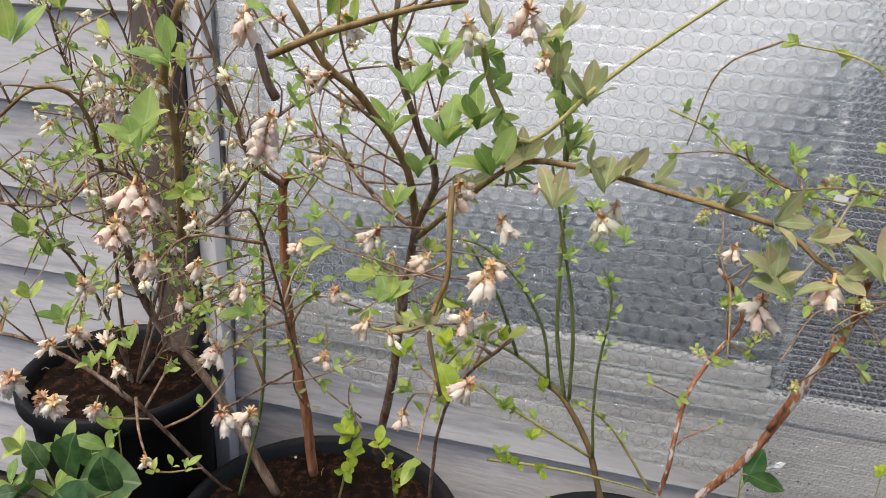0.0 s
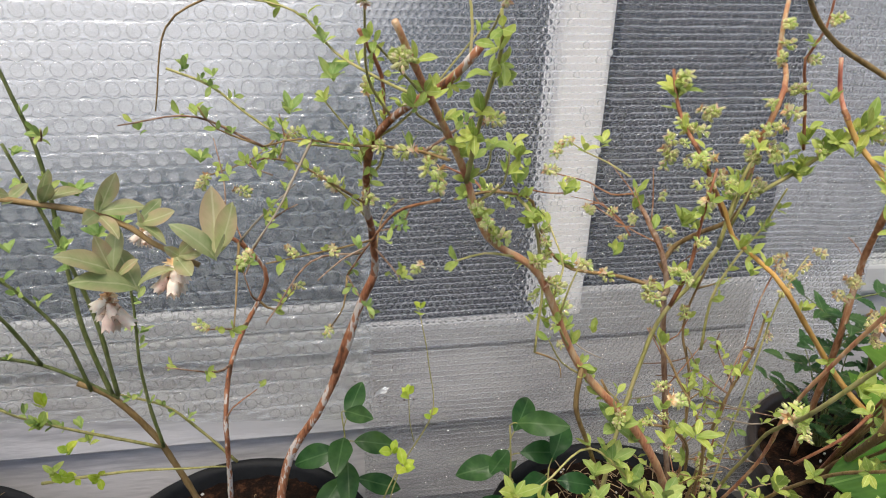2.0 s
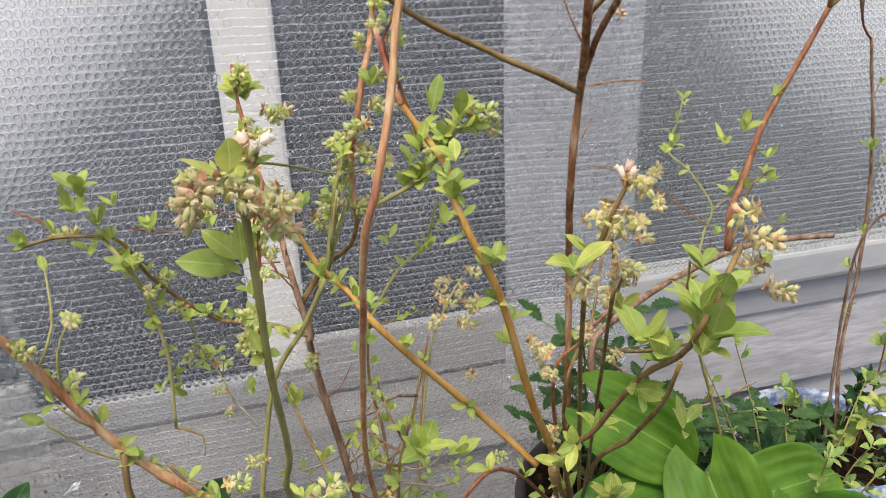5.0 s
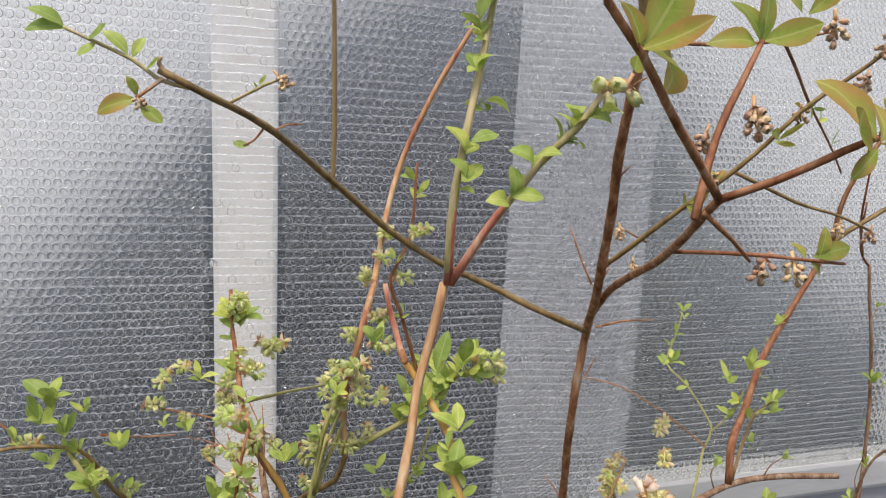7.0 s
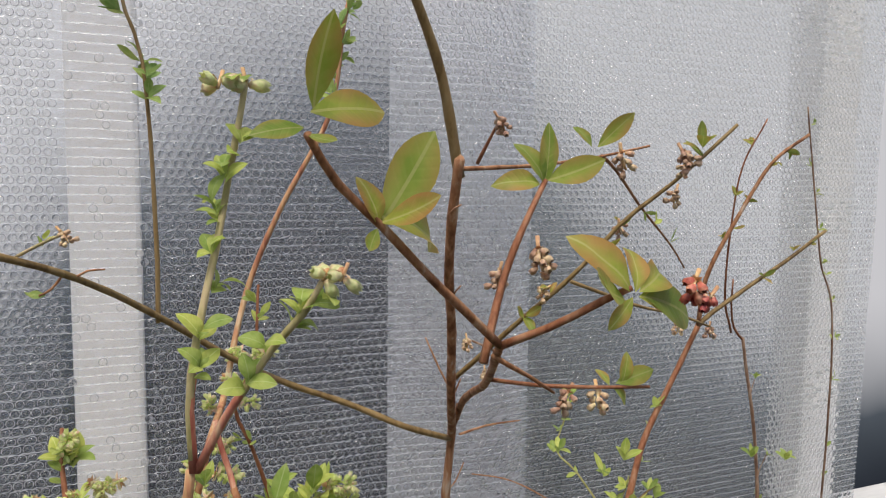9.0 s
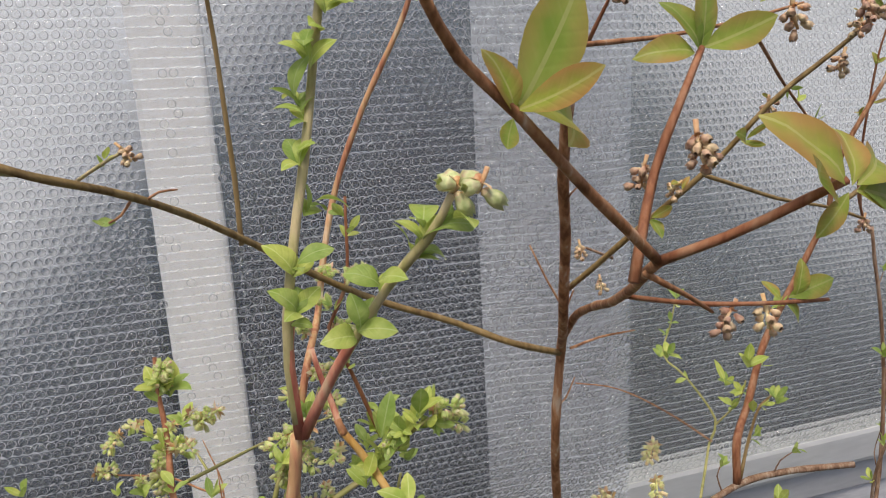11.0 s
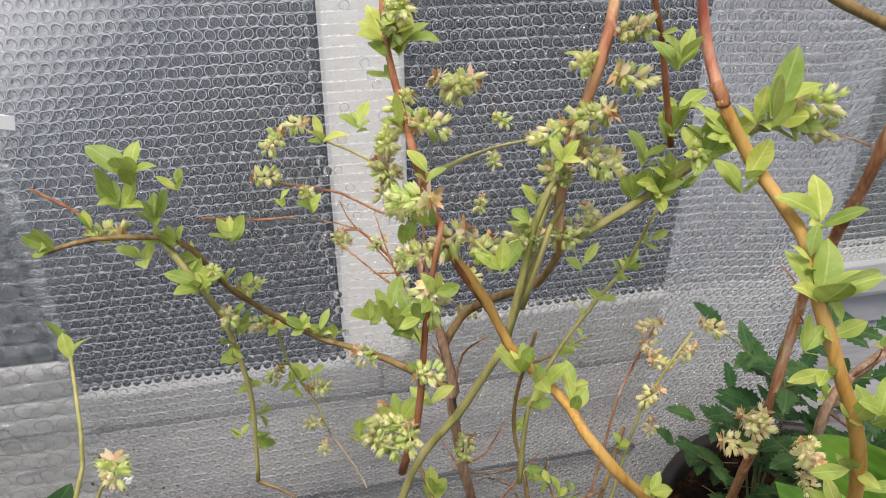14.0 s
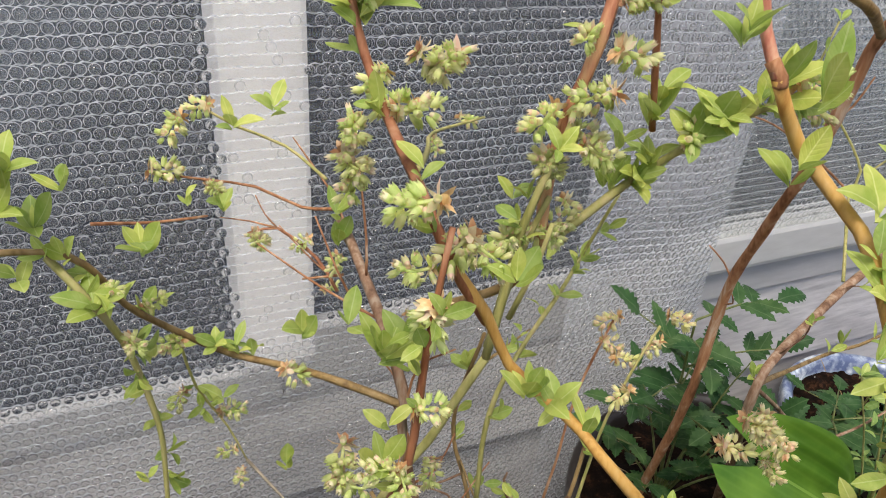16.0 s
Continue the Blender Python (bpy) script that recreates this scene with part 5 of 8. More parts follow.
dress(bush_mid, line, 0.4, 1.0, 4, "g", 24, 4, "c", 0.3)
line = cane(bush_mid, [(0.848, 1.321, 0.345), (0.797, 1.22, 0.602), (0.764, 1.25, 0.694), (0.749, 1.3, 0.727)], 2.4, 1.3, BARK_OLIVE)
dress(bush_mid, line, 0.4, 1.0, 4, "g", 24, 4, "c", 0.3)
line = cane(bush_mid, [(0.848, 1.321, 0.345), (0.849, 1.35, 0.588), (0.841, 1.38, 0.674), (0.846, 1.36, 0.774)], 2.4, 1.3, BARK_OLIVE)
dress(bush_mid, line, 0.4, 1.0, 4, "g", 24, 4, "c", 0.3)
line = cane(bush_mid, [(0.848, 1.321, 0.345), (0.847, 1.28, 0.604), (0.865, 1.27, 0.693), (0.881, 1.28, 0.751)], 2.4, 1.3, BARK_OLIVE)
dress(bush_mid, line, 0.4, 1.0, 4, "g", 24, 4, "c", 0.3)
for p, s in (((0.791, 0.952, 0.821), 1.5), ((0.778, 0.955, 0.814), 1.3), ((0.805, 0.95, 0.806), 1.4), ((0.788, 0.952, 0.801), 1.2), ((0.755, 1.06, 0.783), 1.3), ((0.806, 1.1, 0.738), 1.0), ((0.698, 1.142, 0.746), 1.1), ((0.644, 1, 0.741), 1.3), ((0.654, 1, 0.726), 1.2), ((0.675, 1.02, 0.708), 1.1), ((0.723, 1.2, 0.719), 0.9), ((0.867, 1.02, 0.765), 1.2),):
    cluster(bush_mid, p, "c", s)
for p, n, s in (((0.738, 1.035, 0.732), 7, 32), ((0.812, 0.95, 0.813), 5, 34), ((0.721, 1.13, 0.708), 5, 28), ((0.698, 1.14, 0.694), 5, 26), ((0.822, 1.067, 0.794), 8, 34), ((0.849, 1.07, 0.786), 5, 26), ((0.688, 1.142, 0.736), 4, 22),):
    tuft(bush_mid, p, (0, -0.2, 1), n, s, "g")
for p, n, s in (((0.672, 1.2, 0.672), 8, 34), ((0.702, 1.21, 0.644), 8, 34), ((0.677, 1.2, 0.625), 8, 36), ((0.659, 1.2, 0.609), 7, 34), ((0.699, 1.19, 0.598), 7, 32), ((0.714, 1.15, 0.616), 6, 30), ((0.64, 1.15, 0.626), 6, 30), ((0.683, 1.1, 0.647), 6, 34), ((0.609, 1.1, 0.654), 6, 30),):
    tuft(bush_mid, p, (0, -0.2, 1), n, s, "m")
line = cane(bush_mid, [(0.848, 1.321, 0.345), (0.715, 1.2, 0.577), (0.649, 1.2, 0.646), (0.594, 1.18, 0.623), (0.546, 1.16, 0.622), (0.525, 1.14, 0.623)], 1.8, 1.0, BARK_GREEN)
dress(bush_mid, line, 0.3, 1.0, 5, "g", 28, 4)
for p, n, s in (((0.562, 1.17, 0.62), 5, 36), ((0.591, 1.15, 0.616), 5, 34), ((0.627, 1.14, 0.607), 4, 30),):
    tuft(bush_mid, p, (0, -0.2, 1), n, s, "g")

bush_yellow = thing("blueberry_bush", (1.11, 1.389, 0.37), "blueberry bush with ochre yellow canes and cream blossom", "bush", "potted blueberry bushes")
cane(bush_yellow, [(1.11, 1.389, 0.37), (0.969, 1.17, 0.651), (0.964, 1.17, 0.691)], 5.5, 4.5, BARK_OLIVE)
line = cane(bush_yellow, [(0.964, 1.17, 0.691), (0.935, 1.15, 0.758), (0.903, 1.135, 0.861), (0.882, 1.14, 0.911), (0.873, 1.15, 0.937), (0.876, 1.17, 0.953), (0.866, 1.195, 0.973), (0.850, 1.2, 0.998)], 3.6, 2.4, BARK_YELLOW, "cane", "ochre yellow cane")
dress(bush_yellow, line, 0.3, 0.9, 5, "g", 22, 4)
cane(bush_yellow, [(0.850, 1.2, 0.998), (0.847, 1.208, 1.012), (0.842, 1.21, 1.030), (0.838, 1.21, 1.048)], 2.3, 1.7, BARK_ROSE, "cane", "rose red tip of the yellow cane")
cane(bush_yellow, [(0.8515, 1.1995, 0.9955), (0.8505, 1.2, 0.9975), (0.8488, 1.2035, 1.003)], 2.75, 2.5, BARK_BROWN, "knot")
line = cane(bush_yellow, [(0.949, 1.17, 0.679), (0.915, 1.19, 0.716), (0.819, 1.18, 0.832), (0.806, 1.203, 0.849), (0.798, 1.215, 0.857), (0.783, 1.23, 0.871), (0.771, 1.233, 0.897), (0.754, 1.235, 0.923)], 3.2, 2.2, BARK_YELLOW, "cane", "ochre yellow cane")
dress(bush_yellow, line, 0.2, 0.9, 3, "g", 26, 4)
line = cane(bush_yellow, [(1.11, 1.389, 0.37), (0.952, 1.12, 0.714), (0.943, 1.06, 0.791), (0.948, 1.02, 0.852), (0.953, 0.99, 0.882), (0.952, 0.97, 0.915), (0.992, 1, 0.937)], 2.6, 1.6, BARK_OLIVE, "cane", "olive yellow arching cane")
dress(bush_yellow, line, 0.3, 1.0, 5, "g", 30, 5, "o", 0.3)
cane(bush_yellow, [(1.11, 1.389, 0.37), (0.962, 1.1, 0.719), (0.958, 1.04, 0.795), (0.951, 1, 0.845), (0.946, 0.98, 0.884)], 2.4, 1.4, BARK_OLIVE)
line = cane(bush_yellow, [(1.11, 1.389, 0.37), (0.914, 1.14, 0.704), (0.853, 1.1, 0.717), (0.827, 1.12, 0.673)], 2.2, 1.4, BARK_RED)
dress(bush_yellow, line, 0.2, 1.0, 2, "g", 24, 4)
line = cane(bush_yellow, [(1.11, 1.389, 0.37), (0.968, 1.16, 0.734), (1, 1.18, 0.804), (1.033, 1.22, 0.856), (1.059, 1.24, 0.884)], 2.0, 1.2, BARK_OLIVE)
dress(bush_yellow, line, 0.5, 1.0, 3, "g", 20, 3, "o", 0.8)
line = cane(bush_yellow, [(1.11, 1.389, 0.37), (0.948, 1.14, 0.766), (0.97, 1.14, 0.811), (0.991, 1.13, 0.842)], 2.2, 1.4, BARK_RED)
dress(bush_yellow, line, 0.6, 1.0, 2, "g", 20, 2, "o", 0.9)
cane(bush_yellow, [(1.11, 1.389, 0.37), (0.945, 1.09, 0.845), (0.945, 1.075, 0.912), (0.951, 1.065, 0.946), (0.956, 1.06, 0.961)], 2.2, 1.5, BARK_OLIVE)
cane(bush_yellow, [(1.11, 1.389, 0.37), (0.97, 1.1, 0.837), (0.965, 1.08, 0.882), (0.969, 1.075, 0.897)], 2.0, 1.3, BARK_OLIVE)
cane(bush_yellow, [(1.03, 1.2, 0.816), (1.048, 1.23, 0.837), (1.048, 1.241, 0.87)], 1.6, 1.0, BARK_OLIVE)
cane(bush_yellow, [(0.86, 1.30, 0.36), (0.868, 1.272, 0.62), (0.884, 1.275, 0.745), (0.903, 1.282, 0.79), (0.922, 1.288, 0.815)], 1.5, 0.9, BARK_GREEN)
cane(bush_yellow, [(0.87, 1.33, 0.36), (0.878, 1.31, 0.62), (0.890, 1.312, 0.73), (0.903, 1.317, 0.772), (0.916, 1.321, 0.797)], 1.3, 0.8, BARK_BROWN)
line = cane(bush_yellow, [(1.11, 1.389, 0.37), (0.976, 1.1, 0.691), (0.958, 1.02, 0.737), (0.959, 1.01, 0.734)], 1.8, 1.0, BARK_OLIVE)
dress(bush_yellow, line, 0.4, 0.8, 2, "g", 26, 4)
for p, s in (((1.046, 1.241, 0.877), 1.2), ((1.045, 1.241, 0.858), 1.2), ((1.049, 1.24, 0.846), 1.0), ((0.958, 1.06, 0.963), 1.2), ((0.967, 1.06, 0.96), 1.0), ((0.934, 1.069, 0.939), 1.1), ((0.95, 1.051, 0.947), 1.2), ((0.958, 1.05, 0.94), 1.1), ((0.971, 1.1, 0.869), 1.1), ((0.963, 1.075, 0.902), 1.2), ((0.973, 1.075, 0.891), 1.2), ((0.919, 1.046, 0.912), 1.2), ((0.916, 1.05, 0.903), 1.0), ((0.986, 1.243, 0.743), 1.0), ((0.954, 1.08, 0.942), 1.0), ((0.98, 1.23, 0.738), 1.0),):
    cluster(bush_yellow, p, "o", s * 0.92)
for p, s in (((0.954, 1.06, 0.964), 0.8), ((0.98, 1.11, 0.857), 0.8),):
    cluster(bush_yellow, p, "p", s, (0, 0, 1))
for p, s in (((0.917, 1.321, 0.799), 1.1), ((0.903, 1.31, 0.792), 1.0), ((0.907, 1.3, 0.785), 1.0), ((0.896, 1.274, 0.783), 1.1), ((0.928, 1.288, 0.821), 1.0), ((0.922, 1.285, 0.805), 0.9), ((0.954, 1.363, 0.664), 1.0), ((0.897, 1.196, 0.833), 1.1), ((0.906, 1.196, 0.833), 1.0), ((0.892, 1.2, 0.814), 1.1), ((0.967, 1.225, 0.771), 1.3), ((0.98, 1.225, 0.754), 1.2),):
    cluster(bush_yellow, p, "o", s * 0.92)
for p, s in (((0.959, 1.01, 0.737), 1.4), ((0.963, 1.01, 0.72), 1.2), ((1.05, 1.24, 0.885), 1.1), ((1.044, 1.235, 0.866), 1.1), ((1.073, 1.23, 0.853), 1.1), ((1.001, 1.13, 0.843), 1.1), ((1.009, 1.15, 0.789), 1.0), ((1.099, 1.25, 0.909), 1.2), ((1.096, 1.24, 0.885), 1.1), ((0.998, 1, 0.957), 1.2), ((0.998, 1, 0.943), 1.3), ((1.005, 1, 0.925), 1.2), ((1.016, 1, 0.909), 1.1), ((0.927, 1.08, 0.718), 1.1),):
    cluster(bush_yellow, p, "o", s * 0.92)
for p, n, s in (((0.973, 1.08, 0.707), 5, 30), ((0.941, 1.01, 0.882), 6, 36), ((0.96, 0.975, 0.898), 7, 42), ((0.955, 0.975, 0.888), 4, 36), ((0.968, 1, 0.825), 4, 24), ((0.967, 0.98, 0.92), 4, 32),):
    tuft(bush_yellow, p, (0, -0.2, 1), n, s, "g")
for p, n, s in (((0.873, 1.15, 0.937), 7, 30), ((0.882, 1.17, 0.956), 4, 26), ((0.861, 1.19, 0.965), 5, 22), ((0.831, 1.2, 1.012), 5, 24), ((0.865, 1.14, 0.923), 3, 20), ((0.896, 1.13, 0.893), 5, 26), ((0.874, 1.2, 0.985), 3, 34),):
    tuft(bush_yellow, p, (0, -0.2, 1), n, s, "g")
for p, n, s in (((0.94, 1.08, 0.911), 4, 26), ((0.917, 1.05, 0.912), 5, 32), ((0.967, 1.08, 0.863), 4, 28),):
    tuft(bush_yellow, p, (0, -0.2, 1), n, s, "g")

bush_dark = thing("blueberry_bush", (1.118, 1.445, 0.375), "tall blueberry bush with dark brown trunk and bronze young leaves", "bush", "potted blueberry bushes")
line = cane(bush_dark, [(1.118, 1.445, 0.375), (1.087, 1.39, 0.606), (1.078, 1.378, 0.744), (1.063, 1.352, 0.822), (1.05, 1.325, 0.89), (1.049, 1.315, 0.947), (1.049, 1.309, 0.979), (1.028, 1.262, 1.019), (1.004, 1.21, 1.096), (0.986, 1.173, 1.158), (0.979, 1.146, 1.212), (0.98, 1.144, 1.219)], 4.8, 3.2, BARK_BROWN, "trunk", "dark brown upright trunk")
twigs(bush_dark, line, 0.35, 0.95, 8, BARK_BROWN, 28, 0.9)
cane(bush_dark, [(0.982, 1.15, 1.208), (0.963, 1.135, 1.266), (0.937, 1.12, 1.313), (0.922, 1.11, 1.335)], 3.6, 2.6, BARK_OLIVE)
cane(bush_dark, [(1.047, 1.309, 0.975), (1, 1.29, 0.997), (0.959, 1.3, 1.016), (0.873, 1.285, 1.06), (0.806, 1.24, 1.113), (0.758, 1.178, 1.151), (0.722, 1.14, 1.169), (0.704, 1.137, 1.178)], 3.0, 2.0, BARK_OLIVE, "cane", "long level side branch")
cane(bush_dark, [(0.709, 1.137, 1.174), (0.704, 1.136, 1.181), (0.7055, 1.135, 1.184)], 1.6, 0.9, BARK_BROWN, "twig")
twig = cane(bush_dark, [(0.718, 1.139, 1.170), (0.704, 1.138, 1.173), (0.692, 1.138, 1.182), (0.674, 1.138, 1.190), (0.662, 1.137, 1.195)], 1.3, 0.8, BARK_FAWN, "twig")
for a, c in (((0.692, 1.138, 1.183), (0.697, 1.135, 1.194)), ((0.690, 1.138, 1.184), (0.682, 1.136, 1.199)), ((0.676, 1.138, 1.189), (0.669, 1.13, 1.183)), ((0.672, 1.138, 1.190), (0.684, 1.13, 1.195)), ((0.664, 1.137, 1.194), (0.646, 1.132, 1.199)), ((0.663, 1.137, 1.195), (0.652, 1.13, 1.207)), ((0.698, 1.138, 1.178), (0.706, 1.132, 1.182))):
    leaf(twig.owner, a, Vector(c) - Vector(a), (Vector(c) - Vector(a)).length, "g", (0.2, -0.7, 0.7))
twig = cane(bush_dark, [(0.706, 1.137, 1.174), (0.700, 1.136, 1.169), (0.694, 1.135, 1.164)], 1.1, 0.8, BARK_BROWN, "twig")
cluster(twig.owner, (0.694, 1.134, 1.164), "u", 0.6)
for a, c in (((0.694, 1.135, 1.163), (0.673, 1.128, 1.161)), ((0.695, 1.135, 1.162), (0.706, 1.126, 1.149)), ((0.694, 1.135, 1.165), (0.692, 1.13, 1.174))):
    leaf(twig.owner, a, Vector(c) - Vector(a), (Vector(c) - Vector(a)).length, "b", (0.2, -0.8, 0.5))
twig = cane(bush_dark, [(0.737, 1.160, 1.163), (0.745, 1.150, 1.168), (0.754, 1.140, 1.173), (0.760, 1.132, 1.176)], 0.9, 0.7, BARK_FAWN, "twig")
cluster(twig.owner, (0.761, 1.130, 1.178), "u", 0.75)
tuft(twig.owner, (0.752, 1.143, 1.172), (0.2, -0.3, 1), 3, 12, "g")
twig = cane(bush_dark, [(0.757, 1.177, 1.151), (0.751, 1.176, 1.143), (0.745, 1.175, 1.140)], 0.8, 0.6, BARK_BROWN, "twig")
tuft(twig.owner, (0.745, 1.175, 1.140), (-1, -0.2, 0), 2, 12, "m")
cane(bush_dark, [(0.762, 1.183, 1.148), (0.769, 1.180, 1.152), (0.778, 1.178, 1.153)], 0.8, 0.5, BARK_BROWN, "twig")
cane(bush_dark, [(1.049, 1.305, 0.99), (1.029, 1.24, 1.033), (0.988, 1.12, 1.083), (0.945, 1.017, 1.133)], 3.2, 2.1, BARK_BROWN)
cane(bush_dark, [(0.945, 1.017, 1.133), (0.909, 1, 1.163), (0.879, 0.985, 1.189), (0.861, 0.98, 1.205), (0.848, 0.968, 1.221)], 2.0, 1.4, BARK_BROWN, "cane", "dark side branch with large leaves")
cane(bush_dark, [(0.945, 1.017, 1.133), (0.959, 1, 1.144), (0.972, 0.98, 1.158), (0.983, 0.975, 1.164)], 2.0, 1.4, BARK_RED)
line = cane(bush_dark, [(1.025, 1.25, 1.048), (1.039, 1.215, 1.081), (1.073, 1.168, 1.135), (1.098, 1.142, 1.177), (1.124, 1.12, 1.206), (1.157, 1.1, 1.245)], 2.2, 1.1, BARK_OLIVE)
dress(bush_dark, line, 0.35, 1.0, 4, "b", 26, 4, "u", 0.5)
cane(bush_dark, [(0.943, 1.03, 1.122), (0.96, 1.045, 1.16), (0.971, 1.045, 1.185), (0.988, 1.055, 1.207)], 2.2, 1.4, BARK_RED)
cane(bush_dark, [(0.98, 1.1, 1.092), (0.986, 1.06, 1.099), (1.001, 1.045, 1.101), (1.051, 1.045, 1.096)], 1.4, 0.9, BARK_RED)
cane(bush_dark, [(0.948, 1.03, 1.125), (0.973, 1.04, 1.11), (0.994, 1.05, 1.097)], 1.4, 0.8, BARK_BROWN)
cane(bush_dark, [(0.979, 1.147, 1.213), (1.037, 1.165, 1.216), (1.104, 1.18, 1.224), (1.143, 1.17, 1.233)], 1.6, 0.9, BARK_BROWN)
cane(bush_dark, [(1.027, 1.22, 1.218), (1.031, 1.21, 1.235), (1.036, 1.2, 1.251)], 1.4, 0.9, BARK_RED)
cane(bush_dark, [(1.095, 1.195, 1.131), (1.158, 1.2, 1.109), (1.207, 1.2, 1.097), (1.237, 1.2, 1.086)], 1.6, 1.0, BARK_OLIVE)
line = cane(bush_dark, [(1.108, 1.18, 1.225), (1.136, 1.2, 1.215), (1.183, 1.225, 1.182), (1.232, 1.25, 1.153), (1.259, 1.26, 1.128)], 1.4, 0.8, BARK_BROWN)
dress(bush_dark, line, 0.3, 1.0, 2, "g", 22, 3)
cane(bush_dark, [(1.053, 1.3, 0.981), (1.084, 1.31, 0.982), (1.124, 1.32, 0.979)], 1.2, 0.7, BARK_BROWN)
cane(bush_dark, [(1.044, 1.3, 1.021), (1.033, 1.3, 1.042), (1.019, 1.3, 1.071)], 1.0, 0.6, BARK_BROWN)
cane(bush_dark, [(1.056, 1.24, 1.07), (1.035, 1.24, 1.08)], 1.2, 0.8, BARK_GREY)
for p, s in (((1.033, 1.2, 1.25), 1.2), ((1.045, 1.07, 1.223), 1.2), ((0.977, 1.04, 1.174), 1.3), ((0.966, 1.06, 1.161), 1.0), ((1, 1.045, 1.098), 1.1), ((1.017, 1.045, 1.098), 1.1), ((1.205, 1.2, 1.092), 1.0), ((1.237, 1.2, 1.086), 1.0), ((1.105, 1.09, 1.226), 1.2), ((1.135, 1.13, 1.201), 1.1), ((1.03, 1.24, 1.082), 0.9), ((1.052, 1.25, 1.052), 0.9),):
    cluster(bush_dark, p, "u", s)
for p, s in (((1.014, 0.972, 1.166), 1.15), ((1.020, 0.970, 1.160), 1.0),):
    cluster(bush_dark, p, "r", s)
for a, c in (((0.73, 0.93, 0.99), (0.711, 0.92, 1.001)), ((0.729, 0.93, 0.991), (0.724, 0.915, 0.993)), ((0.73, 0.93, 0.993), (0.721, 0.925, 1.008)), ((0.731, 0.932, 0.99), (0.732, 0.93, 1.008)), ((0.735, 0.95, 0.947), (0.741, 0.945, 0.945)), ((0.735, 0.95, 0.945), (0.73, 0.94, 0.948)),):
    leaf(bush_mid, a, Vector(c) - Vector(a), (Vector(c) - Vector(a)).length * 0.9, "g", (0.2, -0.8, 0.5))
for a, c in (((0.85, 0.968, 1.229), (0.852, 0.962, 1.263)), ((0.847, 0.968, 1.223), (0.829, 0.958, 1.222)), ((0.849, 0.968, 1.228), (0.885, 0.98, 1.236)), ((0.848, 0.968, 1.221), (0.857, 0.96, 1.216)), ((0.877, 0.984, 1.19), (0.874, 0.976, 1.21)), ((0.878, 0.984, 1.19), (0.908, 0.99, 1.232)), ((0.878, 0.984, 1.191), (0.9, 0.966, 1.199)), ((0.878, 0.984, 1.193), (0.928, 0.996, 1.189)),):
    leaf(bush_dark, a, Vector(c) - Vector(a), (Vector(c) - Vector(a)).length * 0.94, "b", (0.2, -0.8, 0.5))
for a, c in (((0.877, 0.984, 1.189), (0.869, 0.975, 1.179)), ((0.983, 0.975, 1.162), (0.96, 0.97, 1.194)), ((0.985, 0.975, 1.162), (0.995, 0.98, 1.188)), ((0.987, 0.975, 1.162), (1.019, 0.98, 1.178)), ((0.98, 0.975, 1.159), (0.944, 0.96, 1.171)), ((0.987, 0.975, 1.16), (1.015, 0.98, 1.157)), ((0.984, 0.975, 1.16), (0.971, 0.97, 1.147)), ((0.99, 0.975, 1.16), (1.038, 0.985, 1.149)),):
    leaf(bush_dark, a, Vector(c) - Vector(a), (Vector(c) - Vector(a)).length * 0.94, "b", (0.2, -0.8, 0.5))
for a, c in (((0.987, 1.055, 1.205), (0.978, 1.05, 1.234)), ((0.987, 1.055, 1.205), (0.996, 1.055, 1.242)), ((0.985, 1.055, 1.205), (0.957, 1.045, 1.213)), ((0.989, 1.055, 1.207), (1.029, 1.065, 1.215)), ((1.032, 1.08, 1.226), (1.024, 1.08, 1.242)), ((1.036, 1.08, 1.226), (1.06, 1.08, 1.247)), ((1.029, 1.045, 1.1), (1.056, 1.04, 1.109)), ((1.032, 1.045, 1.099), (1.039, 1.04, 1.118)), ((1.027, 1.045, 1.099), (1.041, 1.04, 1.088)), ((1.025, 1.045, 1.099), (1.022, 1.05, 1.111)),):
    leaf(bush_dark, a, Vector(c) - Vector(a), (Vector(c) - Vector(a)).length * 0.9, "b", (0.2, -0.8, 0.5))

bush_end = thing("blueberry_bush", (1.36, 1.36, 0.36), "grey-stemmed blueberry bush in a speckled pot by the end window", "bush", "potted blueberry bushes")
line = cane(bush_end, [(1.20, 1.40, 0.375), (1.105, 1.338, 0.600), (1.082, 1.326, 0.690), (1.120, 1.338, 0.716), (1.198, 1.36, 0.738), (1.296, 1.386, 0.752), (1.346, 1.37, 0.766), (1.416, 1.35, 0.77)], 4.6, 3.4, BARK_GREY)
twigs(bush_end, line, 0.3, 1.0, 5, BARK_GREY, 40, 1.0, "g", 20)
line = cane(bush_end, [(1.083, 1.327, 0.690), (1.163, 1.36, 0.653), (1.252, 1.38, 0.637), (1.293, 1.38, 0.636), (1.325, 1.375, 0.652)], 2.6, 1.5, BARK_OLIVE)
dress(bush_end, line, 0.6, 1.0, 2, "g", 26, 3)
cane(bush_end, [(1.082, 1.326, 0.688), (1.150, 1.335, 0.626), (1.190, 1.33, 0.584), (1.250, 1.33, 0.580), (1.313, 1.33, 0.597)], 2.0, 1.2, BARK_GREY)
line = cane(bush_end, [(1.295, 1.386, 0.754), (1.3, 1.395, 0.803), (1.322, 1.41, 0.825), (1.355, 1.425, 0.893), (1.391, 1.43, 0.951), (1.417, 1.43, 0.997), (1.425, 1.42, 1.031)], 4.4, 3.0, BARK_RED)
dress(bush_end, line, 0.4, 0.7, 2, "g", 24, 3)
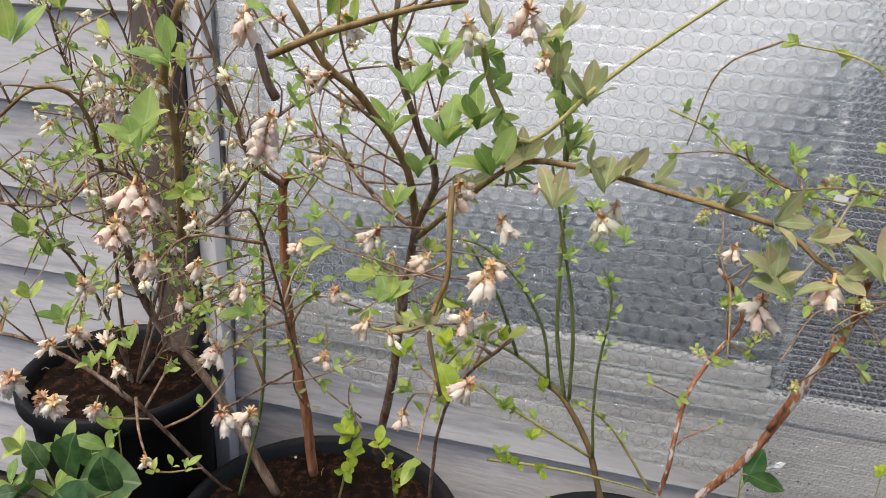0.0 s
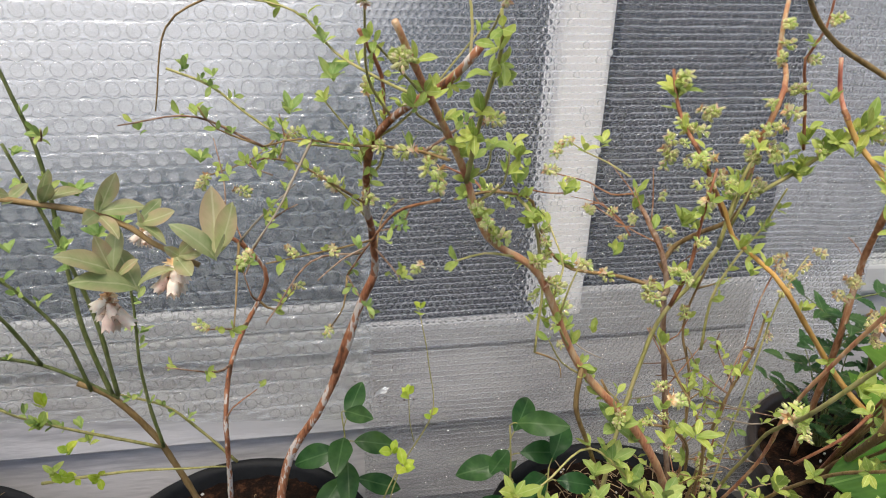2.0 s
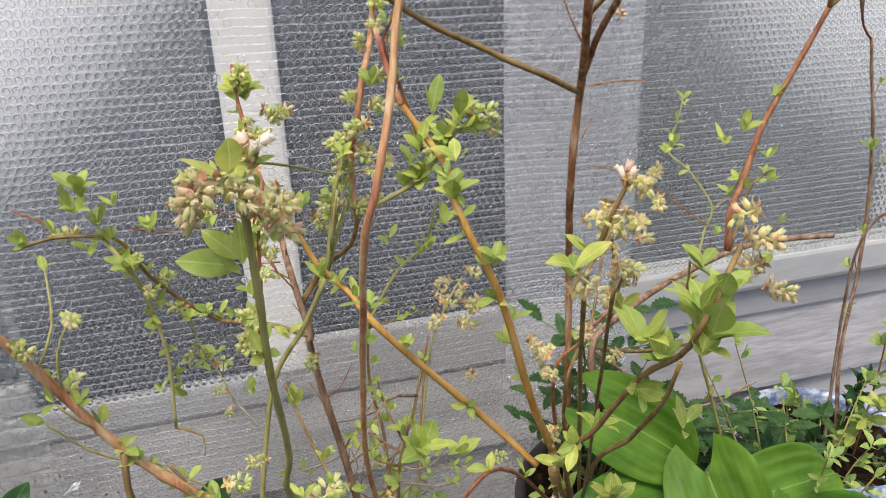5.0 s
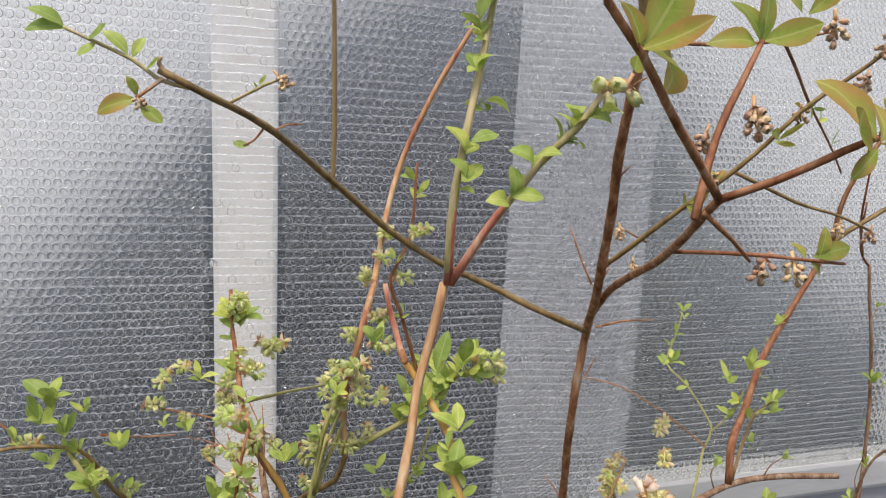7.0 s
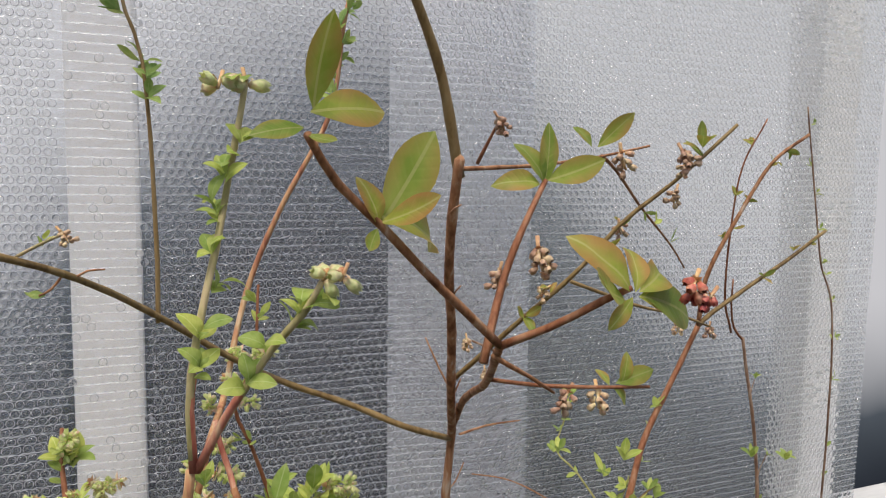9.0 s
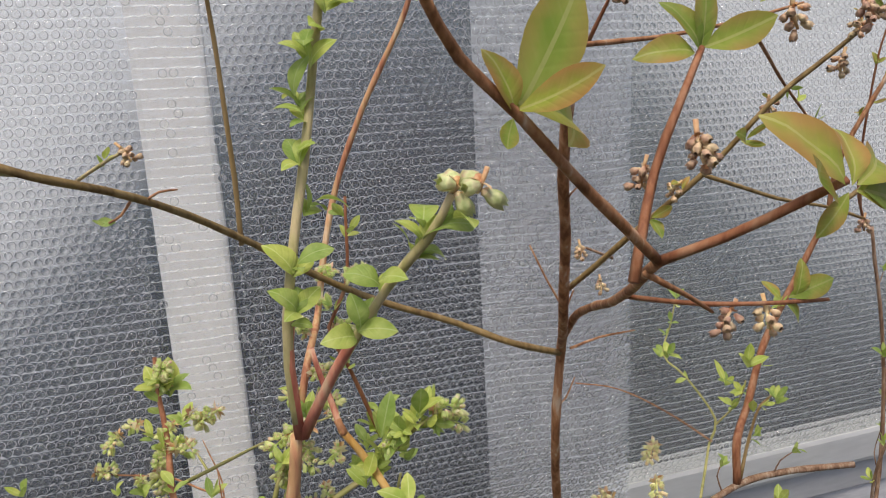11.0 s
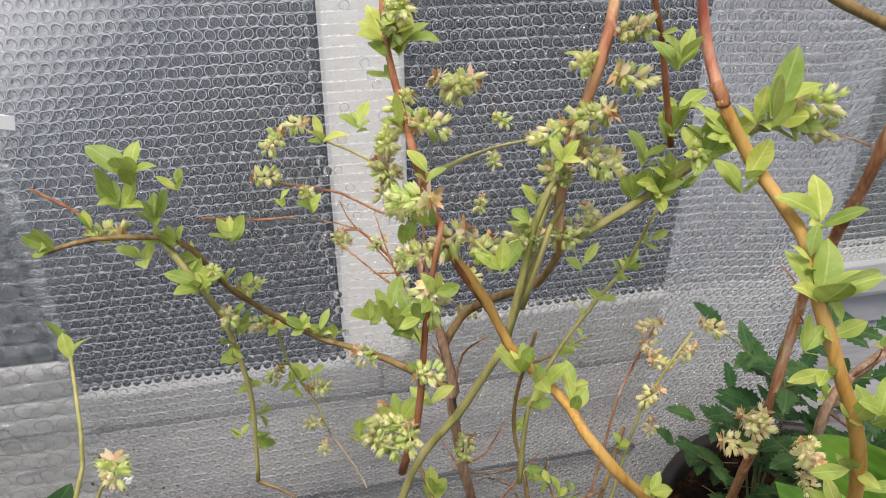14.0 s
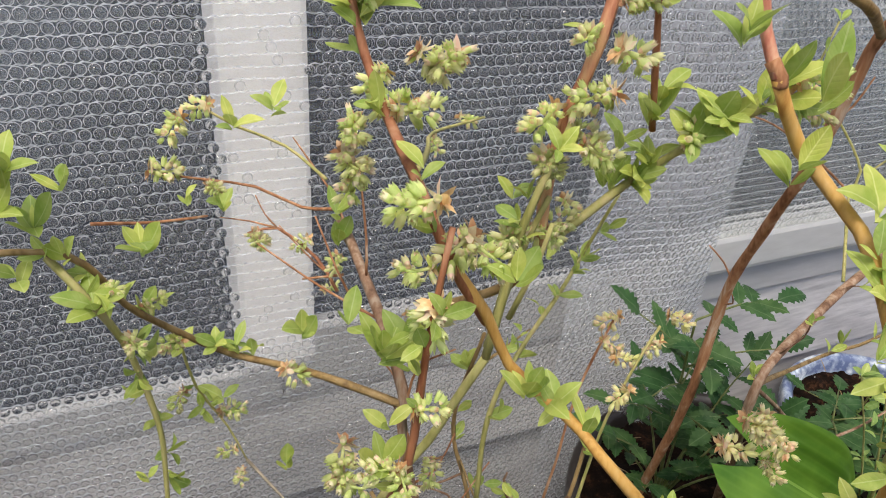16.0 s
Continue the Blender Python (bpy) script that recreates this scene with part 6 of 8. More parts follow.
line = cane(bush_end, [(1.425, 1.42, 1.031), (1.424, 1.41, 1.09), (1.449, 1.4, 1.151), (1.496, 1.39, 1.229), (1.544, 1.38, 1.266)], 3.0, 1.8, BARK_BROWN)
dress(bush_end, line, 0.3, 1.0, 3, "b", 24, 3)
line = cane(bush_end, [(1.425, 1.42, 1.031), (1.449, 1.42, 1.048), (1.528, 1.4, 1.103), (1.583, 1.38, 1.149)], 3.0, 2.0, BARK_OLIVE)
dress(bush_end, line, 0.5, 1.0, 2, "b", 24, 3)
line = cane(bush_end, [(1.508, 1.45, 1.011), (1.474, 1.43, 1.076), (1.458, 1.4, 1.213), (1.476, 1.38, 1.282)], 1.6, 1.0, BARK_RED)
dress(bush_end, line, 0.5, 1.0, 2, "b", 22, 3)
line = cane(bush_end, [(1.299, 1.386, 0.758), (1.32, 1.4, 0.797), (1.333, 1.4, 0.833), (1.36, 1.4, 0.848)], 2.0, 1.2, BARK_OLIVE)
dress(bush_end, line, 0.4, 1.0, 3, "g", 26, 4)
line = cane(bush_end, [(1.256, 1.4, 0.708), (1.324, 1.471, 0.752), (1.338, 1.48, 0.778), (1.317, 1.51, 0.824), (1.305, 1.544, 0.843), (1.327, 1.56, 0.877), (1.333, 1.56, 0.91)], 1.8, 1.0, BARK_GREEN)
dress(bush_end, line, 0.6, 1.0, 3, "g", 22, 3)
cane(bush_end, [(1.327, 1.471, 0.755), (1.277, 1.49, 0.794), (1.215, 1.5, 0.832), (1.16, 1.5, 0.849)], 1.3, 0.8, BARK_BROWN)
line = cane(bush_end, [(1.331, 1.47, 0.777), (1.354, 1.46, 0.808), (1.354, 1.45, 0.838)], 1.2, 0.8, BARK_GREEN)
dress(bush_end, line, 0.5, 1.0, 2, "g", 24, 4)
line = cane(bush_end, [(1.56, 1.44, 0.340), (1.592, 1.45, 0.362), (1.604, 1.48, 0.505), (1.631, 1.5, 0.655), (1.633, 1.515, 0.811), (1.604, 1.524, 0.981)], 3.2, 2.2, BARK_GREY)
twigs(bush_end, line, 0.4, 0.9, 4, BARK_GREY, 50, 1.0, "g", 18)
cane(bush_end, [(1.603, 1.524, 0.979), (1.583, 1.52, 0.998), (1.565, 1.51, 1.036), (1.556, 1.5, 1.072)], 1.8, 1.2, BARK_RED)
line = cane(bush_end, [(1.56, 1.44, 0.340), (1.535, 1.42, 0.713), (1.574, 1.36, 0.795)], 2.6, 1.6, BARK_GREY)
dress(bush_end, line, 0.4, 1.0, 3, "g", 26, 4)
line = cane(bush_end, [(1.75, 1.5, 0.38), (1.697, 1.45, 0.963), (1.66, 1.45, 1.11), (1.619, 1.45, 1.309)], 1.8, 1.0, BARK_GREY)
dress(bush_end, line, 0.2, 1.0, 8, "g", 16, 3)
line = cane(bush_end, [(1.3, 1.3, 0.4), (1.143, 1.25, 0.784), (1.157, 1.22, 0.802), (1.182, 1.2, 0.812)], 2.4, 1.2, BARK_GREEN)
dress(bush_end, line, 0.4, 1.0, 4, "b", 24, 3)
for p, n, s in (((1.301, 1.544, 0.843), 4, 26), ((1.232, 1.334, 0.905), 5, 28), ((1.327, 1.36, 0.74), 3, 30), ((1.136, 1.222, 0.818), 4, 36), ((1.354, 1.4, 0.83), 3, 24), ((1.334, 1.56, 0.907), 3, 22),):
    tuft(bush_end, p, (0, -0.2, 1), n, s, "g")
for p, n, s in (((1.281, 1.5, 0.862), 4, 26), ((1.322, 1.54, 0.905), 3, 20), ((1.261, 1.34, 0.915), 5, 28), ((1.278, 1.32, 0.884), 4, 24), ((1.524, 1.42, 0.85), 5, 24), ((1.585, 1.42, 0.837), 5, 24),):
    tuft(bush_end, p, (0, -0.2, 1), n, s, "g")

bush_green = thing("blueberry_bush", (0.262, 1.36, 0.335), "blueberry bush with slim green canes in a black pot", "bush", "potted blueberry bushes")
cane(bush_green, [(0.3, 1.38, 0.33), (0.32, 1.4, 0.482), (0.368, 1.39, 0.582), (0.398, 1.383, 0.655), (0.418, 1.378, 0.726), (0.438, 1.372, 0.778)], 6.2, 4.2, BARK_PEEL, "cane", "peeling red-brown leaning cane")
line = cane(bush_green, [(0.39, 1.383, 0.643), (0.418, 1.378, 0.726), (0.438, 1.372, 0.778), (0.434, 1.34, 0.844), (0.426, 1.3, 0.894), (0.426, 1.24, 0.966), (0.442, 1.21, 1.001), (0.463, 1.183, 1.024), (0.479, 1.16, 1.041), (0.497, 1.14, 1.069)], 4.4, 3.0, BARK_PEEL)
dress(bush_green, line, 0.5, 1.0, 5, "g", 22, 4)
twigs(bush_green, line, 0.35, 1.0, 9, BARK_GREEN, 90, 1.3, "g", 20, "c", 0.25)
line = cane(bush_green, [(0.25, 1.34, 0.33), (0.27, 1.28, 0.602), (0.273, 1.274, 0.664), (0.281, 1.3, 0.717), (0.299, 1.315, 0.758), (0.323, 1.323, 0.803), (0.31, 1.32, 0.837), (0.288, 1.31, 0.863)], 3.4, 2.0, BARK_PEEL)
twigs(bush_green, line, 0.6, 1.0, 3, BARK_BROWN, 50, 1.0, "g", 18)
cane(bush_green, [(0.262, 1.36, 0.335), (0.205, 1.34, 0.544), (0.181, 1.33, 0.619), (0.148, 1.325, 0.673), (0.121, 1.32, 0.695)], 4.4, 3.4, BARK_OLIVE)
line = cane(bush_green, [(0.151, 1.325, 0.673), (0.135, 1.33, 0.747), (0.128, 1.335, 0.841), (0.124, 1.34, 0.927), (0.11, 1.34, 1.002), (0.092, 1.34, 1.071)], 2.8, 1.54, BARK_DARKGREEN)
dress(bush_green, line, 0.55, 1.0, 4, "m", 20, 3)
line = cane(bush_green, [(0.157, 1.325, 0.673), (0.153, 1.32, 0.753), (0.144, 1.32, 0.808), (0.125, 1.31, 0.894), (0.11, 1.3, 0.961)], 2.6, 1.43, BARK_DARKGREEN)
dress(bush_green, line, 0.55, 1.0, 4, "m", 20, 3)
line = cane(bush_green, [(0.133, 1.32, 0.684), (0.121, 1.31, 0.758), (0.092, 1.3, 0.816), (0.053, 1.29, 0.858), (0.029, 1.28, 0.868)], 2.2, 1.21, BARK_DARKGREEN)
dress(bush_green, line, 0.55, 1.0, 4, "m", 20, 3)
line = cane(bush_green, [(0.092, 1.317, 0.722), (0.072, 1.3, 0.79), (0.049, 1.28, 0.844), (0.038, 1.27, 0.866)], 2.2, 1.21, BARK_DARKGREEN)
dress(bush_green, line, 0.55, 1.0, 4, "m", 20, 3)
line = cane(bush_green, [(0.157, 1.325, 0.669), (0.092, 1.317, 0.722), (0.031, 1.3, 0.748), (-0.019, 1.28, 0.766)], 2.2, 1.21, BARK_DARKGREEN)
dress(bush_green, line, 0.55, 1.0, 4, "m", 20, 3)
line = cane(bush_green, [(0.193, 1.33, 0.594), (0.184, 1.325, 0.692), (0.189, 1.322, 0.808), (0.175, 1.32, 0.841)], 2.2, 1.21, BARK_DARKGREEN)
dress(bush_green, line, 0.55, 1.0, 4, "m", 20, 3)
line = cane(bush_green, [(0.19, 1.33, 0.594), (0.122, 1.3, 0.647), (0.076, 1.29, 0.676), (0.059, 1.28, 0.697)], 2.0, 1.1, BARK_GREEN)
dress(bush_green, line, 0.55, 1.0, 4, "m", 20, 3)
line = cane(bush_green, [(0.268, 1.35, 0.546), (0.207, 1.34, 0.636), (0.156, 1.33, 0.67)], 2.0, 1.1, BARK_GREEN)
dress(bush_green, line, 0.55, 1.0, 4, "m", 20, 3)
line = cane(bush_green, [(0.071, 1.3, 0.583), (0.161, 1.28, 0.605), (0.238, 1.28, 0.602), (0.269, 1.3, 0.582)], 1.8, 0.9, BARK_GREEN)
dress(bush_green, line, 0.0, 0.4, 3, "l", 22, 3)
line = cane(bush_green, [(0.224, 1.465, 0.994), (0.27, 1.45, 0.978), (0.309, 1.436, 0.949), (0.353, 1.4, 0.93), (0.404, 1.36, 0.932), (0.423, 1.3, 0.946)], 1.6, 0.9, BARK_GREEN)
dress(bush_green, line, 0.0, 1.0, 8, "m", 20, 4)
line = cane(bush_green, [(0.463, 1.183, 1.023), (0.434, 1.22, 1.03), (0.4, 1.25, 1.047), (0.367, 1.27, 1.077), (0.303, 1.3, 1.088)], 1.5, 0.8, BARK_GREEN)
dress(bush_green, line, 0.1, 1.0, 6, "g", 20, 3)
line = cane(bush_green, [(0.483, 1.17, 0.977), (0.455, 1.2, 0.978), (0.411, 1.22, 0.976), (0.366, 1.25, 0.973), (0.333, 1.28, 0.959)], 1.5, 0.8, BARK_OLIVE)
dress(bush_green, line, 0.1, 1.0, 6, "g", 20, 3, "c", 0.3)
line = cane(bush_green, [(0.428, 1.3, 0.891), (0.394, 1.28, 0.921), (0.36, 1.28, 0.943), (0.333, 1.28, 0.948)], 1.4, 0.8, BARK_OLIVE)
dress(bush_green, line, 0.2, 1.0, 4, "g", 20, 3)
line = cane(bush_green, [(0.478, 1.18, 0.94), (0.447, 1.22, 0.915), (0.423, 1.26, 0.864), (0.405, 1.3, 0.815)], 1.4, 0.8, BARK_BROWN)
dress(bush_green, line, 0.3, 1.0, 2, "m", 18, 3)
line = cane(bush_green, [(0.416, 1.2, 1.072), (0.434, 1.22, 1.034), (0.437, 1.22, 0.996)], 2.0, 1.2, BARK_RED)
dress(bush_green, line, 0.0, 0.9, 3, "g", 22, 3)
for p, n, s in (((0.243, 1.465, 0.994), 4, 22), ((0.273, 1.45, 0.985), 4, 20), ((0.355, 1.4, 0.958), 7, 28), ((0.326, 1.35, 0.921), 5, 22), ((0.274, 1.3, 0.941), 5, 22), ((0.301, 1.28, 0.93), 4, 20), ((0.397, 1.25, 1.023), 6, 28), ((0.39, 1.25, 1.057), 4, 24), ((0.225, 1.3, 0.968), 4, 18),):
    tuft(bush_green, p, (0, -0.2, 1), n, s, "m")
for p, n, s in (((0.167, 1.32, 0.86), 6, 26), ((0.158, 1.32, 0.904), 7, 30), ((0.193, 1.31, 0.877), 6, 28), ((0.139, 1.31, 0.851), 5, 24), ((0.095, 1.3, 0.855), 4, 20), ((0.184, 1.32, 0.822), 4, 22), ((0.419, 1.25, 0.952), 5, 22), ((0.411, 1.2, 0.89), 4, 18), ((0.437, 1.2, 0.896), 3, 20),):
    tuft(bush_green, p, (0, -0.2, 1), n, s, "m")
for p, n, s in (((0.087, 1.29, 0.662), 7, 24), ((0.085, 1.3, 0.592), 5, 22), ((0.127, 1.3, 0.632), 5, 18), ((0.154, 1.3, 0.534), 4, 20), ((0.054, 1.2, 0.763), 6, 26), ((0.052, 1.15, 0.777), 5, 24),):
    tuft(bush_green, p, (0, -0.2, 1), n, s, "g")
cane(bush_green, [(0.395, 1.33, 0.34), (0.445, 1.27, 0.56), (0.487, 1.25, 0.666), (0.484, 1.25, 0.73), (0.473, 1.25, 0.796)], 1.0, 0.6, BARK_GREEN)
cane(bush_green, [(0.470, 1.256, 0.63), (0.465, 1.252, 0.66), (0.463, 1.25, 0.695)], 0.7, 0.5, BARK_GREEN)
cane(bush_green, [(0.365, 1.29, 0.34), (0.415, 1.19, 0.56), (0.436, 1.155, 0.66), (0.442, 1.149, 0.697)], 1.0, 0.6, BARK_GREEN)
for p, n, s in (((0.473, 1.25, 0.796), 4, 18), ((0.463, 1.25, 0.695), 4, 18), ((0.487, 1.25, 0.666), 4, 16), ((0.445, 1.147, 0.692), 5, 20), ((0.436, 1.16, 0.701), 4, 18),):
    tuft(bush_green, p, (0, -0.2, 1), n, s, "l")
for p, s in (((0.476, 1.17, 0.968), 1.1), ((0.468, 1.18, 0.974), 1), ((0.456, 1.19, 0.98), 1), ((0.422, 1.25, 0.92), 0.9), ((0.353, 1.2, 0.894), 0.7), ((0.307, 1.28, 0.919), 0.9), ((0.39, 1.2, 0.892), 0.7), ((0.465, 1.2, 0.872), 0.7),):
    cluster(bush_green, p, "c", s)

bush_pink = thing("blueberry_bush", (-0.17, 1.36, 0.335), "blueberry bush hung with pinkish white bell blossom", "bush", "potted blueberry bushes")
line = cane(bush_pink, [(-0.236, 1.34, 0.419), (-0.311, 1.32, 0.589), (-0.37, 1.3, 0.683), (-0.377, 1.27, 0.762), (-0.36, 1.24, 0.823), (-0.367, 1.22, 0.882)], 6.5, 4.2, BARK_DUSK, "cane", "thick brown leaning stem")
twigs(bush_pink, line, 0.6, 1.0, 6, BARK_GREY, 90, 1.4, "m", 18, "p", 0.4)
cane(bush_pink, [(-0.187, 1.36, 0.452), (-0.193, 1.35, 0.569), (-0.204, 1.34, 0.676), (-0.205, 1.33, 0.776), (-0.202, 1.325, 0.887), (-0.191, 1.325, 0.9)], 7.0, 5.6, BARK_RED, "cane", "thick red-brown upright stem")
cane(bush_pink, [(-0.072, 1.3, 0.56), (-0.042, 1.26, 0.681), (-0.024, 1.23, 0.772), (-0.004, 1.19, 0.863), (0.012, 1.16, 0.92)], 5.6, 3.8, BARK_DUSK, "cane", "brown upright stem")
line = cane(bush_pink, [(0.012, 1.16, 0.92), (0.008, 1.14, 0.976), (-0.006, 1.12, 1.012), (-0.02, 1.1, 1.042), (-0.039, 1.08, 1.066), (-0.056, 1.06, 1.108)], 3.8, 2.4, BARK_OLIVE)
twigs(bush_pink, line, 0.1, 1.0, 10, BARK_GREY, 80, 1.2, "m", 24, "p", 0.25)
line = cane(bush_pink, [(0.012, 1.16, 0.92), (0.038, 1.12, 0.975), (0.028, 1.1, 1.019), (0.015, 1.08, 1.074), (0.023, 1.06, 1.113)], 3.4, 2.0, BARK_DUSK)
twigs(bush_pink, line, 0.1, 1.0, 8, BARK_GREY, 70, 1.1, "m", 24, "w", 0.2)
line = cane(bush_pink, [(0.011, 1.16, 0.918), (-0.017, 1.17, 0.929), (-0.055, 1.2, 0.943), (-0.087, 1.22, 0.968), (-0.119, 1.24, 0.972)], 3.0, 1.6, BARK_DUSK)
twigs(bush_pink, line, 0.1, 1.0, 7, BARK_GREY, 70, 1.1, "m", 20, "w", 0.2)
line = cane(bush_pink, [(-0.199, 1.325, 0.887), (-0.224, 1.3, 0.917), (-0.231, 1.28, 0.966), (-0.241, 1.26, 1.039), (-0.252, 1.25, 1.093)], 4.0, 2.2, BARK_DUSK)
twigs(bush_pink, line, 0.1, 1.0, 10, BARK_GREY, 80, 1.2, "", 20, "w", 0.3)
line = cane(bush_pink, [(-0.258, 1.28, 0.46), (-0.214, 1.27, 0.615), (-0.198, 1.26, 0.748), (-0.192, 1.25, 0.843), (-0.194, 1.25, 0.901)], 2.4, 1.6, BARK_DARKGREEN)
dress(bush_pink, line, 0.7, 1.0, 3, "m", 22, 3)
line = cane(bush_pink, [(-0.221, 1.15, 0.88), (-0.197, 1.12, 0.942), (-0.182, 1.1, 0.993), (-0.175, 1.08, 1.038), (-0.152, 1.06, 1.079), (-0.134, 1.05, 1.104)], 4.0, 2.8, BARK_OLIVE)
twigs(bush_pink, line, 0.1, 1.0, 8, BARK_GREY, 80, 1.2, "g", 26, "p", 0.25)
line = cane(bush_pink, [(-0.277, 1.12, 0.948), (-0.265, 1.1, 0.997), (-0.267, 1.08, 1.024), (-0.28, 1.06, 1.03), (-0.308, 1.05, 1.006)], 2.6, 1.4, BARK_OLIVE)
twigs(bush_pink, line, 0.1, 1.0, 5, BARK_GREY, 60, 1.0, "g", 26, "w", 0.3)
line = cane(bush_pink, [(-0.216, 1.15, 0.875), (-0.252, 1.14, 0.93), (-0.277, 1.12, 0.948), (-0.314, 1.1, 0.916), (-0.356, 1.08, 0.918)], 2.6, 1.4, BARK_DUSK)
twigs(bush_pink, line, 0.1, 1.0, 8, BARK_GREY, 70, 1.0, "m", 20, "p", 0.3)
line = cane(bush_pink, [(-0.219, 1.15, 0.875), (-0.177, 1.16, 0.912), (-0.151, 1.17, 0.951), (-0.137, 1.18, 0.993), (-0.1, 1.2, 1.024)], 2.4, 1.2, BARK_DUSK)
twigs(bush_pink, line, 0.1, 1.0, 8, BARK_GREY, 60, 1.0, "m", 20, "w", 0.2)
cane(bush_pink, [(-0.021, 0.97, 1.057), (-0.025, 0.965, 1.069), (-0.027, 0.96, 1.09)], 3.0, 2.0, BARK_DUSK)
line = cane(bush_pink, [(-0.03, 0.98, 1.08), (0.005, 0.97, 1.094), (0.036, 0.96, 1.104), (0.07, 0.95, 1.114), (0.096, 0.95, 1.119)], 2.4, 1.4, BARK_OLIVE)
twigs(bush_pink, line, 0.1, 1.0, 4, BARK_OLIVE, 40, 0.9, "g", 26)
line = cane(bush_pink, [(0.093, 1, 1.099), (0.098, 1.02, 1.065), (0.11, 1.03, 1.037), (0.108, 1.04, 1)], 2.4, 1.2, BARK_GREEN)
dress(bush_pink, line, 0.0, 1.0, 5, "m", 26, 4)
line = cane(bush_pink, [(0.017, 1.15, 0.914), (0.087, 1.06, 0.992), (0.121, 1.03, 1.021), (0.161, 1.02, 1.023), (0.198, 1.01, 1.019), (0.268, 1.005, 1.006), (0.293, 1, 0.991), (0.316, 0.995, 0.979)], 2.6, 1.4, BARK_OLIVE, "cane", "long arching olive shoot")
dress(bush_pink, line, 0.3, 1.0, 9, "y", 30, 4)
cane(bush_pink, [(0.11, 1.03, 1.037), (0.123, 1.03, 1.034), (0.143, 1.03, 1.052), (0.157, 1.04, 1.068), (0.181, 1.06, 1.088), (0.203, 1.08, 1.103), (0.235, 1.1, 1.127)], 2.0, 1.1, BARK_GREEN)
line = cane(bush_pink, [(0.141, 1.1, 1.001), (0.137, 1.1, 1.042), (0.127, 1.1, 1.076), (0.114, 1.1, 1.102)], 2.4, 1.6, BARK_DARKGREEN)
dress(bush_pink, line, 0.0, 1.0, 7, "m", 26, 4)
cane(bush_pink, [(-0.213, 1.05, 0.759), (-0.172, 1.1, 0.644), (-0.186, 1.15, 0.588)], 2.0, 1.2, BARK_DUSK)
line = cane(bush_pink, [(-0.213, 1.05, 0.756), (-0.253, 1.04, 0.791), (-0.293, 1.03, 0.814), (-0.317, 1.02, 0.823)], 2.4, 1.4, BARK_DUSK)
twigs(bush_pink, line, 0.1, 1.0, 5, BARK_GREY, 60, 1.0, "g", 24, "p", 0.5)
cane(bush_pink, [(-0.212, 1.05, 0.762), (-0.188, 1.02, 0.754), (-0.168, 1, 0.75)], 1.6, 0.9, BARK_GREY)
cane(bush_pink, [(-0.132, 1.2, 0.723), (-0.069, 1, 0.825), (-0.056, 0.95, 0.849)], 1.4, 0.9, BARK_GREY)
cane(bush_pink, [(-0.125, 1.2, 0.728), (-0.099, 1.1, 0.889), (-0.06, 1, 0.975), (-0.068, 0.97, 0.971)], 1.6, 1.0, BARK_GREY)
line = cane(bush_pink, [(0.082, 1, 0.951), (0.066, 1.03, 0.902), (0.025, 1.04, 0.878), (0.011, 1.04, 0.88)], 1.8, 1.0, BARK_GREEN)
dress(bush_pink, line, 0.0, 0.9, 2, "g", 28, 3)
line = cane(bush_pink, [(0.081, 1, 1.008), (0.083, 0.99, 0.978), (0.084, 0.985, 0.95), (0.074, 0.985, 0.916), (0.084, 0.985, 0.867)], 2.2, 1.2, BARK_OLIVE)
twigs(bush_pink, line, 0.2, 1.0, 4, BARK_GREY, 50, 0.9, "g", 24)
line = cane(bush_pink, [(0.001, 1.3, 0.508), (0.014, 1.26, 0.609), (0.039, 1.2, 0.714), (0.08, 1.1, 0.818), (0.12, 1.05, 0.883)], 2.4, 1.4, BARK_GREY)
dress(bush_pink, line, 0.4, 1.0, 4, "g", 26, 3)
cane(bush_pink, [(-0.15, 1.453, 0.494), (-0.222, 1.45, 0.545), (-0.27, 1.44, 0.623)], 1.6, 0.9, BARK_DUSK)
line = cane(bush_pink, [(-0.101, 1.25, 0.521), (-0.067, 1.2, 0.632), (-0.046, 1.18, 0.68)], 1.5, 0.8, BARK_GREEN)
dress(bush_pink, line, 0.3, 1.0, 4, "l", 24, 3)
line = cane(bush_pink, [(-0.029, 1.25, 0.54), (-0.02, 1.2, 0.628), (-0.027, 1.18, 0.663)], 1.5, 0.8, BARK_GREEN)
dress(bush_pink, line, 0.3, 1.0, 3, "l", 22, 3)
for p, s in (((-0.103, 0.94, 1.002), 1.35), ((-0.096, 0.94, 0.997), 1.2), ((-0.123, 0.945, 0.974), 1.3), ((-0.106, 0.95, 0.951), 1.1), ((-0.015, 0.945, 1.044), 1.25), ((-0.012, 0.945, 1.052), 1.0), ((0.008, 1.066, 0.946), 1.2), ((0.112, 0.979, 0.962), 1.35), ((0.113, 0.979, 0.968), 1.0), ((0.098, 0.986, 0.928), 1.2), ((0.059, 1.028, 0.947), 1.0), ((0.114, 1, 0.99), 1.0), ((0.104, 0.98, 0.883), 1.2), ((0.011, 1.04, 0.883), 1.0), ((-0.015, 1.04, 0.905), 1.0), ((-0.088, 1.03, 0.901), 1.0),):
    cluster(bush_pink, p, "p", s)
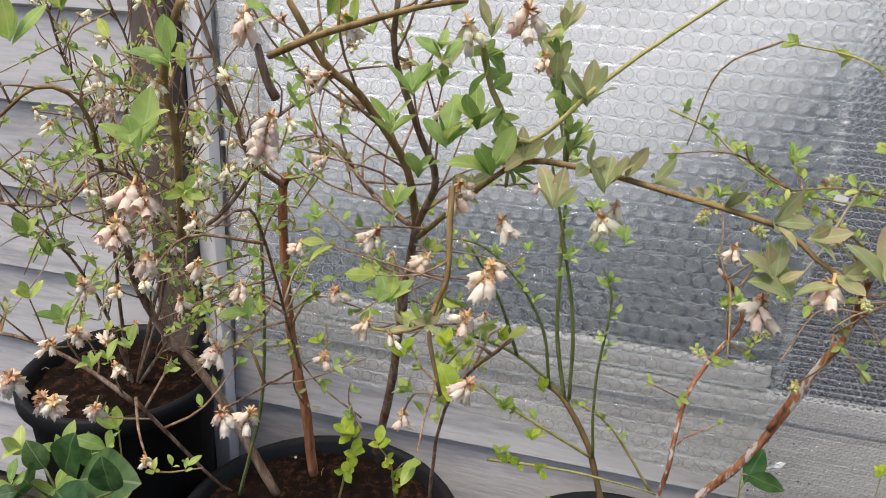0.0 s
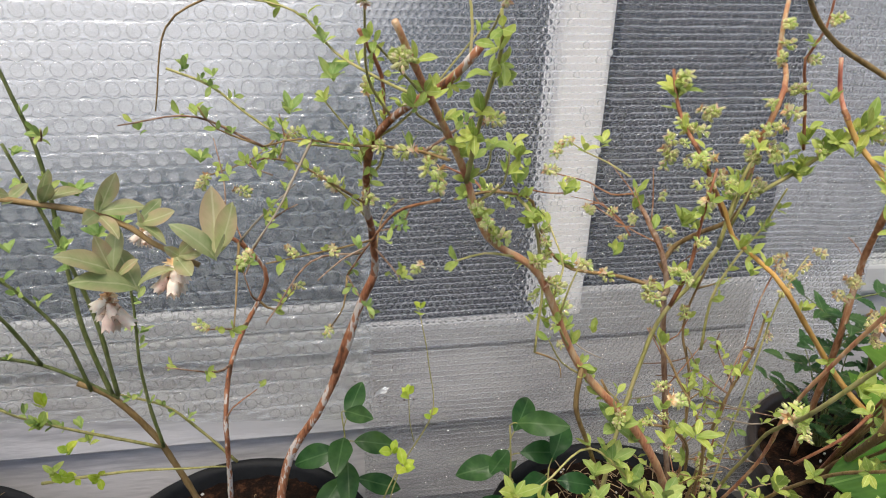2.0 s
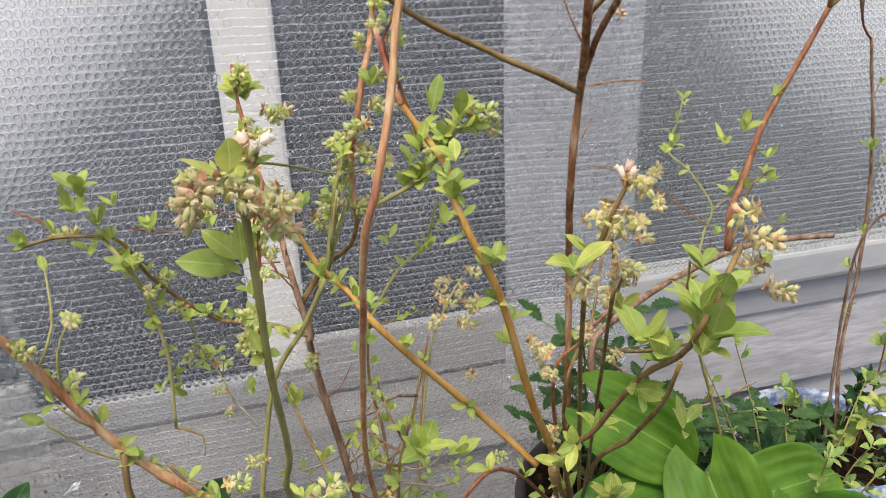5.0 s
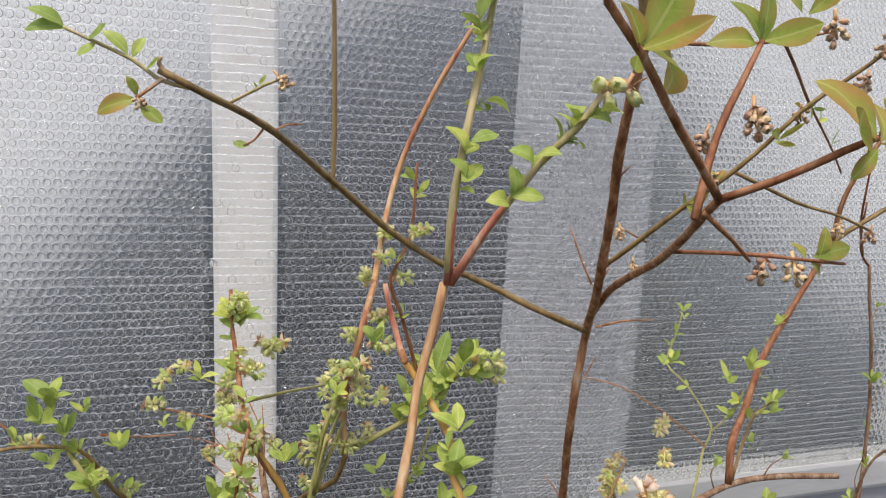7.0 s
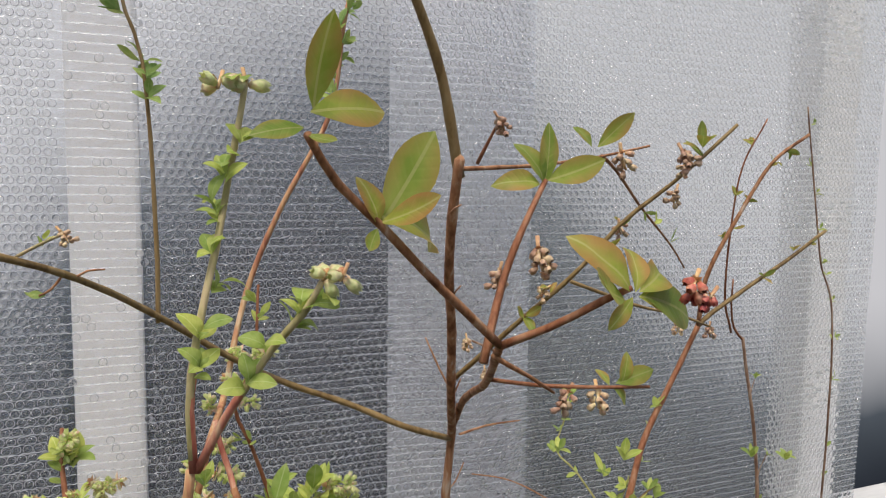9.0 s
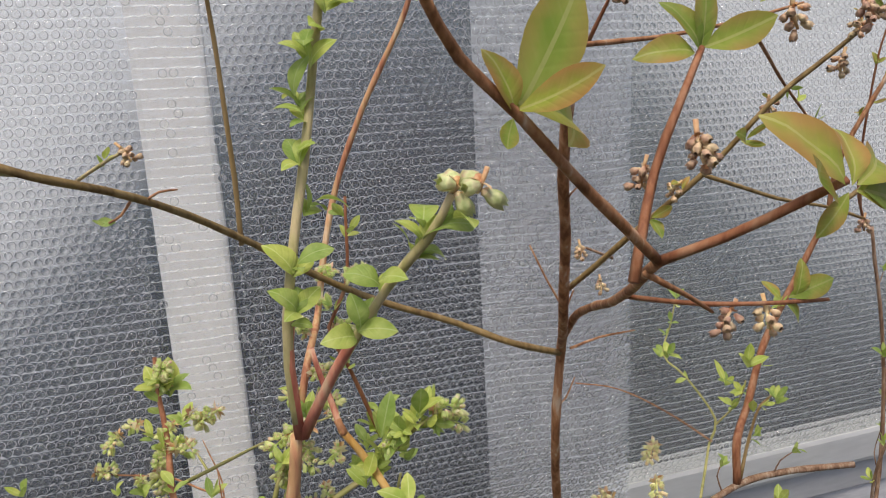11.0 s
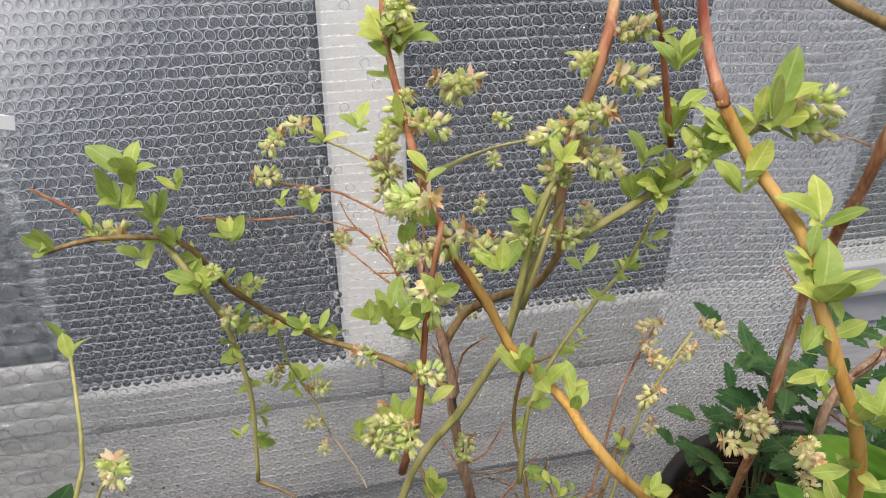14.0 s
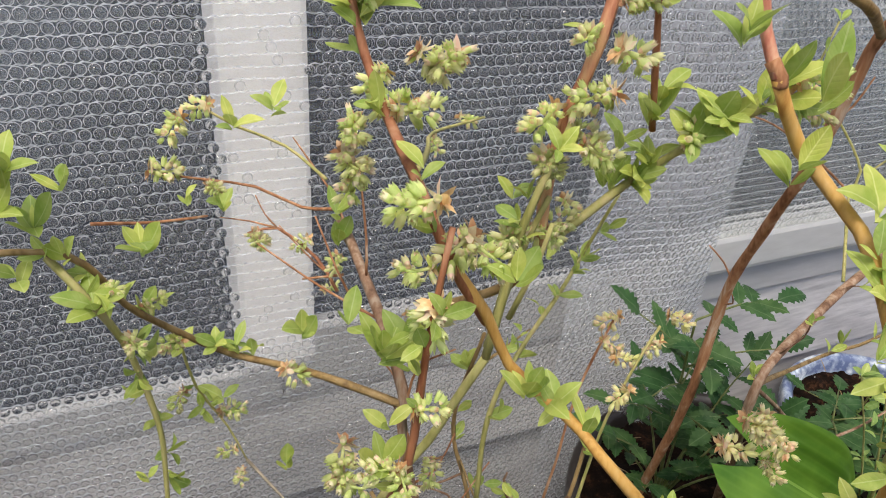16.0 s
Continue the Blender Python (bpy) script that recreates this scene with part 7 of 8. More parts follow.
for p, s in (((-0.024, 1.04, 0.847), 1.0), ((-0.073, 0.97, 0.881), 1.1), ((-0.059, 0.949, 0.845), 1.15), ((-0.038, 0.95, 0.849), 1.15), ((-0.189, 0.93, 0.84), 1.35), ((-0.179, 0.93, 0.84), 1.1), ((-0.201, 0.92, 0.861), 1.3), ((-0.154, 0.94, 0.834), 0.9), ((-0.152, 0.98, 0.761), 0.8), ((-0.185, 1, 0.829), 0.8), ((-0.218, 1, 0.853), 1.1), ((-0.244, 1, 0.838), 1.1), ((-0.199, 1.03, 0.881), 0.9), ((-0.157, 1.08, 0.931), 1.0), ((-0.144, 1.06, 0.9), 1.0), ((-0.072, 1.1, 0.913), 0.9),):
    cluster(bush_pink, p, "p", s)
for p, s in (((-0.206, 1, 0.897), 1.0), ((-0.156, 1.05, 0.869), 0.9), ((0.081, 1.01, 1.001), 1.1), ((0.084, 1.01, 1.007), 0.9), ((-0.033, 0.96, 1.104), 1.2), ((0.127, 0.95, 1.116), 1.3), ((0.266, 1.1, 0.958), 0.9), ((0.268, 0.993, 0.96), 1.15), ((0.269, 0.993, 0.965), 1.0), ((0.303, 0.995, 0.98), 1.2), ((0.06, 1.05, 1.047), 0.8), ((0.013, 1, 1.101), 0.9), ((0.01, 1, 1.104), 0.8), ((0.125, 1.05, 1.085), 0.9),):
    cluster(bush_pink, p, "p", s)
for p, s in (((0.09, 0.98, 1.106), 1.2), ((0.173, 1.015, 0.995), 1.1), ((0.18, 1.02, 1.002), 0.9), ((-0.017, 0.945, 1.039), 1.0), ((0.008, 1.066, 0.944), 1.0), ((-0.167, 1.1, 1), 1.0), ((-0.165, 1.1, 0.961), 1.0), ((-0.168, 1.15, 0.954), 1.0), ((-0.054, 1.15, 1.021), 0.8), ((-0.104, 1.15, 1.006), 0.9), ((-0.239, 1.1, 1.026), 0.9), ((-0.122, 1, 1.055), 1.0), ((-0.344, 1.1, 0.954), 1.0), ((-0.307, 1.1, 0.991), 0.9), ((-0.189, 1.2, 0.945), 0.9), ((-0.17, 1.2, 0.953), 0.9),):
    cluster(bush_pink, p, "w", s)
for p, n, s in (((-0.106, 0.95, 1.025), 5, 46), ((-0.146, 0.95, 1.101), 5, 50), ((-0.112, 1, 1.068), 4, 36), ((-0.186, 0.95, 1.078), 4, 50), ((-0.069, 1.1, 1.025), 5, 30), ((0.023, 1.05, 1.028), 6, 34), ((0.038, 1.05, 1.056), 6, 34), ((0.013, 1, 1.097), 4, 26), ((0.057, 1.05, 1.08), 6, 30), ((0.009, 1.05, 1.091), 5, 26), ((-0.045, 1.1, 1.072), 4, 26), ((0.105, 1, 1.018), 6, 40), ((0.09, 1.02, 1.04), 6, 36), ((0.071, 1.02, 1.029), 6, 40),):
    tuft(bush_pink, p, (0, -0.2, 1), n, s, "m")
for p, n, s in (((0.044, 1.05, 0.998), 5, 36), ((0.029, 1.04, 0.904), 6, 36), ((0.012, 1.1, 0.954), 5, 28), ((-0.148, 1.3, 0.86), 6, 30), ((-0.329, 1.1, 0.865), 7, 34), ((-0.297, 1.1, 0.829), 6, 30), ((-0.352, 1.1, 0.879), 6, 32), ((-0.279, 1.05, 0.826), 6, 30), ((-0.186, 1.02, 0.836), 5, 26), ((-0.219, 1.03, 0.809), 4, 26), ((-0.228, 1.02, 0.807), 4, 24), ((-0.197, 1.15, 0.802), 6, 26), ((-0.065, 1, 0.893), 4, 28),):
    tuft(bush_pink, p, (0, -0.2, 1), n, s, "m")
for p, n, s in (((0.155, 1.04, 1.057), 5, 44), ((0.173, 1.01, 1.013), 5, 44), ((0.144, 1, 1.003), 4, 40), ((0.133, 1.05, 1.068), 4, 38), ((0.132, 1.08, 1.101), 6, 26), ((0.119, 1.08, 1.087), 5, 26), ((0.089, 1.05, 1.096), 5, 26), ((0.052, 1.1, 1.067), 4, 34), ((0.273, 0.995, 0.976), 4, 40), ((0.284, 0.993, 0.968), 3, 44), ((0.326, 0.99, 0.983), 4, 44),):
    tuft(bush_pink, p, (0, -0.2, 1), n, s, "y")
for p, n, s in (((-0.065, 1.18, 0.668), 4, 32), ((-0.055, 1.18, 0.645), 3, 24), ((-0.027, 1.18, 0.663), 3, 26), ((0.053, 1, 0.885), 3, 26), ((0.089, 1, 0.859), 4, 28), ((0.135, 1.2, 0.754), 4, 22), ((0.125, 1.25, 0.658), 4, 20), ((0.071, 1.05, 0.865), 4, 20), ((0.113, 1.05, 0.882), 4, 20), ((-0.033, 1.05, 0.855), 3, 20),):
    tuft(bush_pink, p, (0, -0.2, 1), n, s, "l")

bush_small = thing("blueberry_bush", (-0.545, 1.42, 0.49), "small leafy blueberry bush in a black pot beside the timber post", "bush", "potted blueberry bushes")
line = cane(bush_small, [(-0.521, 1.42, 0.486), (-0.434, 1.4, 0.695), (-0.432, 1.38, 0.828), (-0.459, 1.36, 0.907), (-0.495, 1.34, 0.999), (-0.496, 1.32, 1.078)], 3.0, 1.4, BARK_DUSK)
twigs(bush_small, line, 0.3, 1.0, 12, BARK_GREY, 100, 1.1, "m", 20, "w", 0.35)
twigs(bush_small, line, 0.5, 1.0, 8, BARK_GREY, 70, 0.8)
line = cane(bush_small, [(-0.521, 1.42, 0.486), (-0.521, 1.38, 0.635), (-0.537, 1.34, 0.746), (-0.561, 1.3, 0.812), (-0.625, 1.3, 0.842)], 3.0, 1.4, BARK_DUSK)
twigs(bush_small, line, 0.3, 1.0, 12, BARK_GREY, 100, 1.1, "m", 20, "w", 0.35)
twigs(bush_small, line, 0.5, 1.0, 8, BARK_GREY, 70, 0.8)
line = cane(bush_small, [(-0.521, 1.42, 0.486), (-0.416, 1.42, 0.635), (-0.367, 1.42, 0.662)], 3.0, 1.4, BARK_DUSK)
twigs(bush_small, line, 0.3, 1.0, 12, BARK_GREY, 100, 1.1, "m", 20, "w", 0.35)
twigs(bush_small, line, 0.5, 1.0, 8, BARK_GREY, 70, 0.8)
line = cane(bush_small, [(-0.532, 1.42, 0.483), (-0.492, 1.38, 0.78), (-0.446, 1.36, 0.908), (-0.404, 1.34, 1.019), (-0.411, 1.32, 1.083)], 3.0, 1.4, BARK_DUSK)
twigs(bush_small, line, 0.3, 1.0, 12, BARK_GREY, 100, 1.1, "m", 20, "w", 0.35)
twigs(bush_small, line, 0.5, 1.0, 8, BARK_GREY, 70, 0.8)
line = cane(bush_small, [(-0.521, 1.42, 0.486), (-0.432, 1.42, 0.758), (-0.361, 1.4, 0.909), (-0.347, 1.38, 1.02), (-0.298, 1.36, 1.088)], 3.0, 1.4, BARK_DUSK)
twigs(bush_small, line, 0.3, 1.0, 12, BARK_GREY, 100, 1.1, "m", 20, "w", 0.35)
twigs(bush_small, line, 0.5, 1.0, 8, BARK_GREY, 70, 0.8)
for p, n, s in (((-0.377, 1.42, 0.651), 7, 32), ((-0.407, 1.42, 0.627), 6, 28), ((-0.352, 1.42, 0.673), 5, 26),):
    tuft(bush_small, p, (0, -0.2, 1), n, s, "m")

hosta_plant = thing("plant", (1.215, 1.275, 0.372), "broad-leaved hosta with ribbed bright green leaves", "plant")
HOSTA_LEAVES = (
    ((1.090, 1.300, 0.622), (0.089, -0.06, -0.050), 0.150, 0.105), ((1.139, 1.250, 0.528), (-0.149, -0.05, 0.035), 0.165, 0.095),
    ((1.181, 1.235, 0.563), (0.002, -0.07, -0.066), 0.122, 0.112), ((1.185, 1.205, 0.466), (-0.085, -0.055, -0.060), 0.135, 0.112),
    ((1.260, 1.225, 0.475), (-0.007, -0.06, -0.110), 0.150, 0.100), ((1.285, 1.270, 0.477), (0.152, -0.01, 0.020), 0.165, 0.100),
    ((1.229, 1.260, 0.530), (0.146, 0.07, -0.020), 0.150, 0.050), ((1.345, 1.240, 0.415), (0.125, 0.01, -0.020), 0.130, 0.055),
    ((1.370, 1.235, 0.440), (0.110, -0.03, -0.045), 0.150, 0.095), ((1.320, 1.200, 0.420), (0.085, -0.06, -0.060), 0.140, 0.095))
for seed, (base, way, length, width) in enumerate(HOSTA_LEAVES, 3):
    foot = Vector((1.215, 1.275, 0.372))
    base = Vector(base)
    cane(hosta_plant, [foot, foot.lerp(base, 0.6) + Vector((0, 0, 0.014)), base - Vector(way).normalized() * 0.002], 3.4, 2.4, BARK_DARKGREEN, "stalk")
    broad_leaf(hosta_plant, base, way, (-0.45, -0.60, 0.65), length * 0.92, width, seed)

pot_weed = thing("weed_plant", (1.57, 1.45, 0.395), "leafy green weeds filling the blue speckled pot", "weed", "weeds in the pots")
line = cane(pot_weed, [(1.54, 1.44, 0.340), (1.50, 1.40, 0.455), (1.46, 1.36, 0.480)], 1.6, 0.9, BARK_GREEN, "stalk")
dress(pot_weed, line, 0.2, 1.0, 4, "e", 48, 4)
line = cane(pot_weed, [(1.57, 1.42, 0.340), (1.56, 1.37, 0.470), (1.55, 1.32, 0.500)], 1.6, 0.9, BARK_GREEN, "stalk")
dress(pot_weed, line, 0.2, 1.0, 4, "g", 46, 4)
line = cane(pot_weed, [(1.60, 1.46, 0.340), (1.60, 1.44, 0.460), (1.58, 1.41, 0.500)], 1.6, 0.9, BARK_GREEN, "stalk")
dress(pot_weed, line, 0.1, 1.0, 5, "e", 50, 4)
line = cane(pot_weed, [(1.54, 1.48, 0.340), (1.52, 1.46, 0.450), (1.49, 1.44, 0.470)], 1.6, 0.9, BARK_GREEN, "stalk")
dress(pot_weed, line, 0.2, 1.0, 3, "m", 42, 4)
line = cane(pot_weed, [(1.60, 1.42, 0.340), (1.592, 1.40, 0.50), (1.585, 1.39, 0.635)], 1.8, 0.9, BARK_RED, "stalk")
dress(pot_weed, line, 0.25, 1.0, 6, "m", 38, 3)
for i in range(8):
    a = 2.4 * i
    d = Vector((math.cos(a), math.sin(a) * 0.8 - 0.3, 0.35 + 0.25 * math.sin(3.1 * i)))
    pinnate(pot_weed, (1.57 + 0.05 * math.cos(a), 1.43 + 0.04 * math.sin(a), 0.345), d, 0.075 + 0.012 * (i % 4), 2, 0.036 + 0.003 * (i % 3), "d", 80 + i)

weed_plant = thing("plant", (1.16, 1.47, 0.37), "dark green weed with toothed pinnate leaves", "weed", "weeds in the pots")
rng = random.Random(21)
for i in range(13):
    a = 2.4 * i + rng.uniform(-0.3, 0.3)
    lean = rng.uniform(0.15, 0.75)
    d = Vector((math.cos(a) * lean, math.sin(a) * lean * 0.7 - 0.12, 1.0)).normalized()
    foot = Vector((1.165, 1.45, 0.372))
    knee = foot + d * rng.uniform(0.05, 0.13)
    cane(weed_plant, [foot, foot.lerp(knee, 0.5) + Vector((0, 0, 0.006)), knee], 1.6, 1.3, BARK_DARKGREEN, "stalk")
    pinnate(weed_plant, knee, d + Vector((0, 0, -0.25)), rng.uniform(0.085, 0.125), 3, rng.uniform(0.026, 0.036), "d", i)
stem = cane(weed_plant, [(1.165, 1.45, 0.372), (1.150, 1.452, 0.50), (1.140, 1.45, 0.60), (1.135, 1.448, 0.655)], 2.4, 1.2, BARK_DARKGREEN, "stalk")
for i in range(9):
    a = 2.4 * i + rng.uniform(-0.3, 0.3)
    d = Vector((math.cos(a), math.sin(a) * 0.6 - 0.2, rng.uniform(0.35, 0.8)))
    pinnate(weed_plant, stem[int((0.45 + 0.55 * i / 8) * (len(stem) - 1))], d, rng.uniform(0.075, 0.105), 3, rng.uniform(0.030, 0.040), "d", 40 + i)

weed_plant = thing("plant", (1.345, 1.39, 0.385), "dark green weed with toothed leaves between hosta and speckled pot", "weed", "weeds in the pots")
stem = cane(weed_plant, [(1.345, 1.39, 0.383), (1.340, 1.392, 0.45), (1.332, 1.395, 0.52)], 2.2, 1.1, BARK_DARKGREEN, "stalk")
for i in range(14):
    a = 2.4 * i + rng.uniform(-0.3, 0.3)
    d = Vector((math.cos(a), math.sin(a) * 0.7 - 0.25, rng.uniform(0.1, 0.6)))
    pinnate(weed_plant, stem[int((0.15 + 0.85 * i / 13) * (len(stem) - 1))], d, rng.uniform(0.075, 0.115), 2 + i % 2, rng.uniform(0.034, 0.046), "d", 60 + i)


def weed_shoot(name_label, foot, height, leaves, size, kind, seed, lean=(0.0, 0.0)):
    """One upright stem with long leaves in crossed pairs, the lower ones on drooping stalks."""
    rng = random.Random(seed)
    weed = thing("weed_plant", foot, name_label, "weed", "weeds in the pots")
    foot = Vector(foot)
    top = foot + Vector((lean[0], lean[1], height))
    line = cane(weed, [foot, foot.lerp(top, 0.5) + Vector((0.004, -0.003, 0)), top], 2.0, 1.1, BARK_GREEN, "stalk")
    for i in range(leaves):
        f = 0.30 + 0.70 * i / (leaves - 1)
        p = line[min(len(line) - 1, int(f * (len(line) - 1)))]
        a = (i // 2) * 1.25 + (i % 2) * math.pi + rng.uniform(-0.4, 0.4) + 0.5
        rise = -0.15 + 1.1 * f * f
        d = Vector((math.cos(a), math.sin(a) * 0.8 - 0.35, rise)).normalized()
        stem = p + d * 0.014
        cane(weed, [p, p + d * 0.007 + Vector((0, 0, 0.002)), stem], 0.9, 0.7, BARK_GREEN, "stalk")
        leaf(weed, stem, d + Vector((0, 0, -0.25)), size / 1000 * rng.uniform(0.8, 1.1), kind, (0, -0.7, 0.8), rng)
    return weed


weed_shoot("dark glossy green weed at the rim of a pot", (0.402, 1.495, 0.335), 0.160, 9, 78, "e", 3, (-0.004, 0.0))
weed_shoot("dark green weed beside a blueberry bush", (0.628, 1.405, 0.335), 0.175, 9, 76, "e", 8, (0.0, 0.01))
weed_shoot("dark green weed hugging the pot's edge", (0.668, 1.385, 0.335), 0.12, 8, 66, "e", 12, (0.012, 0.0))

weed = thing("weed_plant", (-0.4, 1.22, 0.1), "leafy low green shoot beside the large pot", "weed", "weeds in the pots")
line = cane(weed, [(-0.403, 1.178, 0.1), (-0.406, 1.135, 0.416), (-0.409, 1.1, 0.621)], 1.3, 0.8, BARK_GREEN, "stalk")
dress(weed, line, 0.35, 0.9, 2, "m", 40, 2)
tuft(weed, (-0.409, 1.1, 0.621), (0.1, -0.3, 1), 4, 46, "m")
line = cane(weed, [(-0.392, 1.185, 0.1), (-0.383, 1.149, 0.411), (-0.376, 1.12, 0.615)], 1.3, 0.8, BARK_GREEN, "stalk")
dress(weed, line, 0.35, 0.9, 2, "m", 40, 2)
tuft(weed, (-0.376, 1.12, 0.615), (0.1, -0.3, 1), 4, 46, "m")
line = cane(weed, [(-0.374, 1.185, 0.1), (-0.348, 1.149, 0.407), (-0.326, 1.12, 0.604)], 1.3, 0.8, BARK_GREEN, "stalk")
dress(weed, line, 0.35, 0.9, 2, "m", 40, 2)
tuft(weed, (-0.326, 1.12, 0.604), (0.1, -0.3, 1), 4, 46, "m")
line = cane(weed, [(-0.403, 1.171, 0.1), (-0.407, 1.121, 0.401), (-0.41, 1.08, 0.591)], 1.3, 0.8, BARK_GREEN, "stalk")
dress(weed, line, 0.35, 0.9, 2, "m", 40, 2)
tuft(weed, (-0.41, 1.08, 0.591), (0.1, -0.3, 1), 4, 46, "m")
line = cane(weed, [(-0.373, 1.196, 0.1), (-0.346, 1.171, 0.423), (-0.324, 1.15, 0.636)], 1.3, 0.8, BARK_GREEN, "stalk")
dress(weed, line, 0.35, 0.9, 2, "m", 40, 2)
tuft(weed, (-0.324, 1.15, 0.636), (0.1, -0.3, 1), 4, 46, "m")
line = cane(weed, [(-0.372, 1.16, 0.1), (-0.343, 1.1, 0.427), (-0.319, 1.05, 0.631)], 1.3, 0.8, BARK_GREEN, "stalk")
dress(weed, line, 0.35, 0.9, 2, "m", 40, 2)
tuft(weed, (-0.319, 1.05, 0.631), (0.1, -0.3, 1), 4, 46, "m")
line = cane(weed, [(-0.364, 1.178, 0.1), (-0.327, 1.135, 0.434), (-0.297, 1.1, 0.648)], 1.3, 0.8, BARK_GREEN, "stalk")
dress(weed, line, 0.35, 0.9, 2, "m", 40, 2)
tuft(weed, (-0.297, 1.1, 0.648), (0.1, -0.3, 1), 4, 46, "m")

weed = thing("weed_plant", (1.40, 1.31, 0.36), "fresh green leafy shoots crowding the end pots", "weed", "weeds in the pots")
for way, height, size in (((-0.107, 0.04), 0.285, 24), ((-0.175, 0.02), 0.296, 22), ((0.013, 0.08), 0.171, 28), ((-0.06, -0.08), 0.19, 26), ((0.05, -0.04), 0.15, 30), ((0.09, 0.02), 0.20, 26), ((0.13, -0.05), 0.16, 28)):
    foot = Vector((1.40 + way[0] * 0.3, 1.31 + way[1] * 0.3, 0.36))
    top = Vector((1.40 + way[0], 1.31 + way[1], 0.36 + height))
    line = cane(weed, [foot, foot.lerp(top, 0.55) + Vector((0, 0, 0.02)), top], 1.4, 0.8, BARK_GREEN, "stalk")
    dress(weed, line, 0.4, 0.95, 3, "m", size, 3)
    tuft(weed, top, (0.1, -0.3, 1), 4, size * 1.1, "m")

weed = thing("weed_plant", (0.95, 1.2, 0.345), "small toothed green weed under the middle bush", "weed", "weeds in the pots")
line = cane(weed, [(0.921, 1.148, 0.345), (0.892, 1.094, 0.552), (0.868, 1.05, 0.66)], 1.3, 0.8, BARK_GREEN, "stalk")
dress(weed, line, 0.35, 0.9, 2, "m", 26, 2)
tuft(weed, (0.868, 1.05, 0.66), (0.1, -0.3, 1), 4, 30, "m")
line = cane(weed, [(0.918, 1.137, 0.345), (0.885, 1.073, 0.555), (0.858, 1.02, 0.661)], 1.3, 0.8, BARK_GREEN, "stalk")
dress(weed, line, 0.35, 0.9, 2, "m", 26, 2)
tuft(weed, (0.858, 1.02, 0.661), (0.1, -0.3, 1), 4, 30, "m")
line = cane(weed, [(0.928, 1.14, 0.345), (0.906, 1.08, 0.552), (0.888, 1.03, 0.66)], 1.3, 0.8, BARK_GREEN, "stalk")
dress(weed, line, 0.35, 0.9, 2, "m", 26, 2)
tuft(weed, (0.888, 1.03, 0.66), (0.1, -0.3, 1), 4, 30, "m")
line = cane(weed, [(0.92, 1.13, 0.345), (0.889, 1.058, 0.553), (0.863, 1, 0.655)], 1.3, 0.8, BARK_GREEN, "stalk")
dress(weed, line, 0.35, 0.9, 2, "m", 26, 2)
tuft(weed, (0.863, 1, 0.655), (0.1, -0.3, 1), 4, 30, "m")
line = cane(weed, [(0.964, 1.148, 0.345), (0.978, 1.094, 0.507), (0.99, 1.05, 0.581)], 1.3, 0.8, BARK_GREEN, "stalk")
dress(weed, line, 0.35, 0.9, 2, "m", 26, 2)
tuft(weed, (0.99, 1.05, 0.581), (0.1, -0.3, 1), 4, 30, "m")

def brush(bush, centre, size, n, seed, barks, leafy_share, bloom_share, blooms, kinds="ggm"):
    """Fine twigs that spring from the bush's canes and fill the space round a centre."""
    rng = random.Random(seed)
    for i in range(n):
        q = Vector(centre) + Vector([rng.gauss(0, k) for k in size])
        p = nearest_wood(bush, q)
        d = q - p
        if d.length < 0.03:
            d = Vector((rng.uniform(-1, 1), rng.uniform(-0.7, 0.7), rng.uniform(-0.35, 0.8))).normalized() * 0.05
        d = d.normalized() * min(d.length * 1.2, 0.115)
        e = p + d + Vector((rng.gauss(0, 0.012), rng.gauss(0, 0.012), rng.gauss(0, 0.012)))
        line = cane(bush, [p, p + d * 0.5 + Vector((rng.gauss(0, 0.008), rng.gauss(0, 0.008), rng.gauss(0.004, 0.008))), e], rng.uniform(0.9, 1.6), 0.6, rng.choice(barks), "twig")
        if rng.random() < leafy_share:
            dress(bush, line, 0.4, 1.0, 2, rng.choice(kinds), 19, 3)
        if rng.random() < bloom_share:
            cluster(line.owner, line[-1], rng.choice(blooms), rng.uniform(0.7, 1.05))


BARKS = (DRY_TWIG, BARK_GREY, BARK_OLIVE, BARK_GREY)
brush(bush_mid, (0.845, 1.26, 0.47), (0.07, 0.05, 0.06), 46, 78, (DRY_TWIG, BARK_GREY, BARK_OLIVE, BARK_SALMON), 0.35, 0.3, "c", "ggg")
brush(bush_mid, (0.80, 1.34, 0.62), (0.078, 0.06, 0.096), 24, 77, BARKS, 0.65, 0.0, "c")
brush(bush_pink, (-0.18, 1.20, 0.88), (0.156, 0.096, 0.084), 140, 76, BARKS, 0.85, 0.22, "pww", "gmmy")
brush(bush_green, (0.33, 1.30, 0.88), (0.096, 0.072, 0.072), 26, 75, BARKS, 0.75, 0.1, "c")
brush(bush_small, (-0.42, 1.32, 0.86), (0.096, 0.06, 0.096), 120, 74, BARKS, 0.85, 0.28, "pww", "gmmy")

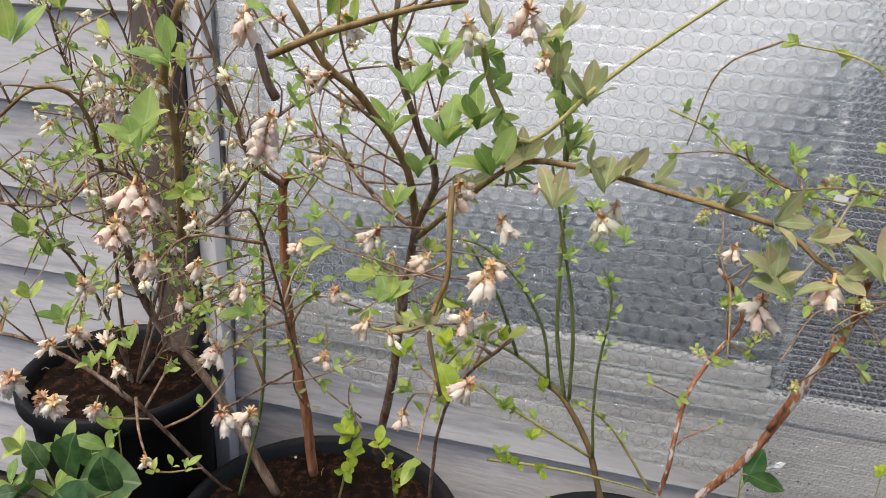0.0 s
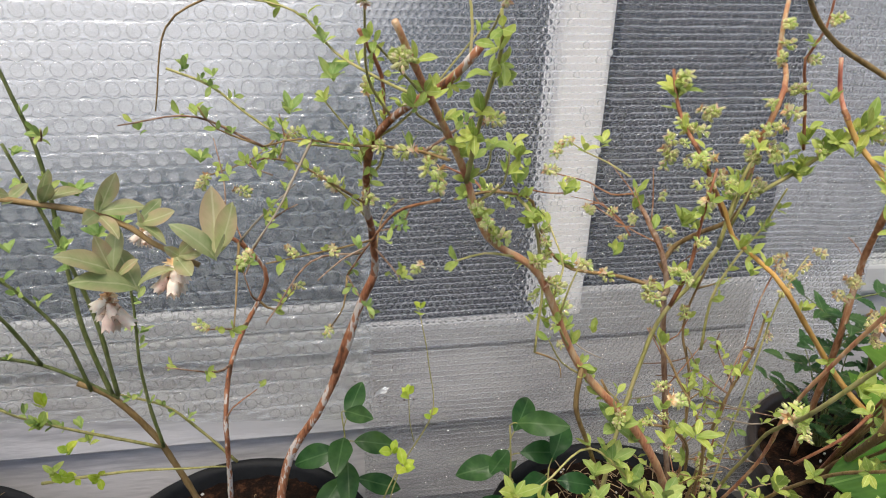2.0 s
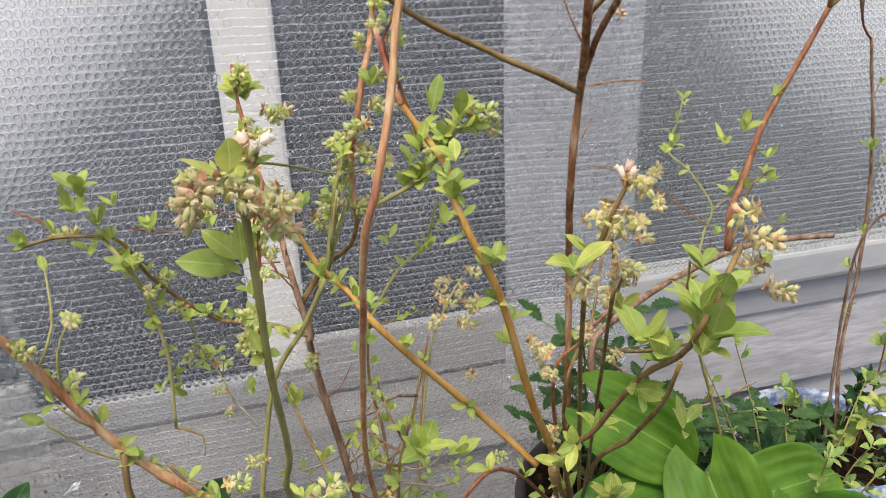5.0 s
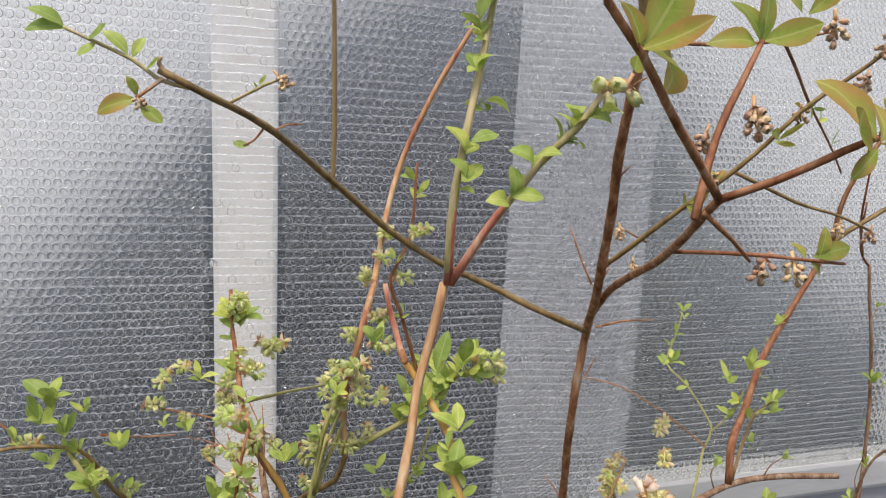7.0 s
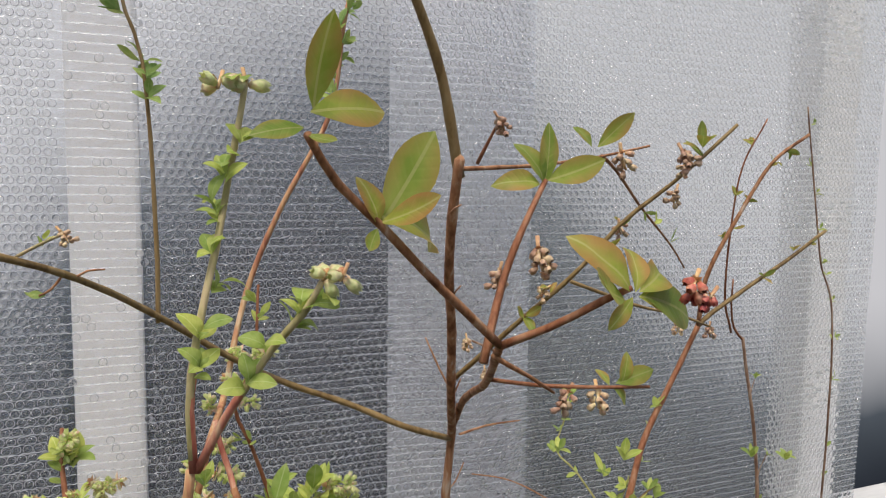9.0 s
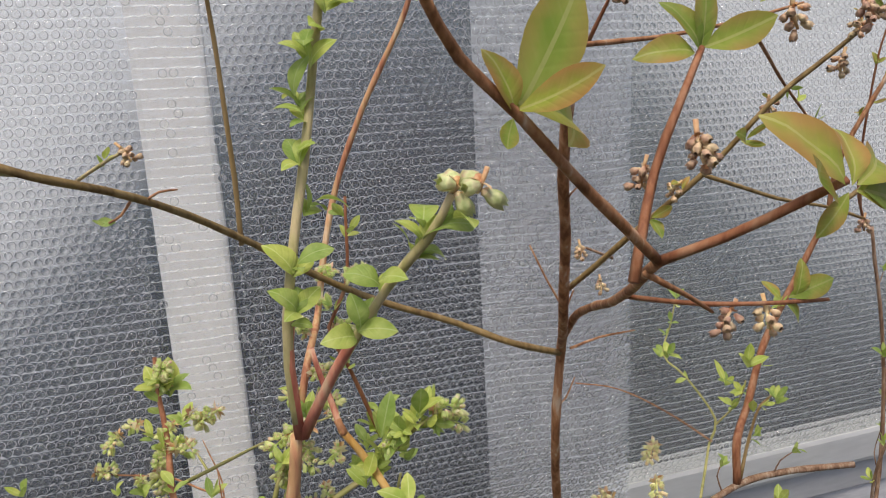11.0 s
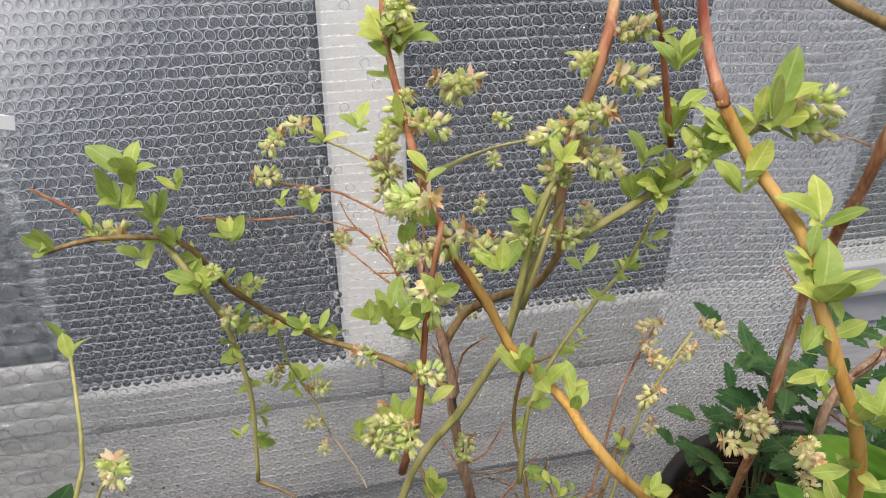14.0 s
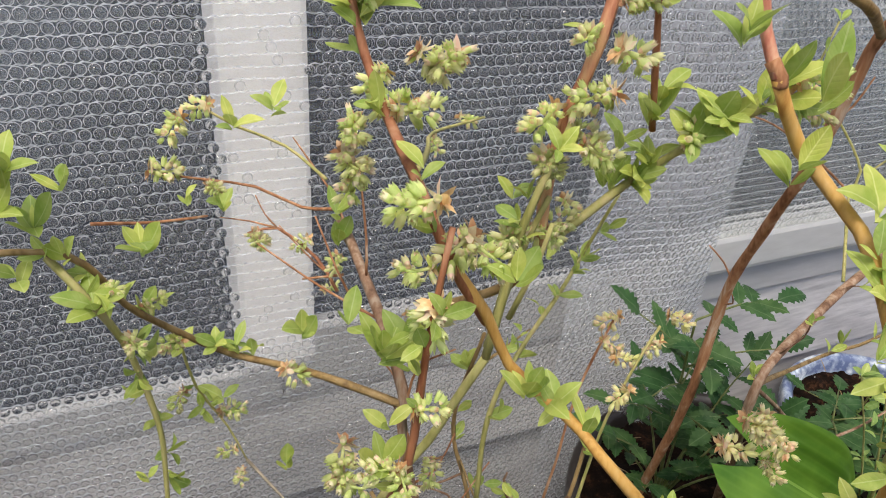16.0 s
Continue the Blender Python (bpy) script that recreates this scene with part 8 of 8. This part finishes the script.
weed = thing("ground_plant", (-0.306, 1.05, 0.627), "low plant with round dark green leaves beside the pots", "plant")
cane(weed, [(-0.32, 1.06, 0.598), (-0.289, 1.05, 0.652)], 1.6, 1.2, BARK_DARKGREEN, "stalk")
part_mesh("leaf", ROUND_LEAF, weed, "", aim((-0.289, 1.05, 0.652), (0.092, -0.03, 0.053), (0.1, -0.6, 0.8), 0.083))
cane(weed, [(-0.32, 1.06, 0.598), (-0.312, 1.06, 0.645)], 1.6, 1.2, BARK_DARKGREEN, "stalk")
part_mesh("leaf", ROUND_LEAF, weed, "", aim((-0.312, 1.06, 0.645), (0.017, -0.02, 0.071), (0.1, -0.6, 0.8), 0.057))
cane(weed, [(-0.32, 1.06, 0.598), (-0.335, 1.04, 0.641)], 1.6, 1.2, BARK_DARKGREEN, "stalk")
part_mesh("leaf", ROUND_LEAF, weed, "", aim((-0.335, 1.04, 0.641), (0.011, -0.04, 0.053), (0.1, -0.6, 0.8), 0.050))
cane(weed, [(-0.32, 1.06, 0.598), (-0.339, 1.06, 0.646)], 1.6, 1.2, BARK_DARKGREEN, "stalk")
part_mesh("leaf", ROUND_LEAF, weed, "", aim((-0.339, 1.06, 0.646), (-0.016, -0.01, 0.043), (0.1, -0.6, 0.8), 0.035))
cane(weed, [(-0.32, 1.06, 0.598), (-0.315, 1.1, 0.622)], 1.6, 1.2, BARK_DARKGREEN, "stalk")
part_mesh("leaf", ROUND_LEAF, weed, "", aim((-0.315, 1.1, 0.622), (-0.012, 0, 0.054), (0.1, -0.6, 0.8), 0.041))
cane(weed, [(-0.32, 1.06, 0.598), (-0.287, 1.02, 0.663)], 1.6, 1.2, BARK_DARKGREEN, "stalk")
part_mesh("leaf", ROUND_LEAF, weed, "", aim((-0.287, 1.02, 0.663), (0.066, -0.04, 0.013), (0.1, -0.6, 0.8), 0.059))
cane(weed, [(-0.32, 1.06, 0.598), (-0.205, 1, 0.7)], 1.6, 1.2, BARK_DARKGREEN, "stalk")
part_mesh("leaf", ROUND_LEAF, weed, "", aim((-0.205, 1, 0.7), (0.001, -0.02, 0.05), (0.1, -0.6, 0.8), 0.040))
cane(weed, [(-0.32, 1.06, 0.598), (-0.334, 1.02, 0.65)], 1.6, 1.2, BARK_DARKGREEN, "stalk")
part_mesh("leaf", ROUND_LEAF, weed, "", aim((-0.334, 1.02, 0.65), (-0.024, -0.02, 0.003), (0.1, -0.6, 0.8), 0.024))
